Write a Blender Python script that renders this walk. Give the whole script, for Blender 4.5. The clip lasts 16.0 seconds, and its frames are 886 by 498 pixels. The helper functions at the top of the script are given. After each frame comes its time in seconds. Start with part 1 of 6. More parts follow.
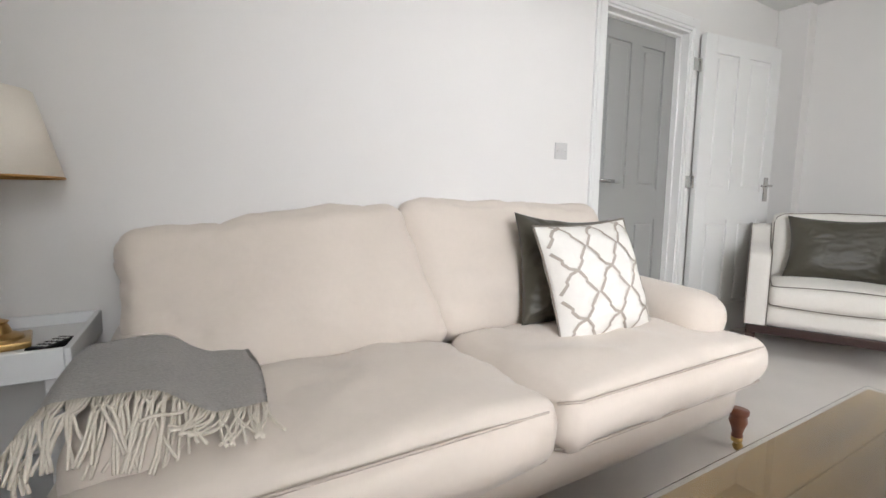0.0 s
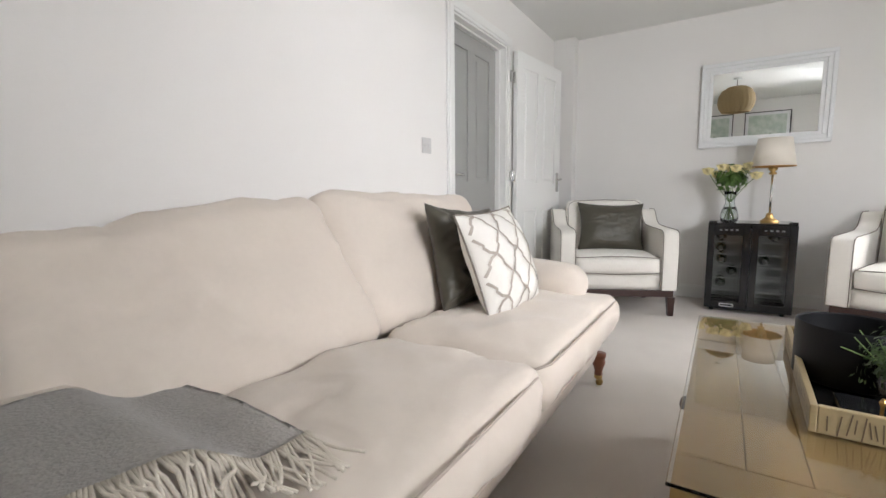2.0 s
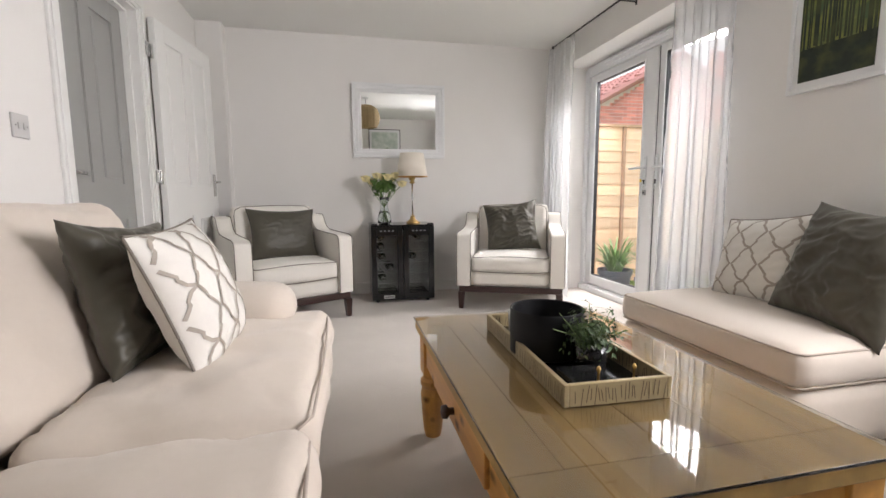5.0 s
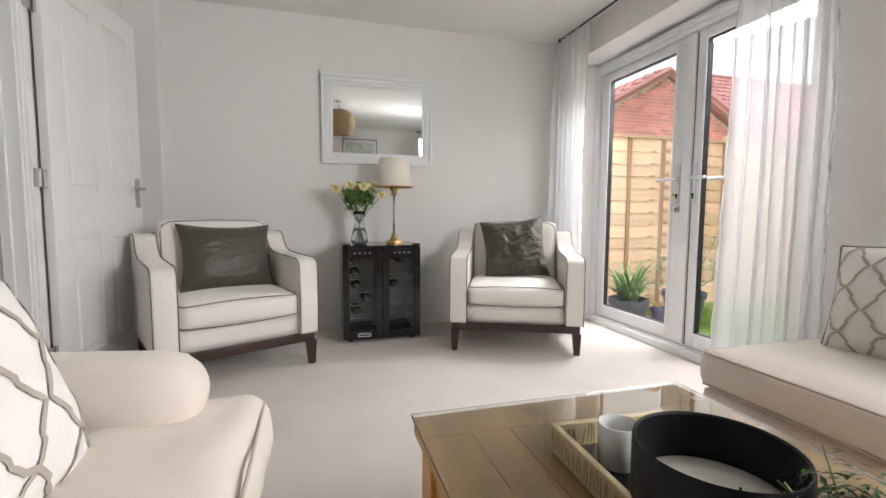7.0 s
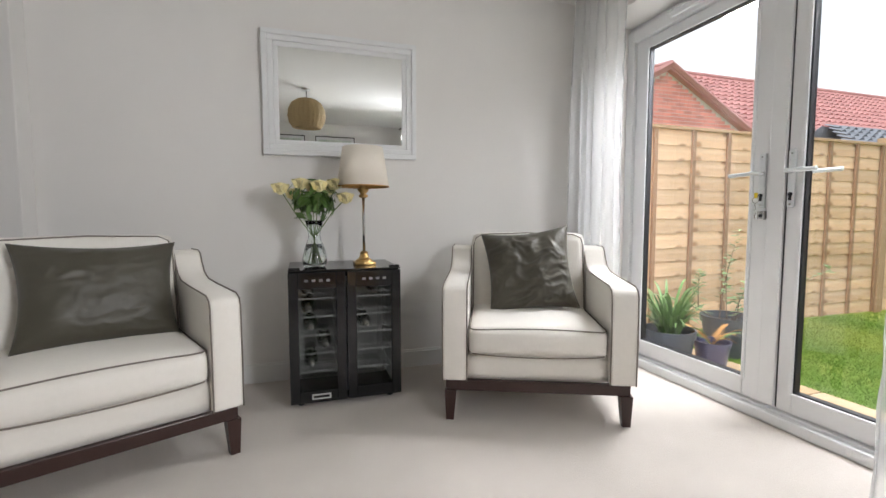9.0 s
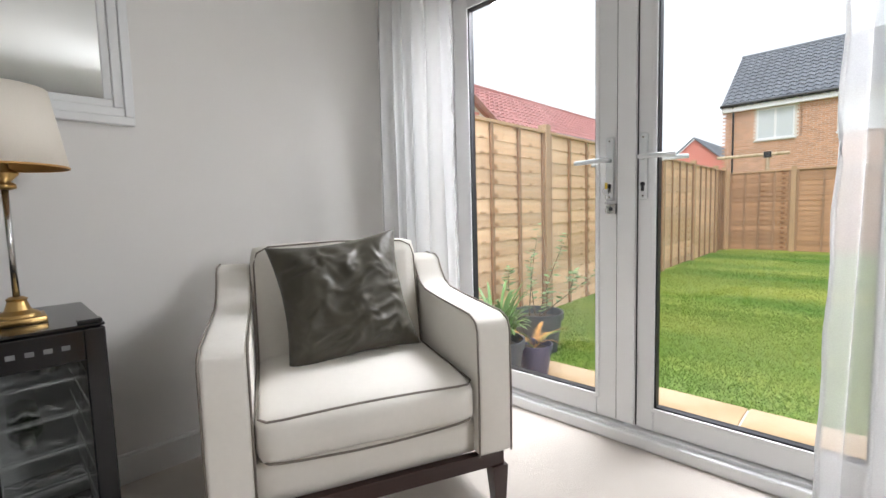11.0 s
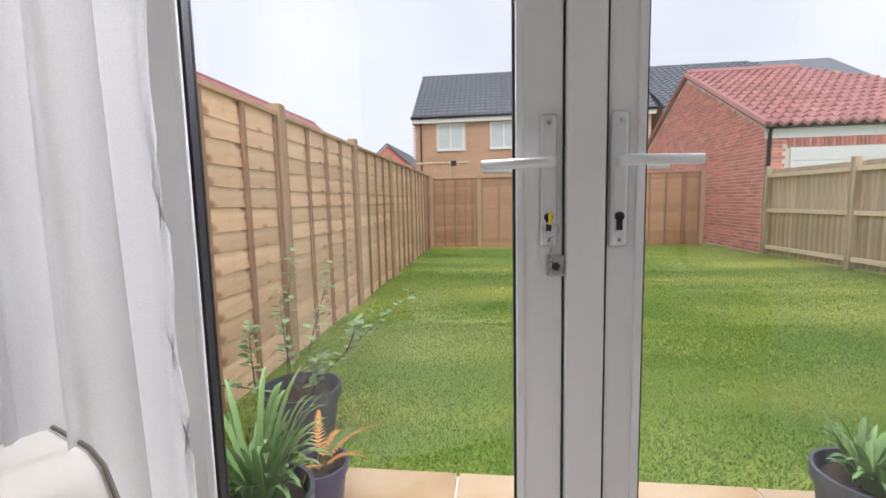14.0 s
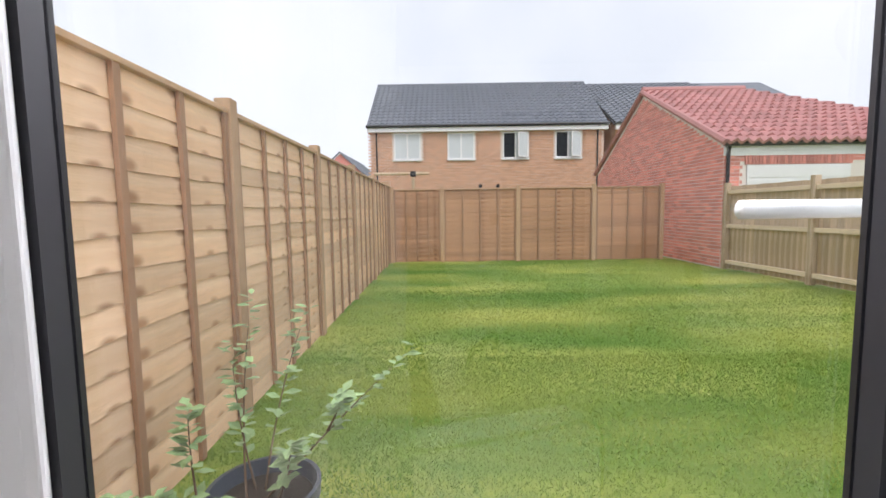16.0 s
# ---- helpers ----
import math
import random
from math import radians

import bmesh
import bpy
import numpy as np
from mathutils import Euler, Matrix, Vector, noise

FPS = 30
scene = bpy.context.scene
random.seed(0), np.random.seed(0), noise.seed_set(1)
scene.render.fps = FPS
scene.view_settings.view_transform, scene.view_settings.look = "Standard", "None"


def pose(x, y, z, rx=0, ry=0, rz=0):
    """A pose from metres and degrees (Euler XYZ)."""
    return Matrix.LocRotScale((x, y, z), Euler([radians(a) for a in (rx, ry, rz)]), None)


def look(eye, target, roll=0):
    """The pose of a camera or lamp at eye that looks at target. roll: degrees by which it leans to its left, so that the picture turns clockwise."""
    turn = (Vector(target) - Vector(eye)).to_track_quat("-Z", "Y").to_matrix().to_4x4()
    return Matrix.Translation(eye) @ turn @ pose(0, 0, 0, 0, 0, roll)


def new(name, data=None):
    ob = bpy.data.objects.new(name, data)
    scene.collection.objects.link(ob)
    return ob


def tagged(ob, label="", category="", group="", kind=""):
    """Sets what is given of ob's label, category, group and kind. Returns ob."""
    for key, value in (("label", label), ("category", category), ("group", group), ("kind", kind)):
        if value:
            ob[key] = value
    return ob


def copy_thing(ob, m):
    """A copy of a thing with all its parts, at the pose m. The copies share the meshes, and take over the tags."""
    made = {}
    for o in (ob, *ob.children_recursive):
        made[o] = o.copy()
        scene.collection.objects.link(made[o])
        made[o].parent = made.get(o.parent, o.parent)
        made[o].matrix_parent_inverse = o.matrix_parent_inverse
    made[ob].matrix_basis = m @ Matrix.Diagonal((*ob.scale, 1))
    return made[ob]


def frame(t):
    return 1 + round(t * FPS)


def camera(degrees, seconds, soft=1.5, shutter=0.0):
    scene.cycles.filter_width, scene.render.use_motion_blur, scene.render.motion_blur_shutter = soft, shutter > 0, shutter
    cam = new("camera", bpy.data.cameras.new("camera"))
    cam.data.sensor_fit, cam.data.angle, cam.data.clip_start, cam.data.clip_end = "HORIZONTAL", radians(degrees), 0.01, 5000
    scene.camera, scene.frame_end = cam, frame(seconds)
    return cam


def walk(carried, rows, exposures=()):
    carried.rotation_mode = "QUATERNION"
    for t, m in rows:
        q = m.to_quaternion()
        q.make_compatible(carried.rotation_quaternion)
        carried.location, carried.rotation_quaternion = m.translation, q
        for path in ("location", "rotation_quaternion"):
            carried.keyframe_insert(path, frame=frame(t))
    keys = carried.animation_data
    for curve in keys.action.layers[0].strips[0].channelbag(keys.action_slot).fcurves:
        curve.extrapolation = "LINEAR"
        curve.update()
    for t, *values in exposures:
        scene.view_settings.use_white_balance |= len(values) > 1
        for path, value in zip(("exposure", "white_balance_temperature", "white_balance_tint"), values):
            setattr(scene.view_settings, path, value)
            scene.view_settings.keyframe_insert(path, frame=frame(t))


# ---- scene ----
cam = camera(90.4, 16.0)
PATH = [
    (0, (0.026, 0.501, 0.91), (1.015, 2.226, 0.69), 0.7),
    (0.5, (-0.071, 0.6, 0.883), (1.103, 2.205, 0.675), 0.4),
    (1, (-0.17, 0.681, 0.884), (1.179, 2.144, 0.68), -0.2),
    (1.5, (-0.267, 0.769, 0.886), (1.253, 2.052, 0.676), -0.5),
    (2, (-0.326, 0.845, 0.889), (1.351, 1.909, 0.656), -0.5),
    (2.5, (-0.339, 0.918, 0.901), (1.472, 1.729, 0.651), -0.6),
    (3, (-0.354, 0.964, 0.905), (1.56, 1.481, 0.645), -0.5),
    (3.5, (-0.34, 1.014, 0.908), (1.632, 1.218, 0.642), -0.4),
    (4, (-0.314, 1.08, 0.905), (1.667, 0.993, 0.639), -0.3),
    (4.5, (-0.253, 1.131, 0.913), (1.704, 0.814, 0.648), -0.4),
    (4.7, (-0.219, 1.144, 0.917), (1.727, 0.763, 0.655), -0.5),
    (7, (0.556, 1.09, 0.905), (2.473, 0.542, 0.743), 0.3),
    (7.5, (0.771, 1.045, 0.894), (2.692, 0.505, 0.76), 0.3),
    (8, (0.967, 0.973, 0.919), (2.894, 0.454, 0.786), 0.2),
    (8.2, (1.063, 0.951, 0.93), (2.989, 0.428, 0.797), 0.2),
    (10.3, (1.898, 0.688, 0.929), (3.571, -0.398, 0.775), -1.1),
    (10.5, (1.974, 0.657, 0.925), (3.571, -0.538, 0.772), -1.3),
    (11, (2.146, 0.578, 0.946), (3.539, -0.847, 0.778), -1.6),
    (11.5, (2.328, 0.496, 0.984), (3.487, -1.122, 0.791), -1.8),
    (12, (2.494, 0.345, 0.994), (3.425, -1.413, 0.789), -1.7),
    (12.5, (2.652, 0.195, 1.023), (3.37, -1.66, 0.812), -1.3),
    (13, (2.812, 0.039, 1.049), (3.342, -1.878, 0.836), -1.4),
    (13.5, (2.92, -0.122, 1.05), (3.288, -2.076, 0.833), -1.4),
    (14, (3.002, -0.3, 1.064), (3.24, -2.275, 0.85), -1.3),
    (14.5, (3.085, -0.45, 1.083), (3.226, -2.435, 0.877), -1.2),
    (15, (3.185, -0.6, 1.097), (3.267, -2.589, 0.902), -1.0),
    (15.5, (3.261, -0.721, 1.111), (3.302, -2.713, 0.927), -0.7),
    (16, (3.313, -0.831, 1.133), (3.33, -2.824, 0.96), -0.8),
]
walk(cam, [(t, look(eye, target, roll)) for t, eye, target, roll in PATH], exposures=[(0.0, 1.28, 6260, 10), (2.5, 1.22, 6340, 11), (4.0, 1.14, 6600, 14), (7.0, 1.1, 6480, 12), (8.2, 1.04, 6400, 11), (10.5, 1.05, 6300, 10), (12.0, 0.75, 6280, 12), (13.5, 0.58, 6300, 14), (16.0, 0.64, 6300, 15)])

# ---- world and daylight: an overcast sky ----
world = bpy.data.worlds.new("overcast_sky")
scene.world = world
world.use_nodes = True
wn, wl = world.node_tree.nodes, world.node_tree.links
wn.clear()
w_out, w_bg = wn.new("ShaderNodeOutputWorld"), wn.new("ShaderNodeBackground")
sky = wn.new("ShaderNodeTexSky")
sky.sky_type, sky.sun_disc = "NISHITA", False
sky.sun_elevation, sky.sun_rotation = radians(54), radians(344)
sky.air_density, sky.dust_density = 1.0, 4.0
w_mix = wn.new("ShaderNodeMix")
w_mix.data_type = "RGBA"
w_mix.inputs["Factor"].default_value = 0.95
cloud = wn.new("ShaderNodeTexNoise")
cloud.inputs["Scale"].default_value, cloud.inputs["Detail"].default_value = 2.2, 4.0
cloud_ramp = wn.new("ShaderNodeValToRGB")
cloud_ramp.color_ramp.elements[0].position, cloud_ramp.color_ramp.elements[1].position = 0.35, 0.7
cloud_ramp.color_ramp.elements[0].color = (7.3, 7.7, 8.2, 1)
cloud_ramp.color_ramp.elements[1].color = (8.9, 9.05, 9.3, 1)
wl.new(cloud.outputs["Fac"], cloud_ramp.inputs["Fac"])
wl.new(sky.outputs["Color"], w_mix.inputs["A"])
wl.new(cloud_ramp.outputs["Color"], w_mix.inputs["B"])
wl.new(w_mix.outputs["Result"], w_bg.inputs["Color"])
w_bg.inputs["Strength"].default_value = 0.081
wl.new(w_bg.outputs["Background"], w_out.inputs["Surface"])

sun_data = bpy.data.lights.new("sun", "SUN")
sun_data.energy, sun_data.angle, sun_data.color = 1.0, radians(30), (1.0, 0.97, 0.93)
sun_lamp = new("sun", sun_data)
sun_lamp.matrix_world = look((0, 0, 10), (1.6, -5.6, 2.0))


def window_light(name, x, z, y, width, height, power):
    """The sky's light through an opening in the south wall."""
    lamp = bpy.data.lights.new(name, "AREA")
    lamp.shape, lamp.size, lamp.size_y, lamp.energy = "RECTANGLE", width, height, power
    lamp.color = (0.985, 0.985, 1.0)
    lamp.spread = radians(130)
    ob = new(name, lamp)
    ob.matrix_world = look((x, y, z), (x + 1.25, y + 1, z - 0.22))
    return ob


# Added fill lamp, unseen outside above the doors, to brighten the room.
door_fill = bpy.data.lights.new("daylight_doors", "AREA")
door_fill.shape, door_fill.size, door_fill.size_y, door_fill.energy, door_fill.color = "RECTANGLE", 1.7, 0.8, 62, (0.985, 0.985, 1.0)
new("daylight_doors", door_fill).matrix_world = look((3.15, -1.95, 2.62), (1.9, 0.9, 0.2))
window_light("daylight_window", 0.15, 1.5, -1.12, 1.1, 1.1, 24)


# ---- materials ----
def material(name, colour, rough=0.6, metal=0.0, grain=0.0, scale=60.0, vary=0.06, stain=0.05, stain_scale=3.0, bump=0.1,
             spec=0.5, per_object=0.0, per_island=0.0, stretch=(1, 1, 1), coat=0.0, sheen=0.0, second=None):
    """A surface with fine grain, broad stains and relief; stretch draws the grain out along an axis."""
    m = bpy.data.materials.new(name)
    m.use_nodes = True
    n, l = m.node_tree.nodes, m.node_tree.links
    b = n["Principled BSDF"]
    b.inputs["Roughness"].default_value, b.inputs["Metallic"].default_value = rough, metal
    b.inputs["Specular IOR Level"].default_value = spec
    b.inputs["Coat Weight"].default_value, b.inputs["Sheen Weight"].default_value = coat, sheen
    co, mp = n.new("ShaderNodeTexCoord"), n.new("ShaderNodeMapping")
    mp.inputs["Scale"].default_value = stretch
    l.new(co.outputs["Object"], mp.inputs["Vector"])
    fine, broad = n.new("ShaderNodeTexNoise"), n.new("ShaderNodeTexNoise")
    fine.inputs["Scale"].default_value, fine.inputs["Detail"].default_value = scale, 5
    broad.inputs["Scale"].default_value, broad.inputs["Detail"].default_value = stain_scale, 4
    l.new(mp.outputs["Vector"], fine.inputs["Vector"])
    l.new(mp.outputs["Vector"], broad.inputs["Vector"])
    total = None
    for source, amount in ((fine.outputs["Fac"], vary), (broad.outputs["Fac"], stain)):
        s = n.new("ShaderNodeMath")
        s.operation = "MULTIPLY_ADD"
        l.new(source, s.inputs[0])
        s.inputs[1].default_value = 2 * amount
        if total is None:
            s.inputs[2].default_value = 1 - vary - stain
        else:
            l.new(total, s.inputs[2])
        total = s.outputs[0]
    for amount, node, socket in ((per_object, "ShaderNodeObjectInfo", "Random"), (per_island, "ShaderNodeNewGeometry", "Random Per Island")):
        if amount:
            src, s = n.new(node), n.new("ShaderNodeMath")
            s.operation = "MULTIPLY_ADD"
            l.new(src.outputs[socket], s.inputs[0])
            s.inputs[1].default_value = 2 * amount
            t = n.new("ShaderNodeMath")
            t.operation = "ADD"
            t.inputs[1].default_value = -amount
            l.new(total, t.inputs[0])
            l.new(t.outputs[0], s.inputs[2])
            total = s.outputs[0]
    base = n.new("ShaderNodeRGB")
    base.outputs[0].default_value = (*colour, 1)
    tint = base.outputs[0]
    if second:
        mix2 = n.new("ShaderNodeMix")
        mix2.data_type = "RGBA"
        ramp = n.new("ShaderNodeValToRGB")
        ramp.color_ramp.elements[0].position, ramp.color_ramp.elements[1].position = 0.42, 0.62
        l.new(broad.outputs["Fac"], ramp.inputs["Fac"])
        l.new(ramp.outputs["Color"], mix2.inputs["Factor"])
        l.new(tint, mix2.inputs["A"])
        mix2.inputs["B"].default_value = (*second, 1)
        tint = mix2.outputs["Result"]
    mul = n.new("ShaderNodeVectorMath")
    mul.operation = "SCALE"
    l.new(tint, mul.inputs[0])
    l.new(total, mul.inputs["Scale"])
    l.new(mul.outputs["Vector"], b.inputs["Base Color"])
    if bump:
        bp = n.new("ShaderNodeBump")
        bp.inputs["Strength"].default_value, bp.inputs["Distance"].default_value = bump, 0.004
        l.new(fine.outputs["Fac"], bp.inputs["Height"])
        l.new(bp.outputs["Normal"], b.inputs["Normal"])
    return m


def knots(m, size, dark, stretch=(0.7, 1.3, 1.3)):
    """Scattered dark knots multiplied into a wood's colour."""
    n, l = m.node_tree.nodes, m.node_tree.links
    co, mp, vor, ramp, mul = n.new("ShaderNodeTexCoord"), n.new("ShaderNodeMapping"), n.new("ShaderNodeTexVoronoi"), n.new("ShaderNodeValToRGB"), n.new("ShaderNodeMix")
    mp.inputs["Scale"].default_value = stretch
    vor.inputs["Scale"].default_value = size
    ramp.color_ramp.elements[0].position, ramp.color_ramp.elements[1].position = 0.09, 0.24
    ramp.color_ramp.elements[0].color, ramp.color_ramp.elements[1].color = (dark, dark * 0.8, dark * 0.65, 1), (1, 1, 1, 1)
    mul.data_type, mul.blend_type = "RGBA", "MULTIPLY"
    mul.inputs["Factor"].default_value = 1.0
    base = n["Principled BSDF"].inputs["Base Color"]
    l.new(co.outputs["Object"], mp.inputs["Vector"])
    l.new(mp.outputs["Vector"], vor.inputs["Vector"])
    l.new(vor.outputs["Distance"], ramp.inputs["Fac"])
    l.new(base.links[0].from_socket, mul.inputs["A"])
    l.new(ramp.outputs["Color"], mul.inputs["B"])
    l.new(mul.outputs["Result"], base)


def weave_material(name, colour, rough, scale, amount, bump):
    """Cloth: two crossed thread waves with broad unevenness."""
    m = material(name, colour, rough=rough, vary=0.03, stain=0.04, stain_scale=5, bump=0.0, spec=0.2, sheen=0.25)
    n, l = m.node_tree.nodes, m.node_tree.links
    b = n["Principled BSDF"]
    co = n.new("ShaderNodeTexCoord")
    waves = []
    for axis in ("X", "Z"):
        w = n.new("ShaderNodeTexWave")
        w.bands_direction = axis
        w.inputs["Scale"].default_value, w.inputs["Distortion"].default_value = scale, 1.5
        l.new(co.outputs["Object"], w.inputs["Vector"])
        waves.append(w.outputs["Fac"])
    add = n.new("ShaderNodeMath")
    l.new(waves[0], add.inputs[0])
    l.new(waves[1], add.inputs[1])
    bp = n.new("ShaderNodeBump")
    bp.inputs["Strength"].default_value, bp.inputs["Distance"].default_value = bump, 0.002
    l.new(add.outputs[0], bp.inputs["Height"])
    l.new(bp.outputs["Normal"], b.inputs["Normal"])
    return m


def glass_material(name, colour=(1, 1, 1), rough=0.0, clear=0.0, ior=1.45):
    m = bpy.data.materials.new(name)
    m.use_nodes = True
    n, l = m.node_tree.nodes, m.node_tree.links
    b = n["Principled BSDF"]
    b.inputs["Base Color"].default_value = (*colour, 1)
    b.inputs["Roughness"].default_value, b.inputs["IOR"].default_value = rough, ior
    b.inputs["Transmission Weight"].default_value = 1.0
    if clear:
        mix, tr = n.new("ShaderNodeMixShader"), n.new("ShaderNodeBsdfTransparent")
        mix.inputs["Fac"].default_value = clear
        tr.inputs["Color"].default_value = (*colour, 1)
        l.new(b.outputs["BSDF"], mix.inputs[1])
        l.new(tr.outputs["BSDF"], mix.inputs[2])
        l.new(mix.outputs["Shader"], n["Material Output"].inputs["Surface"])
    return m


WALL = material("white_wall_paint", (0.79, 0.77, 0.745), rough=0.85, vary=0.012, stain=0.015, scale=220, bump=0.03, spec=0.3)
CEIL = material("white_ceiling_paint", (0.82, 0.815, 0.79), rough=0.9, vary=0.01, stain=0.012, scale=220, bump=0.03, spec=0.2)
GLOSS = material("white_gloss_woodwork", (0.78, 0.775, 0.755), rough=0.38, vary=0.01, stain=0.015, scale=90, bump=0.02)
UPVC = material("white_upvc", (0.80, 0.805, 0.81), rough=0.28, vary=0.008, stain=0.015, scale=40, bump=0.01)
CARPET = material("pale_carpet_pile", (0.63, 0.575, 0.52), rough=0.98, vary=0.16, stain=0.09, scale=420, stain_scale=4.5, bump=0.9, spec=0.1, sheen=0.3)
SWITCH = material("white_switch_plastic", (0.56, 0.55, 0.54), rough=0.35, vary=0.01, bump=0.01)
GREY_DOOR = material("grey_door_surface", (0.33, 0.33, 0.315), rough=0.45, vary=0.02, stain=0.02, bump=0.02)
GASKET = material("black_rubber_gasket", (0.02, 0.02, 0.025), rough=0.5, vary=0.05, bump=0.02)
CHROME = material("brushed_chrome", (0.62, 0.62, 0.61), rough=0.24, metal=1.0, vary=0.03, stain=0.04, scale=150, bump=0.02)
PALE_METAL = material("satin_white_metal", (0.72, 0.74, 0.75), rough=0.3, metal=0.2, vary=0.02, bump=0.01)
CLEAR = glass_material("window_glass", (0.97, 0.985, 0.98))


# ---- building blocks ----
def part(name, bm, mat, parent=None, label="", smooth=False):
    """Links a bmesh as one mesh object under a thing or a part."""
    me = bpy.data.meshes.new(name)
    bm.to_mesh(me)
    bm.free()
    me.materials.append(mat)
    if smooth:
        me.shade_smooth()
    ob = new(name, me)
    ob.parent = parent
    if label:
        ob["label"] = label
    return ob


def share(name, mesh, parent, m, label=""):
    """Another object on the same mesh, for pieces that repeat."""
    ob = new(name, mesh)
    ob.parent, ob.matrix_basis = parent, m
    if label:
        ob["label"] = label
    return ob


def thing(name, label, category, m=None, group="", kind=""):
    ob = tagged(new(name), label, category, group, kind)
    ob.empty_display_size = 0.1
    if m is not None:
        ob.matrix_basis = m
    return ob


def box(bm, x0, x1, y0, y1, z0, z1, bevel=0.0, seg=2, m=None):
    """Adds a box with rounded edges to bm."""
    made = bmesh.ops.create_cube(bm, size=1.0)["verts"]
    bmesh.ops.transform(bm, verts=made, matrix=Matrix.Translation(((x0 + x1) / 2, (y0 + y1) / 2, (z0 + z1) / 2)) @ Matrix.Diagonal((x1 - x0, y1 - y0, z1 - z0, 1)))
    if bevel:
        edges = list({e for v in made for e in v.link_edges})
        got = bmesh.ops.bevel(bm, geom=edges, offset=bevel, segments=seg, affect="EDGES", profile=0.5)
        made = list({v for f in got["faces"] for v in f.verts} | {v for v in made if v.is_valid})
    if m is not None:
        bmesh.ops.transform(bm, verts=made, matrix=m)
    return bm


def boxes(*rows, bevel=0.0):
    bm = bmesh.new()
    for r in rows:
        box(bm, *r, bevel=bevel)
    return bm


def lathe(bm, profile, centre=(0, 0, 0), seg=24, squash=(1, 1)):
    """Turns a profile of (radius, height) round the upright axis."""
    rings = []
    for r, z in profile:
        rings.append([bm.verts.new((centre[0] + squash[0] * r * math.cos(2 * math.pi * k / seg), centre[1] + squash[1] * r * math.sin(2 * math.pi * k / seg), centre[2] + z)) for k in range(seg)])
    for a, b in zip(rings, rings[1:]):
        for k in range(seg):
            bm.faces.new((a[k], a[(k + 1) % seg], b[(k + 1) % seg], b[k]))
    for ring, flip in ((rings[0], True), (rings[-1], False)):
        if (ring[0].co - ring[seg // 2].co).length > 1e-4:
            bm.faces.new(ring[::-1] if flip else ring)
    return bm


def tube(bm, points, r, seg=6, closed=False, taper=None):
    """A round cord along points; taper gives the end radius."""
    pts = [Vector(p) for p in points]
    rings, n = [], len(pts)
    up = Vector((0, 0, 1))
    for i, p in enumerate(pts):
        a = pts[(i - 1) % n] if closed or i else p
        b = pts[(i + 1) % n] if closed or i < n - 1 else p
        d = (b - a).normalized()
        side = d.cross(up)
        side = d.cross(Vector((1, 0, 0))) if side.length < 0.05 else side
        side.normalize()
        other = side.cross(d).normalized()
        rr = r if taper is None else r + (taper - r) * i / max(1, n - 1)
        rings.append([bm.verts.new(p + rr * (math.cos(2 * math.pi * k / seg) * side + math.sin(2 * math.pi * k / seg) * other)) for k in range(seg)])
    pairs = list(zip(rings, rings[1:])) + ([(rings[-1], rings[0])] if closed else [])
    for a, b in pairs:
        for k in range(seg):
            bm.faces.new((a[k], a[(k + 1) % seg], b[(k + 1) % seg], b[k]))
    if not closed:
        bm.faces.new(rings[0][::-1])
        bm.faces.new(rings[-1])
    return bm


def softbox(bm, w, d, h, r, crown=0.0, lumps=0.0, n=(14, 12, 6), m=None, seed=0.0, freq=3.0):
    """An upholstered block round the origin: rounded edges, swelling faces and slight lumps."""
    size = Vector((w, d, h)) / 2
    cache = {}

    def vert(i, j, k):
        key = (i, j, k)
        if key not in cache:
            u = Vector((2 * i / n[0] - 1, 2 * j / n[1] - 1, 2 * k / n[2] - 1))
            p = Vector((u.x * size.x, u.y * size.y, u.z * size.z))
            rr = Vector([min(r, s * 0.98) for s in size])
            inner = Vector([max(-(s - q), min(s - q, c)) for s, q, c in zip(size, rr, p)])
            off = p - inner
            if off.length > 1e-6:
                e = Vector([o / q for o, q in zip(off, rr)])
                e = e.normalized() * max(abs(c) for c in e)
                p = inner + Vector([c * q for c, q in zip(e, rr)])
            sx, sy, sz = 1 - u.x ** 2, 1 - u.y ** 2, 1 - u.z ** 2
            p += Vector((u.x * crown * 0.35 * sy * sz, u.y * crown * 0.5 * sx * sz, u.z * crown * sx ** 0.7 * sy ** 0.7))
            if lumps:
                q = p * freq + Vector((seed, 1.7 * seed, 0.3))
                p += p.normalized() * lumps * (noise.noise(q) + 0.5 * noise.noise(q * 2.3))
            cache[key] = bm.verts.new(m @ p if m is not None else p)
        return cache[key]

    for i in range(n[0]):
        for j in range(n[1]):
            bm.faces.new((vert(i, j, 0), vert(i, j + 1, 0), vert(i + 1, j + 1, 0), vert(i + 1, j, 0)))
            bm.faces.new((vert(i, j, n[2]), vert(i + 1, j, n[2]), vert(i + 1, j + 1, n[2]), vert(i, j + 1, n[2])))
    for i in range(n[0]):
        for k in range(n[2]):
            bm.faces.new((vert(i, 0, k), vert(i + 1, 0, k), vert(i + 1, 0, k + 1), vert(i, 0, k + 1)))
            bm.faces.new((vert(i, n[1], k), vert(i, n[1], k + 1), vert(i + 1, n[1], k + 1), vert(i + 1, n[1], k)))
    for j in range(n[1]):
        for k in range(n[2]):
            bm.faces.new((vert(0, j, k), vert(0, j, k + 1), vert(0, j + 1, k + 1), vert(0, j + 1, k)))
            bm.faces.new((vert(n[0], j, k), vert(n[0], j + 1, k), vert(n[0], j + 1, k + 1), vert(n[0], j, k + 1)))
    return bm


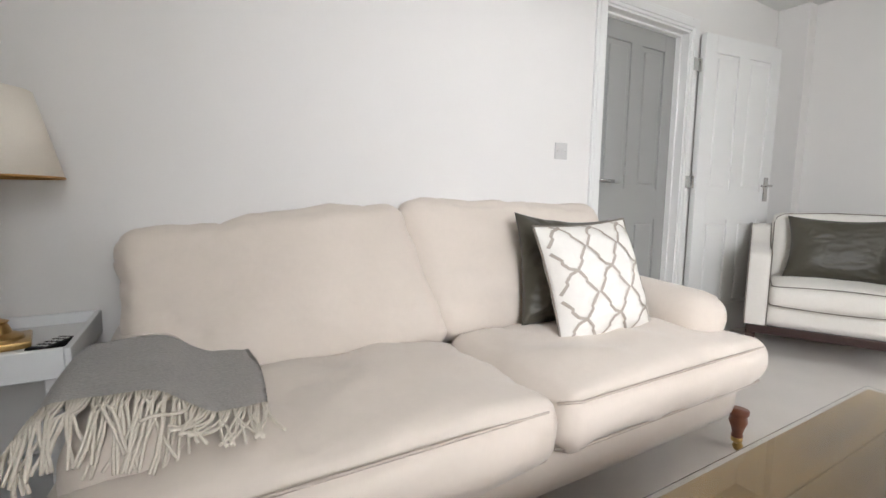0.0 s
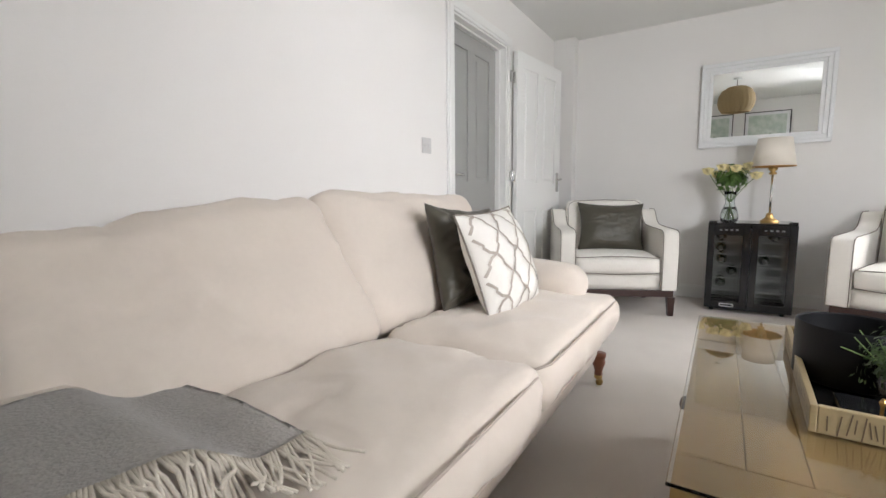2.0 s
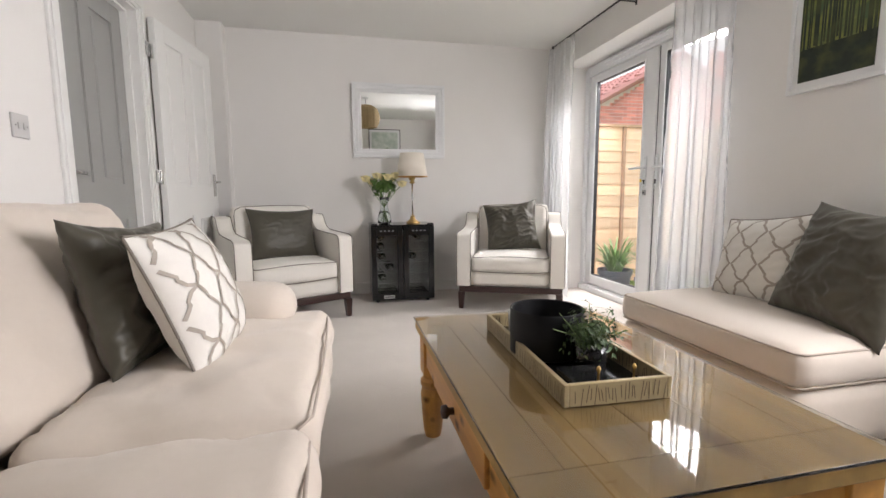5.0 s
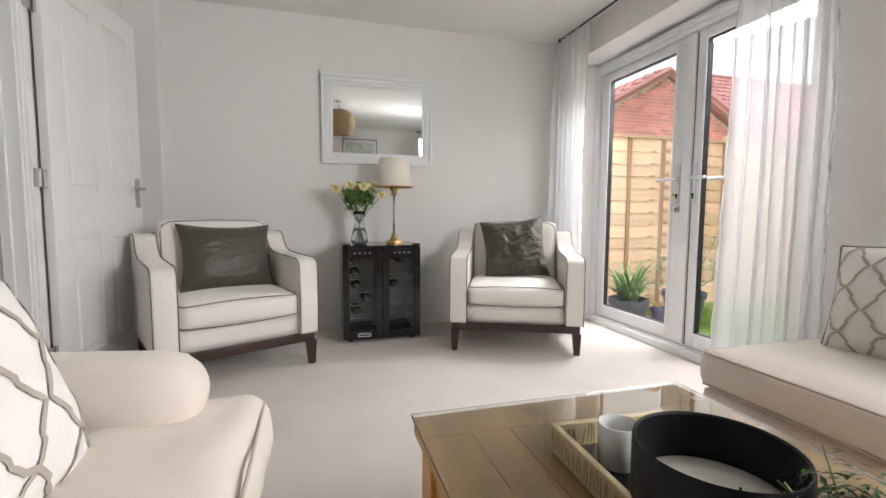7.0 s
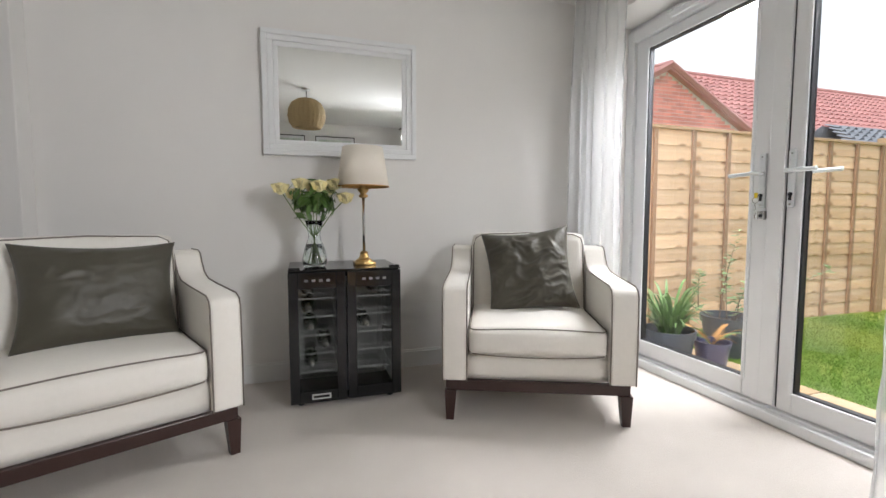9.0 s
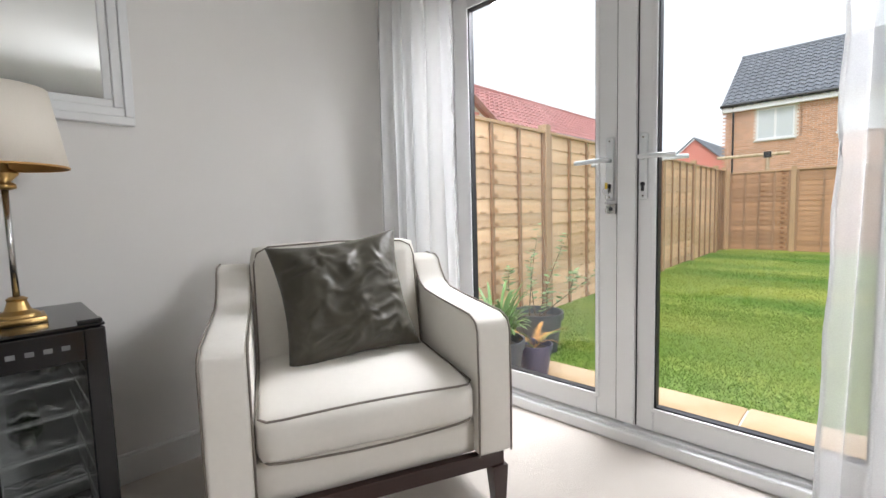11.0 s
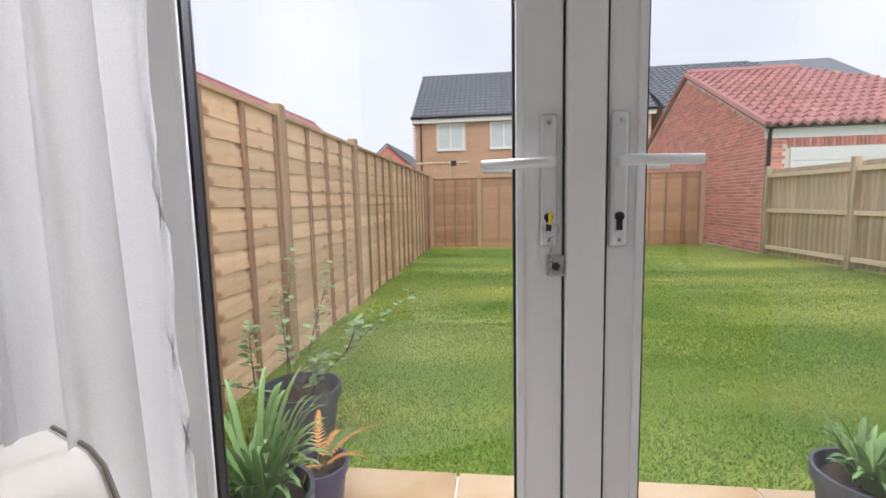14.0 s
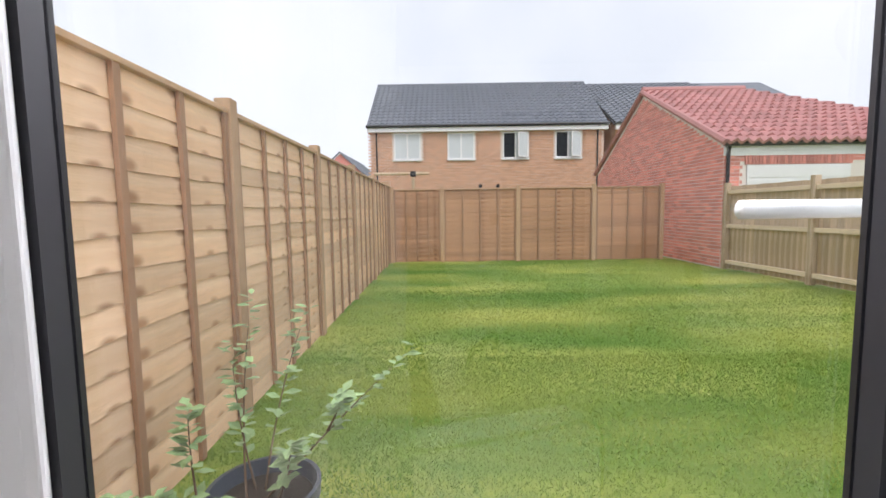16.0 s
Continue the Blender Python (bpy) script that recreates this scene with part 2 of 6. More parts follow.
def prism(bm, outline, x0, x1, m=None):
    """Draws an outline in the (y, z) plane out along x."""
    a = [bm.verts.new((x0, y, z)) for y, z in outline]
    b = [bm.verts.new((x1, y, z)) for y, z in outline]
    bm.faces.new(a)
    bm.faces.new(b[::-1])
    for k in range(len(a)):
        j = (k + 1) % len(a)
        bm.faces.new((a[j], a[k], b[k], b[j]))
    if m is not None:
        bmesh.ops.transform(bm, verts=a + b, matrix=m)
    bmesh.ops.recalc_face_normals(bm, faces=bm.faces)
    return bm


def structure(name, bm, mat, label, category, parent=None, smooth=False):
    return tagged(part(name, bm, mat, parent, smooth=smooth), label, category, kind="structure")


# ---- the room ----
WX0, WX1, WY0, WY1, CZ = -1.30, 4.05, -0.92, 2.28, 2.35
SOUT = -1.30          # outer face of the south wall
DX0, DX1, DZ = 2.045, 2.865, 2.02     # hall doorway, rough opening
FX0, FX1, FZ = 1.96, 3.80, 2.12     # french door opening
NX0, NX1, NZ0, NZ1 = -0.45, 0.75, 0.95, 2.1   # second window

structure("floor", boxes((WX0 - 0.3, WX1 + 0.3, SOUT + 0.16, 3.5, -0.12, 0.0)), CARPET, "pale grey-beige cut-pile fitted carpet", "carpet")
structure("ceiling", boxes((WX0 - 0.3, WX1 + 0.3, SOUT, 3.5, CZ, CZ + 0.15)), CEIL, "plain white painted plaster ceiling", "ceiling")
structure("wall_north", boxes((WX0 - 0.3, DX0, WY1, WY1 + 0.12, 0, CZ), (DX1, WX1 + 0.3, WY1, WY1 + 0.12, 0, CZ), (DX0, DX1, WY1, WY1 + 0.12, DZ, CZ)), WALL, "off-white painted plaster wall with a doorway", "wall")
structure("wall_east", boxes((WX1, WX1 + 0.3, SOUT, WY1, 0, CZ)), WALL, "off-white painted plaster wall behind the armchairs", "wall")
structure("wall_west", boxes((WX0 - 0.3, WX0, SOUT, WY1, 0, CZ)), WALL, "off-white painted plaster wall", "wall")
structure("wall_south", boxes((WX0, NX0, SOUT, WY0, -0.12, CZ), (NX0, NX1, SOUT, WY0, -0.12, NZ0), (NX0, NX1, SOUT, WY0, NZ1, CZ), (NX1, FX0, SOUT, WY0, -0.12, CZ),
          (FX1, WX1, SOUT, WY0, -0.12, CZ), (FX0, FX1, SOUT, WY0, FZ, CZ)), WALL, "off-white painted plaster wall with deep window reveals", "wall")
structure("pipe_boxing", boxes((3.93, WX1 - 0.001, 2.08, WY1 - 0.001, 0, CZ), bevel=0.004), WALL, "white painted boxed-in pipe in the corner", "boxing")
def skirting(name, x0, x1, y0, y1):
    structure(name, boxes((x0, x1, y0, y1, 0, 0.098), (x0 + (0 if x1 - x0 > 0.1 else 0.004), x1 - (0 if x1 - x0 > 0.1 else 0.004), y0 + (0 if y1 - y0 > 0.1 else 0.004), y1 - (0 if y1 - y0 > 0.1 else 0.004), 0.098, 0.11), bevel=0.002), GLOSS, "white gloss skirting board", "skirting")


skirting("baseboard_east", WX1 - 0.016, WX1, WY0, 2.08)
skirting("baseboard_north_a", WX0, DX0 - 0.075, WY1 - 0.016, WY1)
skirting("baseboard_north_b", 2.965, 3.93, WY1 - 0.016, WY1)
skirting("baseboard_west", WX0, WX0 + 0.016, WY0 + 0.016, WY1 - 0.016)
skirting("baseboard_south_a", WX0, FX0, WY0, WY0 + 0.016)
skirting("baseboard_south_b", FX1, WX1 - 0.016, WY0, WY0 + 0.016)


def panel_door(name, label, width, height, m, handle_x, both=True, paint=None):
    """A moulded four-panel door; its local x runs along the leaf from the hinge, its face looks along -y."""
    leaf = tagged(new(name), label, "door", kind="structure")
    leaf.matrix_basis = m
    paint = paint or GLOSS
    bm = bmesh.new()
    st, t, mid0, mid1 = 0.105, 0.04, 0.80, 1.00
    box(bm, 0, st, 0, t, 0.004, height, 0.002, 1)
    box(bm, width - st, width, 0, t, 0.004, height, 0.002, 1)
    cx = width / 2
    for z0, z1 in ((0.004, 0.2), (mid0, mid1), (height - 0.11, height)):
        box(bm, st, width - st, 0, t, z0, z1)
    box(bm, cx - 0.05, cx + 0.05, 0.0005, t - 0.0005, 0.2, mid0)
    box(bm, cx - 0.05, cx + 0.05, 0.0005, t - 0.0005, mid1, height - 0.11)
    part("leaf_frame", bm, paint, leaf)
    for x0, x1 in ((st, cx - 0.05), (cx + 0.05, width - st)):
        for z0, z1 in ((0.2, mid0), (mid1, height - 0.11)):
            bm = bmesh.new()
            box(bm, x0, x1, 0.012, t - 0.012, z0, z1)
            box(bm, x0 + 0.03, x1 - 0.03, 0.003, t - 0.003, z0 + 0.03, z1 - 0.03, 0.008, 2)
            part("panel", bm, paint, leaf)
    for sgn in ((-1, 1) if both else (-1,)):
        y0 = 0 if sgn < 0 else t
        bm = bmesh.new()
        box(bm, handle_x - 0.022, handle_x + 0.022, min(y0, y0 + sgn * 0.008), max(y0, y0 + sgn * 0.008), 0.93, 1.10, 0.003)
        plate = part("handle_plate", bm, CHROME, leaf, "chrome lever handle plate")
        bm = bmesh.new()
        toward = -1 if handle_x > width / 2 else 1
        tube(bm, [(handle_x, y0, 1.04), (handle_x, y0 + sgn * 0.045, 1.04), (handle_x + toward * 0.02, y0 + sgn * 0.052, 1.04), (handle_x + toward * 0.11, y0 + sgn * 0.05, 1.036)], 0.009, 8)
        part("lever", bm, CHROME, plate, "chrome lever", True)
    return leaf


frame_n = tagged(new("door_frame_hall"), "white gloss door lining and moulded architrave", "door frame", kind="structure")
part("lining", boxes((DX0, DX0 + 0.03, WY1 - 0.004, WY1 + 0.124, 0, DZ), (DX1 - 0.03, DX1, WY1 - 0.004, WY1 + 0.124, 0, DZ), (DX0 + 0.03, DX1 - 0.03, WY1 - 0.004, WY1 + 0.124, DZ - 0.03, DZ)), GLOSS, frame_n)
part("stop", boxes((DX0 + 0.03, DX0 + 0.042, WY1 + 0.045, WY1 + 0.08, 0, DZ - 0.03), (DX1 - 0.042, DX1 - 0.03, WY1 + 0.045, WY1 + 0.08, 0, DZ - 0.03), (DX0 + 0.042, DX1 - 0.042, WY1 + 0.045, WY1 + 0.08, DZ - 0.042, DZ - 0.03)), GLOSS, frame_n)
for face, out in ((WY1, -1), (WY1 + 0.12, 1)):
    bm = bmesh.new()
    for x0, x1, z0, z1 in ((DX0 - 0.06, DX0 + 0.018, 0, DZ + 0.06), (DX1 - 0.018, DX1 + 0.06, 0, DZ + 0.06), (DX0 + 0.018, DX1 - 0.018, DZ - 0.018, DZ + 0.06)):
        ya, yb = sorted((face, face + out * 0.016))
        box(bm, x0, x1, ya, yb, z0, z1, 0.004, 2)
        yc, yd = sorted((face + out * 0.016, face + out * 0.022))
        o = 0.018
        box(bm, x0 + (o if x1 - x0 < 0.2 else -0.03), x1 - (o if x1 - x0 < 0.2 else -0.03), yc, yd, z0 + (0 if x1 - x0 < 0.2 else o), z1 - o, 0.002, 1)
    part("architrave", bm, GLOSS, frame_n)
DOOR_TURN = -7.5
door_room = panel_door("door_1", "white moulded four-panel door, wide open against the wall", 0.755, 1.995, pose(2.935, 2.222, 0.0, 0, 0, DOOR_TURN), 0.70)
for z in (0.25, 1.05, 1.80):
    bm = boxes((2.868, 2.938, 2.252, 2.255, z - 0.04, z + 0.04))
    lathe(bm, [(0.007, -0.042), (0.007, 0.042)], (2.938, 2.246, z), 10)
    hinge = part("hinge", bm, CHROME, frame_n, "satin chrome butt hinge")
    bm = bmesh.new()
    for dx in (0.016, 0.042):
        for dz in (-0.024, 0.024):
            lathe(bm, [(0.004, 0), (0.003, 0.002)], (0, 0, 0), 8)
            bmesh.ops.transform(bm, verts=[v for v in bm.verts if v.tag is False], matrix=pose(2.868 + dx, 2.252, z + dz, 90))
            for v in bm.verts:
                v.tag = True
    part("screws", bm, CHROME, hinge)
panel_door("door_2", "closed grey moulded panel door inside the doorway", 0.752, 1.985, pose(DX0 + 0.033, WY1 + 0.082, 0), 0.055, False, GREY_DOOR)

# light switch on the north wall
switch = thing("light_switch", "white plastic double light switch on the wall", "light switch", pose(1.765, WY1, 1.18))
part("plate", boxes((-0.043, 0.043, -0.009, 0, -0.043, 0.043), bevel=0.003), SWITCH, switch)
for dx in (-0.014, 0.014):
    part("rocker", boxes((dx - 0.006, dx + 0.006, -0.013, -0.009, -0.012, 0.012), bevel=0.0015), SWITCH, switch)
for dx in (-0.03, 0.03):
    bm = lathe(bmesh.new(), [(0.003, 0), (0.0025, 0.001)], seg=8)
    bmesh.ops.transform(bm, verts=bm.verts, matrix=pose(dx, -0.009, 0, 90))
    part("screw", bm, CHROME, switch)


# ---- french doors ----
french = tagged(new("french_door"), "white upvc glazed french doors, closed, with satin lever handles", "french door", kind="structure")
FY0, FY1 = -1.235, -1.165     # frame depth
part("frame", boxes((FX0, FX0 + 0.06, FY0, FY1 + 0.02, 0, FZ - 0.03), (FX1 - 0.06, FX1, FY0, FY1 + 0.02, 0, FZ - 0.03), (FX0 + 0.06, FX1 - 0.06, FY0, FY1 + 0.02, FZ - 0.10, FZ - 0.03), (FX0 + 0.06, FX1 - 0.06, FY0, FY1 + 0.02, 0.0, 0.062), bevel=0.004), UPVC, french)
part("trickle_vent", boxes((FX0 + 0.35, FX1 - 0.35, FY1 + 0.02, FY1 + 0.04, FZ - 0.075, FZ - 0.045), (FX0 + 0.33, FX1 - 0.33, FY1 + 0.02, FY1 + 0.05, FZ - 0.045, FZ - 0.037), bevel=0.004), UPVC, french)
part("threshold", boxes((FX0 + 0.01, FX1 - 0.01, FY1 + 0.02, FY1 + 0.045, 0.0, 0.05), bevel=0.006), UPVC, french)
part("head_packer", boxes((FX0, FX1, FY0, FY1, FZ - 0.03, FZ)), UPVC, french)
MEET = 2.834


def sash(x0, x1, handle_x, toward, key):
    """One leaf of the french doors, glazed, with gaskets and a lever handle."""
    s0, s1 = (0.119, 0.098) if toward > 0 else (0.098, 0.098)
    z0, z1 = 0.066, FZ - 0.104
    ya, yb = FY0 + 0.03, FY1
    bm = boxes((x0, x0 + s0, ya, yb, z0, z1), (x1 - s1, x1, ya, yb, z0, z1), (x0 + s0, x1 - s1, ya, yb, z0, z0 + 0.092), (x0 + s0, x1 - s1, ya, yb, z1 - 0.062, z1), bevel=0.006)
    gx0, gx1, gz0, gz1 = x0 + s0, x1 - s1, z0 + 0.092, z1 - 0.062
    bead = 0.012
    for r in ((gx0 - bead, gx0 + 0.004, gz0 - bead, gz1 + bead), (gx1 - 0.004, gx1 + bead, gz0 - bead, gz1 + bead), (gx0, gx1, gz0 - bead, gz0 + 0.004), (gx0, gx1, gz1 - 0.004, gz1 + bead)):
        box(bm, r[0], r[1], yb - 0.002, yb + 0.007, r[2], r[3], 0.003, 2)
    leaf = part("sash", bm, UPVC, french)
    g = 0.009
    part("gasket", boxes((gx0, gx0 + g, ya + 0.002, yb - 0.004, gz0, gz1), (gx1 - g, gx1, ya + 0.002, yb - 0.004, gz0, gz1), (gx0 + g, gx1 - g, ya + 0.002, yb - 0.004, gz0, gz0 + g), (gx0 + g, gx1 - g, ya + 0.002, yb - 0.004, gz1 - g, gz1)), GASKET, leaf, "black rubber gasket")
    pane = part("pane", boxes((gx0 + g, gx1 - g, -1.197, -1.191, gz0 + g, gz1 - g)), CLEAR, leaf, "clear window glass")
    pane.visible_shadow = False
    # handle: long back plate, lever, cylinder
    plate = part("handle_plate", boxes((handle_x - 0.0165, handle_x + 0.0165, yb + 0.0005, yb + 0.011, 0.972, 1.222), bevel=0.007), PALE_METAL, leaf, "satin metal handle plate")
    bm = bmesh.new()
    tube(bm, [(handle_x, yb + 0.01, 1.130), (handle_x, yb + 0.045, 1.130), (handle_x + toward * 0.012, yb + 0.055, 1.130), (handle_x + toward * 0.03, yb + 0.058, 1.129), (handle_x + toward * 0.125, yb + 0.056, 1.127)], 0.0095, 10)
    part("lever", bm, PALE_METAL, plate, "satin metal lever", True)
    bm = bmesh.new()
    tube(bm, [(handle_x, ya, 1.130), (handle_x, ya - 0.05, 1.130), (handle_x + toward * 0.02, ya - 0.06, 1.130), (handle_x + toward * 0.125, ya - 0.06, 1.130)], 0.0095, 10)
    part("outer_lever", bm, PALE_METAL, leaf, "white outer lever", True)
    part("outer_plate", boxes((handle_x - 0.0165, handle_x + 0.0165, ya - 0.011, ya - 0.0005, 0.972, 1.222), bevel=0.006), PALE_METAL, leaf)
    bm = lathe(bmesh.new(), [(0.0085, 0), (0.0085, 0.006)], seg=14)
    box(bm, -0.005, 0.005, -0.026, 0, 0, 0.006)
    bmesh.ops.transform(bm, verts=bm.verts, matrix=pose(handle_x, yb + 0.0165, 1.030, 90))
    part("lock_cylinder", bm, GASKET, plate, "dark euro lock cylinder")
    bm = bmesh.new()
    for z in (0.986, 1.205):
        made = bmesh.ops.create_cone(bm, cap_ends=True, segments=10, radius1=0.004, radius2=0.0035, depth=0.003)["verts"]
        bmesh.ops.transform(bm, verts=made, matrix=pose(handle_x, yb + 0.012, z, 90))
    part("screws", bm, CHROME, plate)
    return leaf, plate, yb


YELLOW = material("yellow_plastic", (0.75, 0.55, 0.03), rough=0.4, vary=0.03, bump=0.02)
sash_e, plate_e, lever_face = sash(MEET + 0.006, FX1 - 0.064, 2.902, 1, True)
sash_w, plate_w, _ = sash(FX0 + 0.064, MEET - 0.006, 2.773, -1, False)
part("meeting_stile", boxes((MEET - 0.036, MEET + 0.036, FY1 - 0.001, FY1 + 0.016, 0.075, FZ - 0.11), bevel=0.005), UPVC, french)
# Thin dark strips stand in for the shade in the stile's grooves.
for dx in (-0.0395, 0.0395):
    part("meeting_gasket", boxes((MEET + dx - 0.002, MEET + dx + 0.002, FY1 - 0.001, FY1 + 0.003, 0.075, FZ - 0.11)), GASKET, french, "thin dark strip for the groove's shade along the meeting stile")
part("sash_lock", boxes((2.873, 2.907, lever_face + 0.0005, lever_face + 0.024, 0.918, 0.958), bevel=0.003), CHROME, sash_e, "small square chrome sash lock")
bm = lathe(bmesh.new(), [(0.0075, 0), (0.0075, 0.003), (0.004, 0.0035)], seg=14)
bmesh.ops.transform(bm, verts=bm.verts, matrix=pose(2.890, lever_face + 0.027, 0.938, 90))
part("sash_lock_keyhole", bm, GASKET, sash_e, "dark keyhole of the sash lock")
keys = thing("door_key", "small key with a yellow tag hanging in the door lock", "key", pose(2.902, lever_face + 0.017, 1.030))
part("key_blade", boxes((-0.002, 0.002, 0, 0.02, -0.006, 0.006)), CHROME, keys)
part("key_head", boxes((-0.003, 0.003, 0.018, 0.032, -0.012, 0.012), bevel=0.001), YELLOW, keys, "yellow key tag")
part("key_ring", tube(bmesh.new(), [(0.014 * math.sin(a), 0.026, -0.022 + 0.014 * math.cos(a)) for a in np.linspace(0, 2 * math.pi, 17)[:-1]], 0.0013, 6, True), CHROME, keys, smooth=True)
part("chain", tube(bmesh.new(), [(0.003 * math.sin(k * 1.9), 0.026, -0.036 - 0.008 * k) for k in range(10)], 0.002, 6), CHROME, keys, smooth=True)

# ---- second window in the south wall, behind the walker ----
win2 = tagged(new("window_2"), "white upvc casement window with a sill", "window", kind="structure")
part("window_frame", boxes((NX0, NX0 + 0.06, -1.24, -1.17, NZ0, NZ1), (NX1 - 0.06, NX1, -1.24, -1.17, NZ0, NZ1), (NX0 + 0.06, NX1 - 0.06, -1.24, -1.17, NZ0, NZ0 + 0.06), (NX0 + 0.06, NX1 - 0.06, -1.24, -1.17, NZ1 - 0.06, NZ1), (0.11, 0.19, -1.24, -1.17, NZ0 + 0.06, NZ1 - 0.06), bevel=0.004), UPVC, win2)
part("window_sill", boxes((NX0 - 0.04, NX1 + 0.04, WY0, WY0 + 0.04, NZ0 - 0.025, NZ0), (NX0, NX1, -1.17, WY0, NZ0 - 0.002, NZ0 + 0.003), bevel=0.0), GLOSS, win2)
for a, b in ((NX0 + 0.06, 0.11), (0.19, NX1 - 0.06)):
    pane = part("pane", boxes((a, b, -1.207, -1.201, NZ0 + 0.06, NZ1 - 0.06)), CLEAR, win2)
    pane.visible_shadow = False

# ---- furnishing materials ----
LINEN = weave_material("cream_linen_sofa_cloth", (0.66, 0.585, 0.51), 0.85, 260, 0.03, 0.10)
IVORY = weave_material("ivory_armchair_cloth", (0.80, 0.765, 0.705), 0.85, 240, 0.03, 0.14)
PIPING = material("taupe_piping_cord", (0.22, 0.19, 0.16), rough=0.8, vary=0.1, bump=0.1)
PIPING_SOFA = material("dull_cream_piping_cord", (0.47, 0.40, 0.34), rough=0.85, vary=0.1, bump=0.1)
SATIN = material("olive_satin_cloth", (0.064, 0.057, 0.040), rough=0.47, vary=0.03, stain=0.03, scale=300, stain_scale=6, bump=0.0, sheen=0.1)
TRELLIS_BASE = weave_material("off_white_cushion_cloth", (0.76, 0.73, 0.68), 0.85, 300, 0.02, 0.1)
TRELLIS = material("taupe_woven_trellis", (0.40, 0.35, 0.30), rough=0.7, vary=0.1, bump=0.1)
MAHOGANY = material("dark_mahogany_stain", (0.034, 0.012, 0.009), rough=0.38, vary=0.15, stain=0.1, scale=30, stretch=(1, 1, 6), bump=0.05, coat=0.2)
WALNUT = material("turned_walnut", (0.20, 0.06, 0.025), rough=0.35, vary=0.15, stain=0.1, scale=30, stretch=(1, 1, 6), bump=0.05, coat=0.3)
BRASS = material("aged_brass", (0.50, 0.33, 0.13), rough=0.3, metal=1.0, vary=0.08, stain=0.12, scale=40, bump=0.03)
PINE = material("orange_waxed_pine", (0.66, 0.34, 0.078), rough=0.42, vary=0.16, stain=0.16, scale=22, stain_scale=3.5, stretch=(0.25, 2.5, 2.5), bump=0.12, per_object=0.06, second=(0.47, 0.23, 0.065))
PINE_TOP = material("old_pine_top_boards", (0.33, 0.205, 0.064), rough=0.5, vary=0.12, stain=0.28, scale=20, stain_scale=3.0, stretch=(0.3, 3, 3), bump=0.1, per_object=0.10, second=(0.42, 0.265, 0.085))
knots(PINE, 11.0, 0.25)
knots(PINE_TOP, 5.0, 0.45)
BLACK = material("black_gloss_casing", (0.012, 0.012, 0.013), rough=0.12, vary=0.05, bump=0.0, spec=0.5)
BLACK_MATT = material("black_matt_pottery", (0.008, 0.008, 0.009), spec=0.2, rough=0.4, vary=0.05, bump=0.02)
BLANKET = material("grey_wool_throw", (0.62, 0.585, 0.55), rough=0.95, vary=0.28, stain=0.22, scale=150, bump=0.8, sheen=0.5, spec=0.1)
FRINGE = material("cream_wool_fringe", (0.70, 0.64, 0.55), rough=0.95, vary=0.1, scale=300, bump=0.4, spec=0.1)
WHITE_PAINT = material("white_satin_paint", (0.78, 0.785, 0.785), rough=0.4, vary=0.012, stain=0.015, bump=0.02)
SHADE = material("ivory_lampshade_cloth", (0.80, 0.74, 0.65), rough=0.9, vary=0.04, scale=300, bump=0.15)
GOLD_LINING = material("gold_shade_lining", (0.55, 0.30, 0.09), rough=0.5, metal=0.3, vary=0.05, bump=0.02)
VASE_GLASS = glass_material("vase_glass", (0.94, 0.98, 0.96))
TOP_GLASS = glass_material("table_glass", (0.985, 0.985, 0.965))
STEEL_WIRE = material("grey_wire_shelf", (0.75, 0.75, 0.75), rough=0.35, metal=0.4, vary=0.05, bump=0.02)
LEAF = material("dark_green_leaf", (0.045, 0.085, 0.022), rough=0.45, vary=0.2, stain=0.15, scale=40, bump=0.15, per_island=0.35)
ROSE_LEAF = material("rose_leaf_green", (0.085, 0.165, 0.035), rough=0.4, vary=0.2, stain=0.15, scale=40, bump=0.15, per_island=0.35)
STEM = material("green_stem", (0.12, 0.19, 0.05), rough=0.5, vary=0.1, bump=0.05)
ROSE = material("pale_yellow_rose", (0.86, 0.77, 0.44), rough=0.7, vary=0.1, stain=0.1, scale=30, bump=0.1, per_island=0.15)
RATTAN = material("woven_rattan", (0.42, 0.31, 0.16), rough=0.7, vary=0.3, scale=80, bump=0.6)
CROC = material("champagne_reptile_leather", (0.44, 0.35, 0.20), rough=0.35, metal=0.35, vary=0.1, stain=0.1, scale=50, bump=0.2)
CROC_LINE = material("dark_leather_groove", (0.13, 0.09, 0.05), rough=0.5, vary=0.1, bump=0.1)
MIRROR = material("silvered_mirror", (0.86, 0.88, 0.87), rough=0.0, metal=1.0, vary=0.0, stain=0.0, bump=0.0)
FROST = material("frosted_grey_glass", (0.50, 0.50, 0.47), rough=0.25, vary=0.03, bump=0.01)
WAX = material("white_candle_wax", (0.72, 0.70, 0.62), rough=0.5, vary=0.02, bump=0.02)
BLACK_FRAME = material("black_picture_frame", (0.012, 0.012, 0.012), rough=0.4, vary=0.05, bump=0.02)


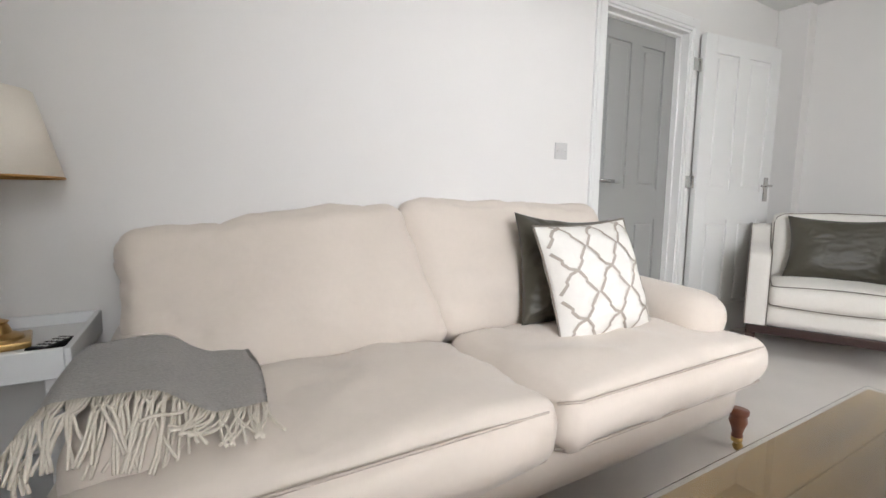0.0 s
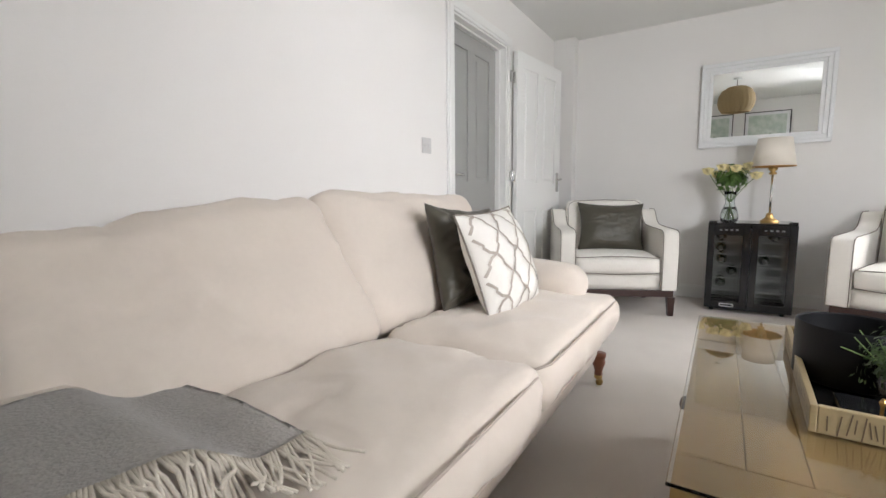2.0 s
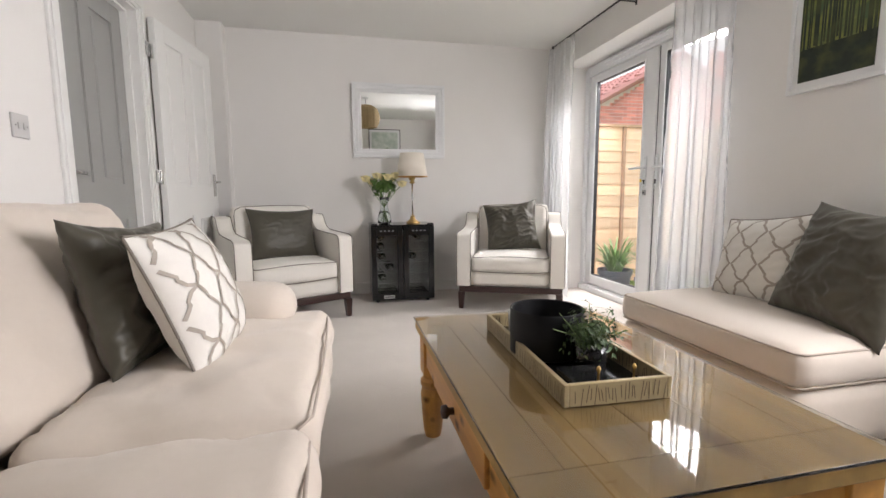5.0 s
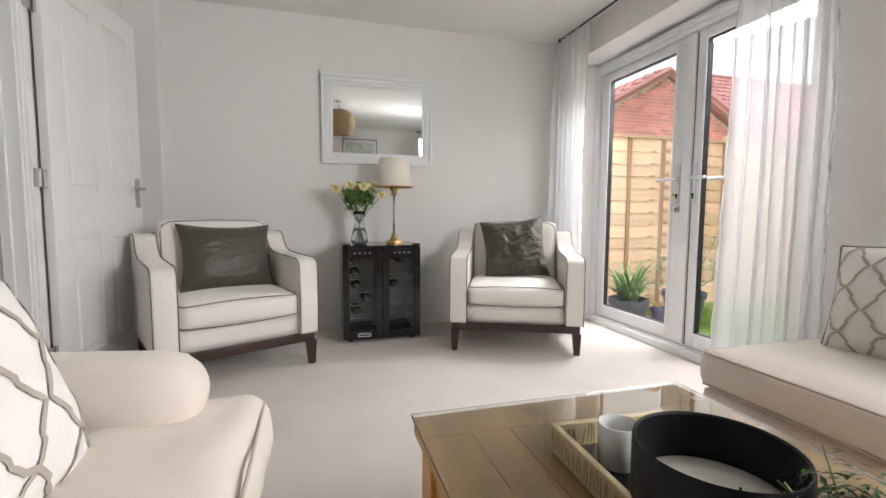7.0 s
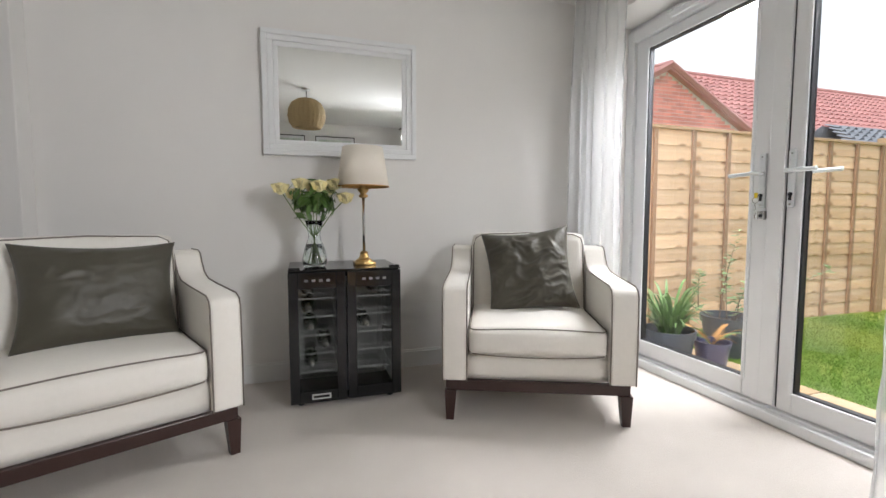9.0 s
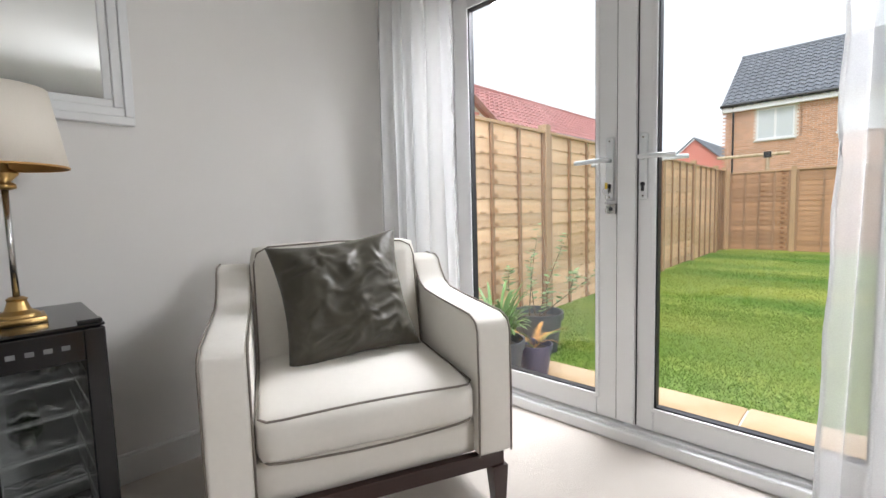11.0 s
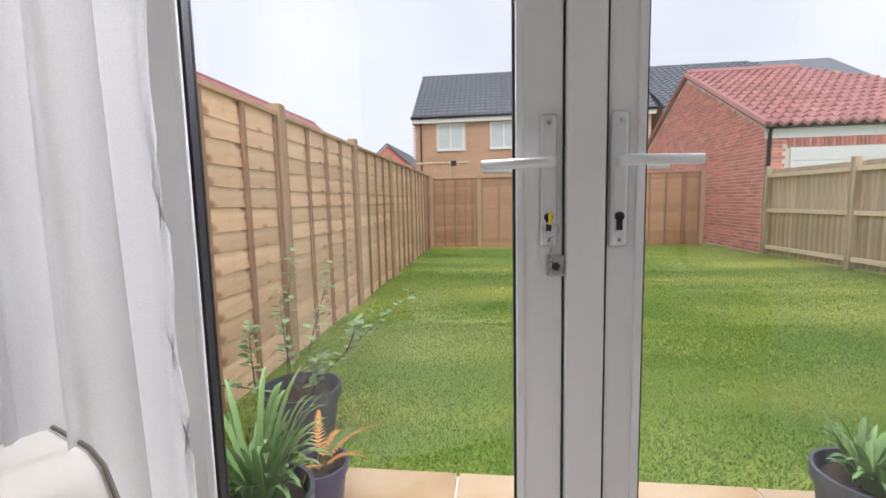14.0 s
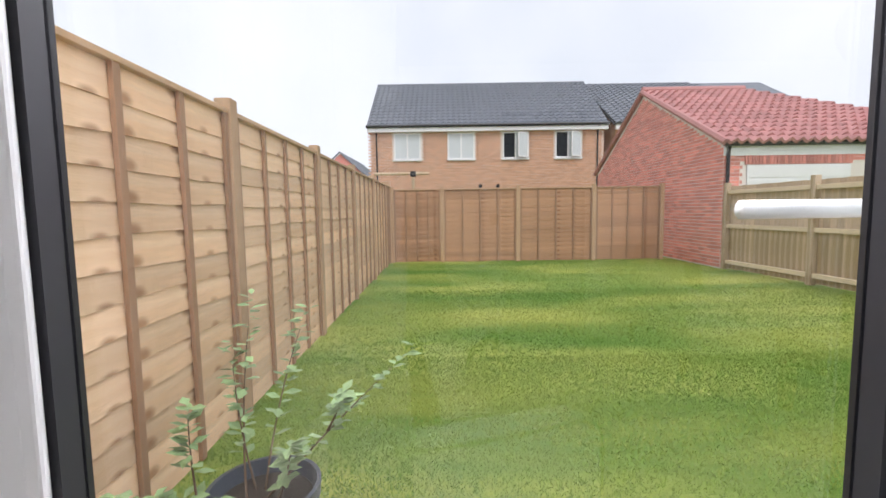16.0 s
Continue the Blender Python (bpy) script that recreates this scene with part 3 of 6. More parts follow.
def sheer_material(name):
    """Thin white voile: part see-through, part scattering."""
    m = bpy.data.materials.new(name)
    m.use_nodes = True
    n, l = m.node_tree.nodes, m.node_tree.links
    n.remove(n["Principled BSDF"])
    dif, tra, clr = n.new("ShaderNodeBsdfDiffuse"), n.new("ShaderNodeBsdfTranslucent"), n.new("ShaderNodeBsdfTransparent")
    for b in (dif, tra):
        b.inputs["Color"].default_value = (0.80, 0.805, 0.81, 1)
    m1, m2 = n.new("ShaderNodeMixShader"), n.new("ShaderNodeMixShader")
    m1.inputs["Fac"].default_value = 0.45
    l.new(dif.outputs[0], m1.inputs[1])
    l.new(tra.outputs[0], m1.inputs[2])
    co, wave, ns = n.new("ShaderNodeTexCoord"), n.new("ShaderNodeTexNoise"), n.new("ShaderNodeMath")
    wave.inputs["Scale"].default_value = 400
    l.new(co.outputs["Object"], wave.inputs["Vector"])
    ns.operation = "MULTIPLY_ADD"
    l.new(wave.outputs["Fac"], ns.inputs[0])
    ns.inputs[1].default_value, ns.inputs[2].default_value = 0.12, 0.38
    l.new(ns.outputs[0], m2.inputs["Fac"])
    l.new(m1.outputs[0], m2.inputs[1])
    l.new(clr.outputs[0], m2.inputs[2])
    l.new(m2.outputs[0], n["Material Output"].inputs["Surface"])
    return m


SHEER = sheer_material("white_voile")


# ---- curtains ----
def curtain_point(u, v, x0, x1, y, top, folds, seed):
    """A point of a gathered curtain: u across, v up from the hem; the folds wander and differ in depth."""
    wander = 0.55 * noise.noise((u * 2.1 + seed, 0.3, seed)) / folds * 2
    ph = 2 * math.pi * folds * (u + wander) + 1.5 * noise.noise((u * 3 + seed, v * 1.1, seed)) * (1 - 0.5 * v)
    amp = (0.012 + 0.034 * (1 - v) ** 0.7) * (0.45 + 1.1 * abs(noise.noise((u * 5.3, v * 0.6, seed + 9))) + 0.3 * u)
    dy = amp * (math.sin(ph) + 0.25 * math.sin(2.3 * ph + seed)) + 0.014 * noise.noise((u * 7, v * 2.0, seed + 4))
    dx = 0.014 * math.sin(2 * ph + 0.6) * (1 - 0.5 * v) + (u - 0.5) * 0.06 * (1 - v) + 0.02 * noise.noise((v * 1.7, u, seed)) * (1 - v)
    return Vector((x0 + (x1 - x0) * u + dx, y + dy, 0.012 + (top - 0.012) * v))


def curtain(name, x0, x1, y, top, folds, seed):
    c = thing(name, "full-length sheer white voile curtain hanging on a rod", "curtain", pose(0, 0, 0), "voile curtains")
    bm = bmesh.new()
    nx, nz = folds * 14, 30
    grid = [[bm.verts.new(curtain_point(i / nx, k / nz, x0, x1, y, top, folds, seed)) for k in range(nz + 1)] for i in range(nx + 1)]
    for i in range(nx):
        for k in range(nz):
            bm.faces.new((grid[i][k], grid[i + 1][k], grid[i + 1][k + 1], grid[i][k + 1]))
    part("cloth", bm, SHEER, c, smooth=True)
    for u in (0, 1):
        pts = [curtain_point(u, 0.004 + 0.992 * k / 40, x0, x1, y, top, folds, seed) + Vector((0.003 * math.sin(k * 1.3), 0.004 + 0.002 * math.sin(k * 2.1), 0)) for k in range(41)]
        part("side_hem", tube(bmesh.new(), pts, 0.0055, 6), SHEER, c, "doubled hem", True)
    return c


curtain("curtain", 3.395, 3.84, -0.80, 2.28, 5, 1.3)
curtain("curtain", 1.80, 2.20, -0.80, 2.28, 6, 5.1)
curtain("curtain", -0.82, -0.45, -0.82, 2.28, 5, 7.7)
curtain("curtain", 0.68, 0.86, -0.83, 2.28, 5, 9.4)


def curtain_rod(x0, x1):
    rod = thing("curtain_rod", "slim dark metal curtain rod above the window", "curtain rod", pose(0, -0.80, 2.285))
    part("pole", tube(bmesh.new(), [(x0, 0, 0), (x1, 0, 0)], 0.007, 8), BLACK_FRAME, rod, smooth=True)
    for x in (x0, x1):
        bm = bmesh.new()
        bmesh.ops.create_uvsphere(bm, u_segments=10, v_segments=8, radius=0.014)
        bmesh.ops.translate(bm, verts=bm.verts, vec=(x, 0, 0))
        part("finial", bm, BLACK_FRAME, rod, smooth=True)
    for x in (x0 + 0.08, (x0 + x1) / 2, x1 - 0.08):
        part("bracket", boxes((x - 0.006, x + 0.006, -0.12, 0.004, -0.012, -0.004), (x - 0.01, x + 0.01, -0.12, -0.115, -0.03, 0.03), bevel=0.002), BLACK_FRAME, rod)


curtain_rod(1.72, 3.80)
curtain_rod(-1.0, 0.92)


# ---- cushions ----
def pillow_point(u, v, w, h, t, side, seed, crease):
    """A point of a scatter cushion: u, v in -1..1, pinched corners, full middle; the face looks along -y."""
    puff = (1 - abs(u) ** 3.2) ** 0.75 * (1 - abs(v) ** 3.2) ** 0.75 if abs(u) < 1 and abs(v) < 1 else 0.0
    pinch = 0.12 if crease > 0.01 else 0.07
    x = u * w / 2 * (1 + pinch * 0.4 - pinch * (1 - v * v) * abs(u) ** 2)
    z = v * h / 2 * (1 + pinch * 0.4 - pinch * (1 - u * u) * abs(v) ** 2)
    y = side * t / 2 * puff
    q = Vector((u * 2.6 + seed, v * 2.2, side * 2.0 + seed))
    w1 = noise.noise_vector(q * 0.9) * 0.9
    q2 = Vector((q.x * 1.3 + q.y * 0.9 + w1.x, q.y * 3.0 - q.x * 1.1 + w1.y, q.z + w1.z))
    if crease:
        fold = 0.42 - abs(noise.noise(Vector((q2.x * 0.55, q2.y * 0.62, q2.z))))
        fine = 0.30 - abs(noise.noise(Vector((q2.y * 0.8 + 4, q2.x * 1.5, q2.z))))
        drag = max(0.0, abs(u * v) - 0.12) * math.sin(9 * math.atan2(abs(v), abs(u)) + seed)
        y += side * crease * puff ** 0.4 * (0.7 * noise.noise(q) + (1.5 if crease > 0.0102 else 0.8) * fold + (0.55 if crease > 0.0102 else 0.3) * fine + 0.7 * drag)
    return Vector((x, y, z + h / 2))


def cushion(name, label, w, h, t, mat, m, seed=0.0, crease=0.0, cord=None, trellis=False, group=""):
    c = thing(name, label, "cushion", m, group)
    bm = bmesh.new()
    n = 72 if crease > 0.01 else 64
    faces = {}
    for side in (-1, 1):
        for i in range(n + 1):
            for k in range(n + 1):
                rim = i in (0, n) or k in (0, n)
                key = (0 if rim else side, i, k)
                if key not in faces:
                    faces[key] = bm.verts.new(pillow_point(2 * i / n - 1, 2 * k / n - 1, w, h, t, side, seed, crease))
        for i in range(n):
            for k in range(n):
                q = [faces.get((side, a, b)) or faces[(0, a, b)] for a, b in ((i, k), (i + 1, k), (i + 1, k + 1), (i, k + 1))]
                bm.faces.new(q if side < 0 else q[::-1])
    cover = part("cover", bm, mat, c, smooth=True)
    if cord is not None:
        loop = [(2 * i / n - 1, -1) for i in range(n)] + [(1, 2 * i / n - 1) for i in range(n)] + [(1 - 2 * i / n, 1) for i in range(n)] + [(-1, 1 - 2 * i / n) for i in range(n)]
        part("piping", tube(bmesh.new(), [pillow_point(u, v, w, h, t, 1, seed, 0) for u, v in loop], 0.0045, 6, True), cord, c, "dark piped edge", True)
    if trellis:
        # an ogee lattice of flat woven lines on the front face
        cols, rows, steps = 3, 2.6, 16
        for i in range(-1, cols + 2):
            for flip in (0, 1):
                run = []
                for k in range(int(rows * steps) + 2):
                    a = min(k / steps, rows)
                    tri = abs(((a + flip) % 2) - 1)
                    jog = 0.5 + (tri - 0.5) * 0.92 + (0.07 if 0.30 < tri < 0.70 else -0.0) * math.copysign(1, tri - 0.5)
                    u, v = -1 + 2 * (i + jog) / cols, -1 + 2 * a / rows
                    if abs(u) < 0.965 and abs(v) < 0.975:
                        run.append((u, v))
                    if (abs(u) >= 0.965 or abs(v) >= 0.975 or k == int(rows * steps) + 1) and len(run) > 1:
                        bm = bmesh.new()
                        edge = []
                        for q, (uu, vv) in enumerate(run):
                            (ua, va), (ub, vb) = run[max(0, q - 1)], run[min(len(run) - 1, q + 1)]
                            across = Vector(((va - vb) * h, (ub - ua) * w)).normalized() * 0.0052
                            pair = []
                            for sg in (-1, 1):
                                p = pillow_point(max(-0.99, min(0.99, uu + sg * 2 * across.x / w)), max(-0.99, min(0.99, vv + sg * 2 * across.y / h)), w, h, t, -1, seed, crease)
                                pair.append(bm.verts.new((p.x, p.y - 0.0032, p.z)))
                            edge.append(pair)
                        for (p0, p1), (q0, q1) in zip(edge, edge[1:]):
                            bm.faces.new((p0, p1, q1, q0))
                        part("trellis_line", bm, TRELLIS, cover, "taupe trellis line")
                        run = []
                    elif abs(u) >= 0.965 or abs(v) >= 0.975:
                        run = []
    return c


def crumple(bm, amount, seed):
    """Soft drag lines and dents pressed into a stuffed cover."""
    bm.normal_update()
    for v in bm.verts:
        q = v.co * 2.6 + Vector((seed, seed * 0.7, 0))
        bend = noise.noise_vector(q * 0.8) * 0.8
        r = Vector((q.x * 1.2 + bend.x + q.z * 1.4, q.y * 1.6 + bend.y, q.z * 2.4 - q.x * 0.8 + bend.z))
        crease = max(0.0, 0.16 - abs(noise.noise(r * 1.9 + Vector((5.0, seed, 0))))) * max(0.0, 0.25 + noise.noise(q * 0.9 + Vector((0, 3.0, seed))))
        v.co += v.normal * amount * (1.1 * (0.25 - abs(noise.noise(r))) + 0.6 * noise.noise(q * 2.2) - 5.0 * crease)


def lean(p):
    """How far the back cushions' shared edge sags sideways towards its top."""
    return 0.17 * max(0.0, p.z - 0.46) * math.exp(-(p.x / 0.36) ** 2)


# ---- the sofa ----
SX, SW = 0.79, 2.00
sofa = thing("sofa", "cream linen two-seat sofa with low rolled arms on turned castor legs", "sofa", pose(SX, 0, 0))
bm = bmesh.new()
softbox(bm, SW - 0.12, 0.86, 0.20, 0.045, 0.008, 0.004, (20, 10, 4), pose(0, 1.715, 0.235))
part("base", bm, LINEN, sofa, smooth=True)
bm = bmesh.new()
softbox(bm, SW - 0.16, 0.20, 0.60, 0.07, 0.01, 0.004, (20, 5, 10), pose(0, 2.15, 0.50, -6))
part("back_frame", bm, LINEN, sofa, smooth=True)
for sx in (-1, 1):
    bm = bmesh.new()
    softbox(bm, 0.17, 0.76, 0.34, 0.05, 0.006, 0.003, (4, 12, 6), pose(sx * 0.855, 1.79, 0.37 if sx > 0 else 0.32))
    softbox(bm, 0.215, 0.84, 0.18, 0.086, 0.006, 0.004, (10, 18, 10), pose(sx * 0.875, 1.765, 0.508 if sx > 0 else 0.452, 3))
    part("arm", bm, LINEN, sofa, "rolled arm", True)
    # T-shaped seat cushion
    bm = bmesh.new()
    softbox(bm, 0.985, 0.60, 0.165, 0.062, 0.03, 0.010, (44, 28, 8), pose(sx * 0.4975, 1.515, 0.358), 3 + sx, 4.0)
    crumple(bm, 0.019, 3 + sx)
    seat = part("seat_cushion", bm, LINEN, sofa, "feather-filled seat cushion", True)
    xa, xb = sorted((sx * 0.008, sx * 0.985))
    for zz, yy in ((0.417, 1.227), (0.294, 1.231)):
        pts = [(xa + (xb - xa) * k / 20, yy - 0.012 * math.sin(math.pi * k / 20) + 0.004 + (0.035 if k in (0, 20) else 0), zz + 0.010 * math.sin(math.pi * k / 20) - (0.008 if k in (0, 20) else 0)) for k in range(21)]
        part("seat_piping", tube(bmesh.new(), pts, 0.0038, 6), PIPING_SOFA, seat, smooth=True)
    # back cushion, slumped, with a rolled top
    bm = bmesh.new()
    turn = pose(-0.462, 1.985, 0.585, -24, -5.0, 0) if sx < 0 else pose(0.470, 1.985, 0.63, -24, 1.0, 0)
    softbox(bm, 0.945 if sx < 0 else 0.965, 0.225, 0.53, 0.055 if sx < 0 else 0.065, 0.024, 0.010, (60, 12, 40), turn, 7 + 2 * sx, 4.2)
    crumple(bm, 0.017, 8 + sx)
    for v in bm.verts:
        v.co.x -= lean(v.co)
    back = part("back_cushion", bm, LINEN, sofa, "slumped back cushion", True)
    for ex in (-0.466, 0.466):
        pts = [turn @ Vector(((ex + 0.012 * math.copysign(1, ex) * math.sin(math.pi * k / 14)) * (0.98 if sx < 0 else 1.0), -0.060, -0.23 + 0.455 * k / 14)) for k in range(15)]
        pts = [p - Vector((lean(p), 0, 0)) for p in pts]
        part("back_piping", tube(bmesh.new(), pts, 0.004, 6), PIPING_SOFA, back, smooth=True)
for sx in (-1, 1):
    for y in (1.30, 2.10):
        leg = part("leg", lathe(bmesh.new(), [(0.016, 0.045), (0.02, 0.055), (0.017, 0.065), (0.022, 0.085), (0.031, 0.11), (0.027, 0.13), (0.033, 0.14), (0.033, 0.155)], (sx * 0.965, y, 0), 16), WALNUT, sofa, "turned walnut leg", True)
        bm = bmesh.new()
        made = bmesh.ops.create_cone(bm, cap_ends=True, segments=14, radius1=0.016, radius2=0.016, depth=0.016)["verts"]
        bmesh.ops.transform(bm, verts=made, matrix=pose(sx * 0.965, y - 0.006, 0.016, 0, 90, 0))
        lathe(bm, [(0.012, 0.028), (0.019, 0.034), (0.019, 0.05)], (sx * 0.965, y, 0), 12)
        part("castor", bm, BRASS, leg, "brass castor", True)

cushion("cushion", "dark olive satin scatter cushion leaning on the sofa back", 0.44, 0.42, 0.15, SATIN, pose(1.295, 1.700, 0.440, -16, 4, -8), 2.0, 0.020)
cushion("cushion", "off-white scatter cushion with taupe trellis lines and dark piping", 0.43, 0.42, 0.16, TRELLIS_BASE, pose(1.295, 1.520, 0.436, -20, -3, -3), 4.0, 0.006, PIPING, True)

# ---- wool throw over the sofa's arm ----
throw = thing("throw_blanket", "grey wool throw with a cream fringe over the sofa arm", "blanket", pose(0, 0, 0))


def throw_height(x, y):
    def ease(a):
        a = min(1.0, max(0.0, a))
        return a * a * (3 - 2 * a)
    z = 0.486 + 0.06 * ease((0.06 - x) / 0.12) - 0.30 * ease((-0.19 - x) / 0.22)
    z -= 0.30 * ease((1.30 - y) / 0.20) * 0.6
    return z + 0.007 * noise.noise((x * 9, y * 7, 0.4)) + 0.003 * noise.noise((x * 25, y * 20, 1.4))


bm = bmesh.new()
tg = []
for i in range(33):
    u = i / 32
    row = []
    for k in range(21):
        v = k / 20
        x = -0.29 + 0.435 * u + 0.015 * math.sin(3 * v)
        y = 1.45 + 0.385 * v - 0.03 * u * (1 - v) + 0.012 * math.sin(6 * u) * (1 - v)
        row.append(bm.verts.new((x, y, throw_height(x, y) + 0.006)))
    tg.append(row)
for i in range(32):
    for k in range(20):
        bm.faces.new((tg[i][k], tg[i + 1][k], tg[i + 1][k + 1], tg[i][k + 1]))
front_edge = [row[0].co.copy() for row in tg]
bmesh.ops.solidify(bm, geom=bm.faces[:], thickness=-0.006)
part("cloth", bm, BLANKET, throw, "felted grey wool cloth", True)
bm = bmesh.new()
rnd = random.Random(5)
for k in range(84):
    s = k / 83 * 31.99
    i = int(s)
    p = front_edge[i].lerp(front_edge[i + 1], s - i) + Vector((0, 0.004, 0.004))
    d = Vector((rnd.uniform(-0.35, 0.35) - 0.15, -1, 0)).normalized()
    pts = [p]
    bend = rnd.uniform(-0.5, 0.5)
    for j in range(1, 7):
        q = pts[-1] + d * 0.02
        d = (d + Vector((bend * 0.25 + rnd.uniform(-0.2, 0.2), 0, 0))).normalized()
        floor_z = throw_height(q.x, q.y) + 0.004
        drop = pts[-1].z - 0.010 if p.x > -0.12 else pts[-1].z - 0.017
        q.z = max(floor_z, drop) if q.y > 1.22 else drop
        if q.y < 1.39 and p.x < 0.0:
            q.z = pts[-1].z - 0.020
        pts.append(q)
    tube(bm, pts, 0.0036, 5, taper=0.003)
tagged(part("fringe", bm, FRINGE, throw, "twisted cream wool fringe", True), kind="stuff")


# ---- armchairs ----
def armchair(label, m):
    """A square-armed club chair; it faces -y from its base at the origin."""
    ch = thing("armchair", label, "armchair", m, "pair of armchairs")
    W, D = 0.83, 0.72
    f = -D / 2
    bm = bmesh.new()
    softbox(bm, W - 0.20, D - 0.06, 0.13, 0.02, 0.004, 0.0, (10, 8, 3), pose(0, 0.0, 0.255))
    part("base", bm, IVORY, ch, smooth=True)
    for sx in (-1, 1):
        bm = bmesh.new()
        xo = sx * (W / 2 - 0.055)
        outline = [(f, 0.195), (f - 0.004, 0.40), (f + 0.0, 0.60), (f + 0.012, 0.628), (f + 0.05, 0.645), (f + 0.30, 0.655), (f + 0.44, 0.665), (f + 0.50, 0.69), (f + 0.535, 0.73), (f + 0.565, 0.775), (f + 0.60, 0.788), (f + D, 0.788), (f + D, 0.195)]
        prism(bm, outline, xo - 0.055, xo + 0.055)
        bmesh.ops.bevel(bm, geom=[e for e in bm.edges if e.calc_face_angle(0) > 0.5], offset=0.014, segments=3, affect="EDGES", profile=0.6)
        arm = part("arm", bm, IVORY, ch, "square arm sweeping up to the back")
        arm.data.shade_smooth()
        arm.data.set_sharp_from_angle(angle=radians(50))
        for side in (-1, 1):
            pts = [(xo + side * 0.054, y + 0.001, z + 0.001) for y, z in outline[:-1]]
            part("piping", tube(bmesh.new(), pts, 0.0032, 6), PIPING, arm, "dark piped seam", True)
    bm = bmesh.new()
    softbox(bm, W - 0.224, 0.15, 0.62, 0.03, 0.010, 0.004, (12, 5, 12), pose(0, f + D - 0.165, 0.552, -9))
    back = part("backrest", bm, IVORY, ch, smooth=True)
    turn = pose(0, f + D - 0.165, 0.552, -9)
    bw = (W - 0.224) / 2 - 0.010
    rim = [(-bw, -0.25), (-bw, 0.24), (-bw + 0.012, 0.282), (-bw + 0.05, 0.303), (0, 0.312), (bw - 0.05, 0.303), (bw - 0.012, 0.282), (bw, 0.24), (bw, -0.25)]
    part("back_piping", tube(bmesh.new(), [turn @ Vector((x, -0.066, z)) for x, z in rim], 0.0034, 6), PIPING, back, "dark piped seam", True)
    bm = bmesh.new()
    softbox(bm, W - 0.226, 0.57, 0.135, 0.035, 0.022, 0.005, (16, 12, 5), pose(0, f + 0.283, 0.385, 1.5), 3.3, 5.0)
    seat = part("seat_cushion", bm, IVORY, ch, "loose box cushion", True)
    sw = (W - 0.226) / 2 - 0.008
    for z in (0.440, 0.326):
        pts = [(-sw, f + 0.50, z + 0.004), (-sw, f + 0.03, z), (-sw + 0.02, f + 0.004, z)] + [(-sw + 0.02 + (2 * sw - 0.04) * k / 14, f - 0.002 - 0.008 * math.sin(math.pi * k / 14), z + (0.012 if z > 0.4 else -0.008) * math.sin(math.pi * k / 14)) for k in range(1, 14)] + [(sw - 0.02, f + 0.004, z), (sw, f + 0.03, z), (sw, f + 0.50, z + 0.004)]
        part("seat_piping", tube(bmesh.new(), pts, 0.0033, 6), PIPING, seat, "dark piped seam", True)
    for r in ((-W / 2 + 0.02, W / 2 - 0.02, f + 0.012, f + 0.04), (-W / 2 + 0.02, W / 2 - 0.02, f + D - 0.05, f + D - 0.02), (-W / 2 + 0.012, -W / 2 + 0.04, f + 0.04, f + D - 0.05), (W / 2 - 0.04, W / 2 - 0.012, f + 0.04, f + D - 0.05)):
        part("wooden_rail", boxes((*r, 0.145, 0.195), bevel=0.003), MAHOGANY, ch, "dark mahogany rail")
    for sx in (-1, 1):
        for y in (f + 0.03, f + D - 0.045):
            bm = bmesh.new()
            box(bm, -0.026, 0.026, -0.026, 0.026, 0, 0.145)
            for v in bm.verts:
                if v.co.z < 0.01:
                    v.co.x, v.co.y = v.co.x * 0.66 + sx * 0.004, v.co.y * 0.66
            bmesh.ops.translate(bm, verts=bm.verts, vec=(sx * (W / 2 - 0.037), y, 0))
            part("leg", bm, MAHOGANY, ch, "tapered dark mahogany leg")
    return ch


def face(front, direction, wide, deep):
    """The pose of a chair whose front edge's middle is at front, looking along direction."""
    d = Vector((*direction, 0)).normalized()
    c = Vector((*front, 0)) - d * 0.36 * deep
    return pose(c.x, c.y, 0, 0, 0, math.degrees(math.atan2(d.y, d.x)) + 90) @ Matrix.Diagonal((wide, deep, 0.985, 1))


CH_A, CH_B = face((3.08, 1.472), (-0.905, -0.425), 1.01, 0.95), face((3.090, -0.118), (-0.917, 0.40), 1.02, 1.10)
chair_a = armchair("ivory upholstered armchair with dark piping and tapered mahogany legs", CH_A)
chair_b = copy_thing(chair_a, CH_B)
cushion("cushion", "dark olive satin cushion propped on the ivory armchair", 0.50, 0.40, 0.15, SATIN, CH_A @ pose(0.02, -0.02, 0.455, -17, 2, 0), 9.0, 0.0101)
cushion("cushion", "dark olive crumpled satin cushion leaning on the ivory armchair", 0.44, 0.43, 0.15, SATIN, CH_B @ pose(0.02, -0.03, 0.455, -17, -5, 2), 13.0, 0.017)

# ---- coffee table ----
TX0, TX1, TY0, TY1, TZ = 0.385, 1.485, 0.175, 0.890, 0.448
table = thing("coffee_table", "old waxed pine coffee table with a glass sheet on top", "coffee table", pose(0, 0, 0))
rnd = random.Random(11)
ys = [TY0, TY0 + 0.10, TY0 + 0.25, TY0 + 0.40, TY0 + 0.53, TY1 - 0.10, TY1]
for a, b in zip(ys, ys[1:]):
    dz = rnd.uniform(-0.0005, 0.0)
    part("top_board", boxes((TX0 + 0.1028, TX1 - 0.1028, a + 0.0004, b - 0.0004, TZ - 0.034, TZ + dz), bevel=0.002), PINE_TOP, table, "old pine board")
for a, b in ((TX0, TX0 + 0.102), (TX1 - 0.102, TX1)):
    part("breadboard_end", boxes((a, b, TY0, TY1, TZ - 0.036, TZ - 0.0005), bevel=0.003), PINE_TOP, table, "pine end board")
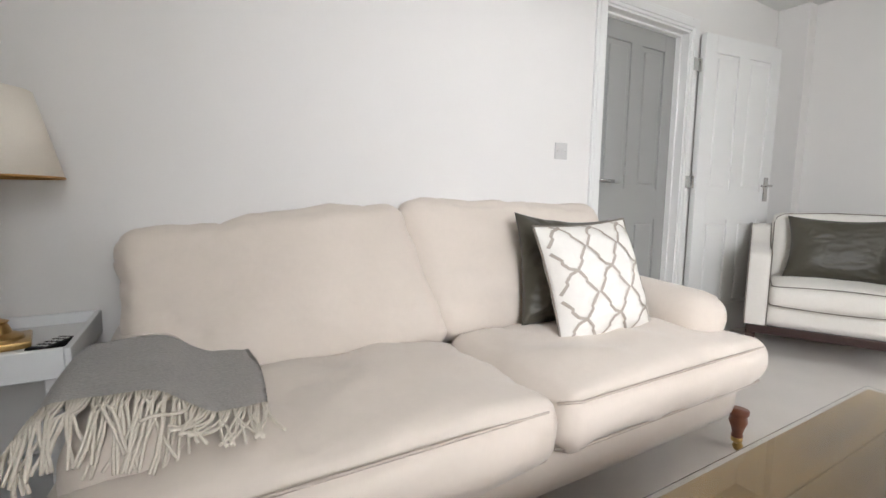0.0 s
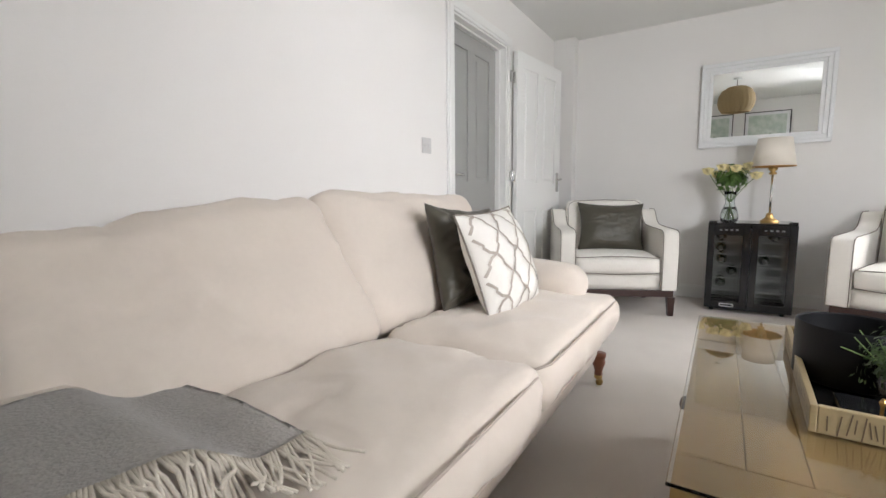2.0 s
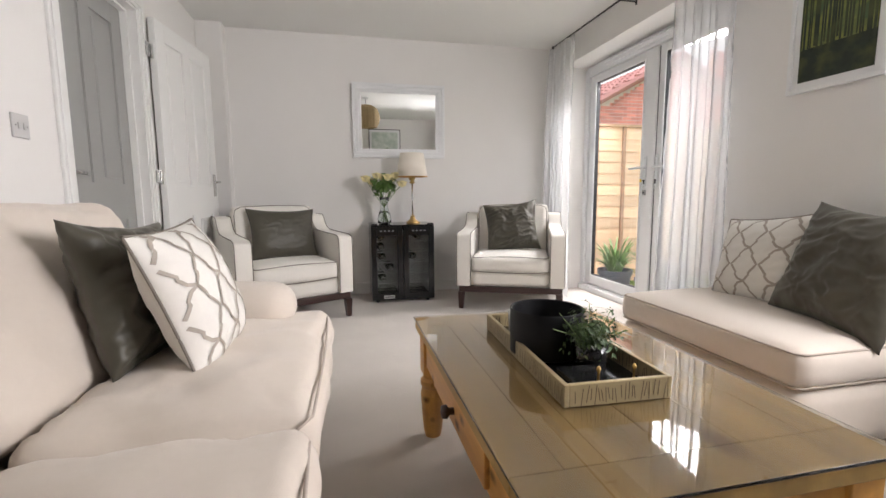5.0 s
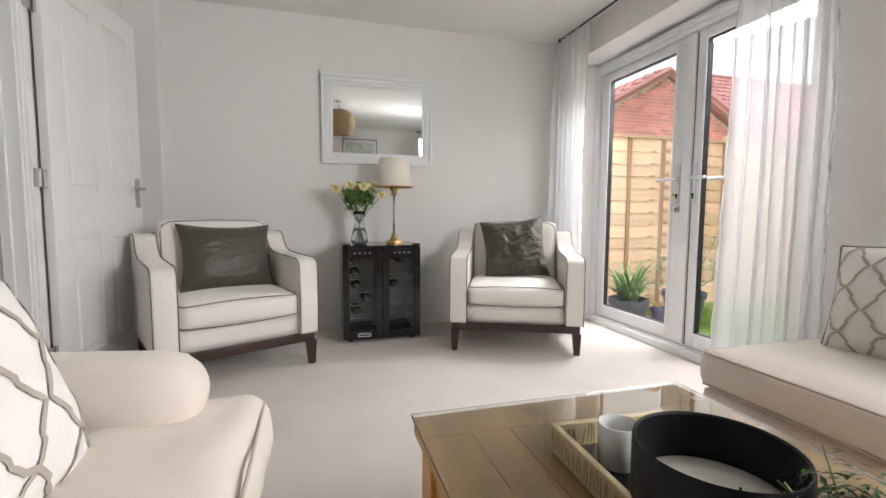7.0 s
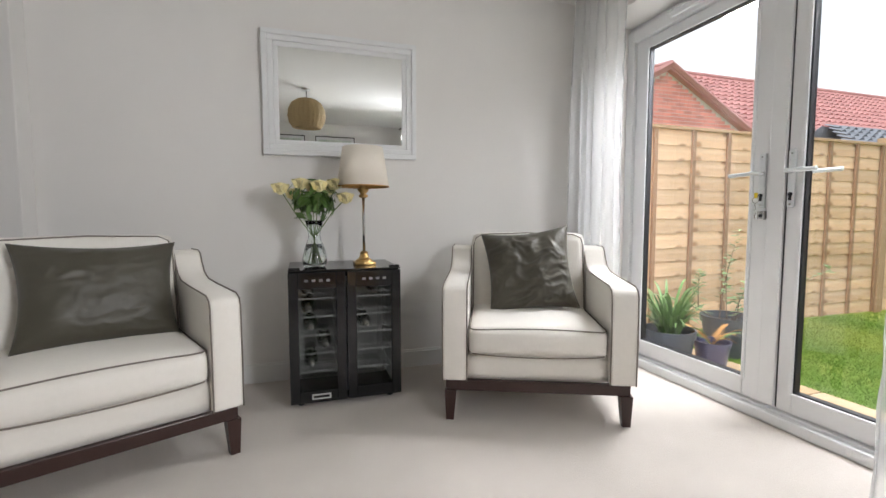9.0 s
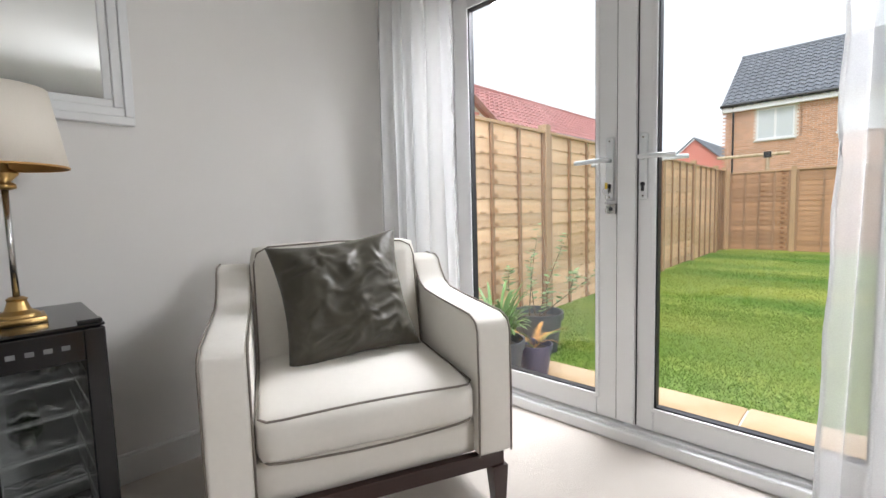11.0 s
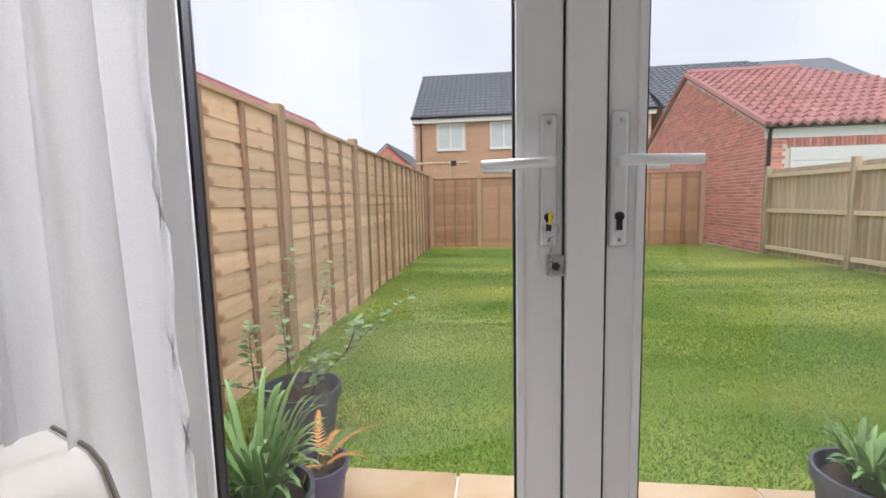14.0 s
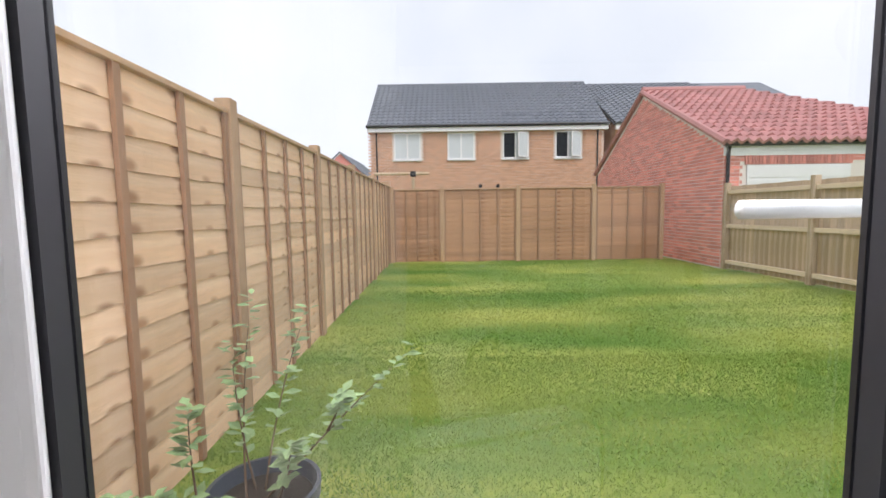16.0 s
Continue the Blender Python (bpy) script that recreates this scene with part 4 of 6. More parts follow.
part("glass_top", boxes((TX0 - 0.006, TX1 + 0.006, TY0 - 0.006, TY1 + 0.006, TZ + 0.002, TZ + 0.0085), bevel=0.0015), TOP_GLASS, table, "clear glass sheet")
for x in (TX0 + 0.055, TX1 - 0.055):
    for y in (TY0 + 0.055, TY1 - 0.055):
        bm = bmesh.new()
        box(bm, x - 0.04, x + 0.04, y - 0.04, y + 0.04, 0.25, TZ - 0.036, 0.003)
        lathe(bm, [(0.030, 0.0), (0.036, 0.03), (0.042, 0.10), (0.046, 0.17), (0.040, 0.195), (0.046, 0.21), (0.046, 0.225), (0.036, 0.235), (0.036, 0.25)], (x, y, 0), 20)
        part("leg", bm, PINE, table, "turned orange pine leg")
for x in (TX0 + 0.025, TX1 - 0.05):
    part("apron", boxes((x, x + 0.025, TY0 + 0.095, TY1 - 0.095, 0.29, TZ - 0.036), bevel=0.002), PINE, table, "pine apron")
for y in (TY0 + 0.025, TY1 - 0.05):
    part("apron", boxes((TX0 + 0.095, TX1 - 0.095, y, y + 0.025, 0.29, TZ - 0.036), bevel=0.002), PINE, table, "pine apron")
for y, out in ((TY0 + 0.025, -1), (TY1 - 0.025, 1)):
    ya, yb = sorted((y, y + out * 0.012))
    drawer = part("drawer_front", boxes((0.66, 1.19, ya, yb, 0.305, TZ - 0.05), bevel=0.003), PINE, table, "pine drawer front")
    bm = lathe(bmesh.new(), [(0.010, 0), (0.010, 0.012), (0.019, 0.02), (0.017, 0.032), (0.0, 0.036)], seg=14)
    bmesh.ops.transform(bm, verts=bm.verts, matrix=pose(0.925, y + out * 0.012, 0.35, -90 * out))
    part("knob", bm, MAHOGANY, drawer, "dark wooden knob", True)
for y in (TY0 + 0.055, TY1 - 0.055):
    bm = lathe(bmesh.new(), [(0.013, 0), (0.013, 0.003), (0.009, 0.006)], seg=14)
    bmesh.ops.transform(bm, verts=bm.verts, matrix=pose(TX0 + 0.015, y, 0.352, 0, -90, 0))
    part("bolt_head", bm, BLACK_FRAME, table, "dark bolt head", True)

# ---- tray and what stands on it ----
GZ = TZ + 0.0085
TRAY = pose(0.972, 0.548, GZ, 0, 0, -2.0)
tray = thing("serving_tray", "champagne reptile-leather tray with a black gloss base", "tray", TRAY)
TL, TW, TH = 0.30, 0.132, 0.052
part("tray_base", boxes((-TL + 0.012, TL - 0.012, -TW + 0.012, TW - 0.012, 0.0, 0.007)), BLACK, tray, "black gloss tray base")
for r in ((-TL, TL, -TW, -TW + 0.012), (-TL, TL, TW - 0.012, TW), (-TL, -TL + 0.012, -TW + 0.012, TW - 0.012), (TL - 0.012, TL, -TW + 0.012, TW - 0.012)):
    wall = part("tray_side", boxes((*r, 0.0, TH), bevel=0.002), CROC, tray, "reptile-grain side")
    bm = bmesh.new()
    along_x = r[1] - r[0] > 0.1
    rnd = random.Random(int(r[0] * 1000 + r[2] * 77))
    s = (r[0] if along_x else r[2]) + 0.008
    end = (r[1] if along_x else r[3]) - 0.008
    while s < end:
        lean = rnd.uniform(-0.006, 0.006)
        z0, z1 = rnd.uniform(0.002, 0.014), rnd.uniform(0.036, TH - 0.003)
        for out in (0, 1):
            if along_x:
                y = (r[2] - 0.0006) if out == 0 else (r[3] + 0.0006)
                q = [(s, y, z0), (s + 0.0022, y, z0), (s + 0.0022 + lean, y, z1), (s + lean, y, z1)]
            else:
                x = (r[0] - 0.0006) if out == 0 else (r[1] + 0.0006)
                q = [(x, s, z0), (x, s + 0.0022, z0), (x, s + 0.0022 + lean, z1), (x, s + lean, z1)]
            bm.faces.new([bm.verts.new(p) for p in q])
        s += rnd.uniform(0.007, 0.016)
    part("scale_groove", bm, CROC_LINE, wall, "dark leather grooves")
bowl = thing("candle_bowl", "large matt black bowl candle with cream wax on the tray", "candle", TRAY @ pose(0.03, 0.03, 0.0075))
part("bowl", lathe(bmesh.new(), [(0.098, 0), (0.105, 0.004), (0.105, 0.128), (0.1035, 0.131), (0.100, 0.128), (0.099, 0.045)], seg=40), BLACK_MATT, bowl, smooth=True)
bowl.children[0].data.set_sharp_from_angle(angle=radians(40))
part("wax", lathe(bmesh.new(), [(0.0, 0.056), (0.04, 0.0565), (0.075, 0.056), (0.0988, 0.060), (0.0988, 0.05)][::-1], seg=32), WAX, bowl, "cream candle wax", True)
for a in (0.5, 2.6, 4.7):
    part("wick", tube(bmesh.new(), [(0.045 * math.cos(a), 0.045 * math.sin(a), 0.055), (0.046 * math.cos(a), 0.045 * math.sin(a), 0.064)], 0.0018, 6), BLACK_FRAME, bowl, "burnt wick")
votive = thing("tealight_glass", "small frosted grey glass tealight holder on the tray", "candle holder", TRAY @ pose(0.215, 0.045, 0.0075))
part("cup", lathe(bmesh.new(), [(0.030, 0), (0.034, 0.003), (0.036, 0.075), (0.033, 0.076), (0.031, 0.02), (0.0, 0.018)], seg=24), FROST, votive, smooth=True)


def leaf_cluster(bm, centre, radius, count, size, seed, squash=0.8, up=0.3):
    """Many small pointed leaves round a centre, with gaps and an uneven outline."""
    rnd = random.Random(seed)
    for _ in range(count):
        d = Vector((rnd.gauss(0, 1), rnd.gauss(0, 1), rnd.gauss(0, 1) * squash)).normalized()
        p = Vector(centre) + d * radius * rnd.uniform(0.35, 1.08) * (0.8 + 0.35 * noise.noise(d * 2 + Vector((seed, 0, 0))))
        n = (d + Vector((rnd.uniform(-0.6, 0.6), rnd.uniform(-0.6, 0.6), up + rnd.uniform(-0.3, 0.6)))).normalized()
        t = n.cross(Vector((rnd.uniform(-1, 1), rnd.uniform(-1, 1), 0.2))).normalized()
        b = n.cross(t)
        s = size * rnd.uniform(0.6, 1.2)
        vs = [bm.verts.new(p + q) for q in (-t * s, b * s * 0.42 + n * s * 0.08, t * s, -b * s * 0.42 + n * s * 0.08)]
        bm.faces.new((vs[0], vs[1], vs[2]))
        bm.faces.new((vs[0], vs[2], vs[3]))
    return bm


plant = thing("house_plant", "small bushy green plant in a black pot on the tray", "plant", TRAY @ pose(-0.115, -0.03, 0.0075))
part("pot", lathe(bmesh.new(), [(0.036, 0), (0.040, 0.004), (0.046, 0.07), (0.043, 0.07), (0.041, 0.058), (0.0, 0.056)], seg=24), BLACK, plant, smooth=True)
bm = bmesh.new()
rnd = random.Random(3)
for k in range(26):
    a, l = rnd.uniform(0, 6.28), rnd.uniform(0.05, 0.10)
    tube(bm, [(0.012 * math.cos(a), 0.012 * math.sin(a), 0.05), (l * 0.5 * math.cos(a), l * 0.5 * math.sin(a), 0.09), (l * math.cos(a), l * math.sin(a), 0.10 + rnd.uniform(-0.03, 0.05))], 0.0012, 4)
part("stems", bm, STEM, plant)
bm = leaf_cluster(bmesh.new(), (0, 0, 0.10), 0.088, 900, 0.0085, 21, 0.62, 0.5)
tagged(part("foliage", bm, LEAF, plant, "many small green leaves"), kind="stuff")
coaster = thing("black_box", "small black gloss box lying on the tray", "box", TRAY @ pose(-0.2, 0.03, 0.0075))
part("box_body", boxes((-0.05, 0.05, -0.05, 0.05, 0, 0.016), bevel=0.003), BLACK, coaster)
part("box_lid", boxes((-0.051, 0.051, -0.051, 0.051, 0.0163, 0.024), bevel=0.003), BLACK, coaster)
for k, (dx, dy) in enumerate(((-0.262, 0.03), (-0.262, -0.06))):
    pin = thing("gold_figure", "slim gold ornament standing on the tray", "ornament", TRAY @ pose(dx, dy, 0.0075), "gold ornaments")
    part("ornament_body", lathe(bmesh.new(), [(0.009, 0), (0.010, 0.004), (0.003, 0.008), (0.0028, 0.05), (0.006, 0.058), (0.002, 0.066)], seg=12), BRASS, pin, smooth=True)

# ---- armless seat by the doors ----
bench = thing("armless_seat", "cream linen armless seat with a piped cushion against the wall", "seat", pose(1.335, -0.555, 0))
bm = bmesh.new()
softbox(bm, 0.90, 0.66, 0.215, 0.03, 0.005, 0.003, (14, 10, 4), pose(0, 0, 0.188))
part("base", bm, LINEN, bench, smooth=True)
bm = bmesh.new()
softbox(bm, 0.915, 0.675, 0.135, 0.04, 0.022, 0.006, (18, 12, 5), pose(0, 0.004, 0.365), 5.0, 4.0)
seat = part("seat_cushion", bm, LINEN, bench, "piped box cushion", True)
for z in (0.418, 0.308):
    part("piping", tube(bmesh.new(), [(-0.449, -0.3, z), (-0.449, 0.31, z), (-0.43, 0.333, z), (0, 0.343, z + 0.006), (0.43, 0.333, z), (0.449, 0.31, z), (0.449, -0.3, z)], 0.004, 6), PIPING_SOFA, seat, smooth=True)
for sx in (-1, 1):
    for y in (-0.28, 0.28):
        part("foot", lathe(bmesh.new(), [(0.02, 0), (0.028, 0.09)], (sx * 0.40, y, 0), 14), MAHOGANY, bench)
cushion("cushion", "off-white trellis cushion with dark piping on the armless seat", 0.42, 0.40, 0.15, TRELLIS_BASE, pose(1.46, -0.64, 0.435, -20, -6, 180), 6.0, 0.006, PIPING, True)
cushion("cushion", "plain dark olive cushion on the armless seat", 0.47, 0.45, 0.17, SATIN, pose(1.10, -0.56, 0.435, -20, 5, 168), 8.0, 0.014)

# ---- dual-zone drinks cooler ----
CX, CY0, CY1, CH = 3.60, 0.386, 0.930, 0.672
cooler = thing("wine_cooler", "black glass-fronted double wine cooler with wire shelves", "wine cooler", pose(0, 0, 0))
# Added liner: its grey paints in the room's reflection on the door glass.
LINER = material("reflection_grey_liner", (0.55, 0.56, 0.55), rough=0.55, vary=0.03, bump=0.02)
for y in (CY0 + 0.004, CY1 - 0.022):
    part("side_panel", boxes((CX + 0.03, CX + 0.43, y, y + 0.018, 0.02, CH), bevel=0.003), BLACK, cooler)
part("back_panel", boxes((CX + 0.41, CX + 0.43, CY0 + 0.023, CY1 - 0.023, 0.02, CH)), BLACK, cooler)
part("base_panel", boxes((CX + 0.03, CX + 0.409, CY0 + 0.023, CY1 - 0.023, 0.02, 0.05)), BLACK, cooler)
part("top_panel", boxes((CX + 0.03, CX + 0.409, CY0 + 0.023, CY1 - 0.023, CH - 0.03, CH)), BLACK, cooler)
part("divider", boxes((CX + 0.03, CX + 0.409, 0.657, 0.677, 0.051, CH - 0.031)), BLACK, cooler)
for y0, y1 in ((CY0 + 0.024, 0.655), (0.679, CY1 - 0.024)):
    part("liner", boxes((CX + 0.395, CX + 0.40, y0 + 0.005, y1 - 0.005, 0.055, CH - 0.035), (CX + 0.035, CX + 0.395, y0, y0 + 0.004, 0.055, CH - 0.035), (CX + 0.035, CX + 0.395, y1 - 0.004, y1, 0.055, CH - 0.035)), LINER, cooler, "added liner, grey for the room's reflection in the door glass")
part("top_plate", boxes((CX + 0.002, CX + 0.435, CY0, CY1, CH + 0.0005, CH + 0.008), bevel=0.002), BLACK, cooler, "black glass top")
for y in (CY0 + 0.03, CY1 - 0.03):
    part("hinge_cap", boxes((CX + 0.001, CX + 0.034, y - 0.026, y + 0.026, CH + 0.0085, CH + 0.020), bevel=0.004), BLACK, cooler, "raised black hinge cap")
mid = (CY0 + CY1) / 2
CONTROL = material("dim_control_print", (0.16, 0.16, 0.16), rough=0.4, vary=0.03, bump=0.0)
COOL_GLASS = glass_material("tinted_door_glass", (0.72, 0.73, 0.72), clear=0.6)
for y0, y1 in ((CY0, mid - 0.003), (mid + 0.003, CY1)):
    door = part("door", boxes((CX, CX + 0.028, y0, y0 + 0.045, 0.025, CH - 0.004), (CX, CX + 0.028, y1 - 0.045, y1, 0.025, CH - 0.004), (CX, CX + 0.028, y0 + 0.045, y1 - 0.045, 0.025, 0.085), (CX, CX + 0.028, y0 + 0.045, y1 - 0.045, CH - 0.085, CH - 0.004), bevel=0.003), BLACK, cooler, "black framed door")
    pane = part("door_glass", boxes((CX + 0.008, CX + 0.013, y0 + 0.045, y1 - 0.045, 0.085, CH - 0.085)), COOL_GLASS, door, "tinted door glass")
    pane.visible_shadow = False
    for k in range(4):
        part("touch_button", boxes((CX - 0.0012, CX, y0 + 0.075 + 0.034 * k, y0 + 0.092 + 0.034 * k, CH - 0.05, CH - 0.038)), CONTROL, door, "dim control mark")
    for k in range(5):
        z = 0.165 + 0.092 * k
        bm = bmesh.new()
        tube(bm, [(CX + 0.045, y0 + 0.03, z), (CX + 0.045, y1 - 0.03, z)], 0.003, 6)
        tube(bm, [(CX + 0.047, y0 + 0.03 + (y1 - y0 - 0.06) * j / 40, z + 0.026 + 0.005 * math.sin(j * 0.75)) for j in range(41)], 0.0017, 6)
        for yy in (y0 + 0.04, y1 - 0.04):
            tube(bm, [(CX + 0.045, yy, z - 0.003), (CX + 0.39, yy, z - 0.003)], 0.002, 4)
        part("wire_shelf", bm, STEEL_WIRE, cooler, "chromed wire shelf")
part("badge", boxes((CX - 0.0015, CX, CY1 - 0.19, CY1 - 0.10, 0.042, 0.068)), STEEL_WIRE, cooler, "small silver maker's plate")
part("badge_bar", boxes((CX - 0.0027, CX - 0.0016, CY1 - 0.183, CY1 - 0.107, 0.049, 0.061)), BLACK_FRAME, cooler)
for y in (CY0 + 0.05, CY1 - 0.05):
    for x in (CX + 0.06, CX + 0.38):
        part("foot", lathe(bmesh.new(), [(0.016, 0), (0.014, 0.02)], (x, y, 0), 12), BLACK_FRAME, cooler)
FOIL = material("bottle_foil", (0.22, 0.22, 0.20), rough=0.35, metal=0.6, vary=0.05, bump=0.02)
BOTTLE = material("dark_bottle_glass", (0.02, 0.035, 0.015), rough=0.08, vary=0.05, bump=0.0)
bottle = thing("wine_bottle", "dark glass wine bottle lying on a cooler shelf", "bottle", None, "bottles in the cooler")
bm = lathe(bmesh.new(), [(0.0, 0.30), (0.034, 0.30), (0.036, 0.292), (0.036, 0.12), (0.030, 0.095), (0.015, 0.07), (0.014, 0.03)][::-1], seg=18)
part("bottle_body", bm, BOTTLE, bottle, smooth=True)
part("foil_cap", lathe(bmesh.new(), [(0.0, 0.0), (0.014, 0.0), (0.0155, 0.004), (0.0155, 0.06), (0.014, 0.062)], seg=18), FOIL, bottle, "silver foil cap", True)
spots = [(CY1 - 0.09, 4), (CY1 - 0.09, 3), (CY1 - 0.10, 2), (CY1 - 0.17, 1), (CY1 - 0.10, 0), (CY0 + 0.12, 4), (CY0 + 0.17, 2)]
bottle.matrix_basis = pose(CX + 0.055, spots[0][0], 0.165 + 0.092 * spots[0][1] + 0.038, 0, 90, 0)
for y, k in spots[1:]:
    copy_thing(bottle, pose(CX + 0.055, y, 0.165 + 0.092 * k + 0.038, 0, 90, 0))


# ---- table lamps ----
def table_lamp(label, m, column, r0, r1, sh, base_w, glass):
    lamp = thing("table_lamp", label, "table lamp", m)
    bm = bmesh.new()
    box(bm, -base_w, base_w, -base_w, base_w, 0, 0.018, 0.003)
    lathe(bm, [(base_w * 0.85, 0.018), (base_w * 0.8, 0.026), (base_w * 0.5, 0.036), (base_w * 0.36, 0.06), (base_w * 0.42, 0.066), (base_w * 0.25, 0.072)], seg=24)
    foot = part("base", bm, BRASS, lamp, "stepped square brass base", True)
    foot.data.set_sharp_from_angle(angle=radians(35))
    part("column", lathe(bmesh.new(), [(0.0075, 0.072), (0.0075, column - 0.06)], seg=16), CHROME, lamp, "slim silvery column", True)
    part("collar", lathe(bmesh.new(), [(0.012, column - 0.06), (0.024, column - 0.055), (0.024, column - 0.045), (0.014, column - 0.038), (0.030, column - 0.02), (0.030, column - 0.012), (0.012, column - 0.004), (0.009, column + 0.05)], seg=20), BRASS, lamp, "turned brass collar", True)
    bm = lathe(bmesh.new(), [(r0, 0), (r1, sh), (r1 - 0.003, sh), (r0 - 0.003, 0)], (0, 0, column + 0.0), 40)
    for f in [f for f in bm.faces if len(f.verts) > 4]:
        bm.faces.remove(f)
    bmesh.ops.bridge_loops(bm, edges=[e for e in bm.edges if e.is_boundary])
    shade = part("shade", bm, SHADE, lamp, "ivory fabric drum shade", True)
    part("shade_trim", tube(bmesh.new(), [((r0 - 0.0015) * math.cos(a), (r0 - 0.0015) * math.sin(a), column) for a in np.linspace(0, 2 * math.pi, 41)[:-1]], 0.003, 6, True), GOLD_LINING, shade, "gold trim", True)
    bm = lathe(bmesh.new(), [(r0 - 0.005, 0.002), (r1 - 0.005, sh - 0.004)], (0, 0, column), 40)
    for f in [f for f in bm.faces if len(f.verts) > 4]:
        bm.faces.remove(f)
    part("lining", bm, GOLD_LINING, shade, "gold shade lining", True)
    bm = bmesh.new()
    for a in (0, 2.09, 4.19):
        tube(bm, [(0.008, 0, column + 0.045), ((r1 * 0.97) * math.cos(a), (r1 * 0.97) * math.sin(a), column + sh - 0.02)], 0.0018, 5)
    part("carrier", bm, BRASS, shade)
    part("bulb", lathe(bmesh.new(), [(0.012, 0.05), (0.018, 0.07), (0.028, 0.10), (0.02, 0.125), (0.0, 0.135)], (0, 0, column), 16), WAX, lamp, "unlit bulb", True)
    return lamp


table_lamp("slim brass table lamp with an ivory shade on the cooler", pose(3.78, 0.545, CH + 0.008), 0.415, 0.137, 0.105, 0.205, 0.055, True)
SIDE_Z = 0.50
table_lamp("brass table lamp with a wide ivory shade, on the side table", pose(-0.435, 2.06, SIDE_Z + 0.012, 0, 0, 12), 0.445, 0.168, 0.115, 0.22, 0.07, True)

# ---- white tray-topped side table ----
side = thing("side_table", "white painted tray-top side table beside the sofa", "side table", pose(-0.53, 2.05, 0))
part("tray_top", boxes((-0.30, 0.275, -0.19, 0.20, SIDE_Z, SIDE_Z + 0.0115)), WHITE_PAINT, side)
for r in ((-0.30, 0.275, -0.205, -0.19), (-0.30, 0.275, 0.20, 0.215), (0.275, 0.29, -0.205, 0.215), (-0.315, -0.30, -0.205, 0.215)):
    part("tray_lip", boxes((*r, SIDE_Z - 0.03, SIDE_Z + 0.045), bevel=0.003), WHITE_PAINT, side)
for x in (-0.27, 0.245):
    for y in (-0.165, 0.175):
        part("leg", boxes((x - 0.016, x + 0.016, y - 0.016, y + 0.016, 0, SIDE_Z - 0.0005), bevel=0.003), WHITE_PAINT, side)
part("lower_rail", boxes((-0.254, 0.229, -0.176, -0.154, 0.10, 0.13), bevel=0.003), WHITE_PAINT, side)
part("lower_shelf", boxes((-0.254, 0.229, -0.149, 0.159, 0.105, 0.12)), WHITE_PAINT, side)
remote = thing("remote_control", "black remote control lying on the side table", "remote control", pose(-0.305, 1.985, SIDE_Z + 0.012, 0, 0, -28))
part("body", boxes((-0.026, 0.026, -0.055, 0.055, 0, 0.016), bevel=0.005), BLACK_MATT, remote)
for i in range(3):
    for k in range(4):
        part("button", boxes((-0.017 + 0.013 * i, -0.009 + 0.013 * i, -0.04 + 0.022 * k, -0.03 + 0.022 * k, 0.0163, 0.018)), STEEL_WIRE, remote)
# a plant on the table, of which one leaf tip reaches into view
leafy = thing("leafy_plant", "potted plant with long dark green leaves on the side table", "plant", pose(-0.66, 1.98, SIDE_Z + 0.012))
part("pot", lathe(bmesh.new(), [(0.045, 0), (0.055, 0.10), (0.050, 0.10), (0.048, 0.085), (0.0, 0.085)], seg=24), WHITE_PAINT, leafy, smooth=True)


def blade(bm, base, tip, sag, width, n=7):
    """A long strap leaf from base to tip, folded along its middle."""
    base, tip = Vector(base), Vector(tip)
    along = (tip - base)
    flat = Vector((along.x, along.y, 0))
    side_v = (flat if flat.length > 0.01 else Vector((1, 0, 0))).cross(Vector((0, 0, 1))).normalized()
    rows = []
    for k in range(n + 1):
        s = k / n
        p = base + along * s + Vector((0, 0, sag * 4 * s * (1 - s)))
        w = width * (math.sin(math.pi * min(1, 0.12 + 0.88 * s)) ** 0.6) * (1 if s < 1 else 0.05)
        rows.append([bm.verts.new(p + side_v * w), bm.verts.new(p - Vector((0, 0, w * 0.4))), bm.verts.new(p - side_v * w)])
    for a, b in zip(rows, rows[1:]):
        bm.faces.new((a[0], a[1], b[1], b[0]))
        bm.faces.new((a[1], a[2], b[2], b[1]))
    return bm


rnd = random.Random(8)
for k in range(9):
    a = k * 0.698 + rnd.uniform(-0.2, 0.2)
    l = rnd.uniform(0.16, 0.22)
    tip = (l * math.cos(a), l * math.sin(a) * 0.7, 0.32 + rnd.uniform(-0.06, 0.08))
    part("leaf", blade(bmesh.new(), (0, 0, 0.085), tip, 0.05, 0.014), LEAF, leafy, smooth=True)

# ---- vase of roses on the cooler ----
vase = thing("flower_vase", "clear glass waisted vase of pale yellow roses on the cooler", "vase", pose(3.76, 0.80, CH + 0.0085))
bm = lathe(bmesh.new(), [(0.0, 0.0), (0.048, 0.0), (0.058, 0.01), (0.062, 0.04), (0.052, 0.09), (0.033, 0.14), (0.030, 0.16), (0.036, 0.20), (0.046, 0.235), (0.0445, 0.236), (0.034, 0.20), (0.0275, 0.16), (0.030, 0.14), (0.049, 0.09), (0.059, 0.04), (0.054, 0.014), (0.0, 0.012)], seg=32)
part("vase_body", bm, VASE_GLASS, vase, "clear blown glass", True)
WATER = glass_material("water", (0.95, 0.98, 0.95), ior=1.33)
part("water", lathe(bmesh.new(), [(0.0, 0.0135), (0.053, 0.0155), (0.0575, 0.04), (0.048, 0.088), (0.0385, 0.115), (0.0, 0.115)], seg=28), WATER, vase, "clear water", True)
rnd = random.Random(17)
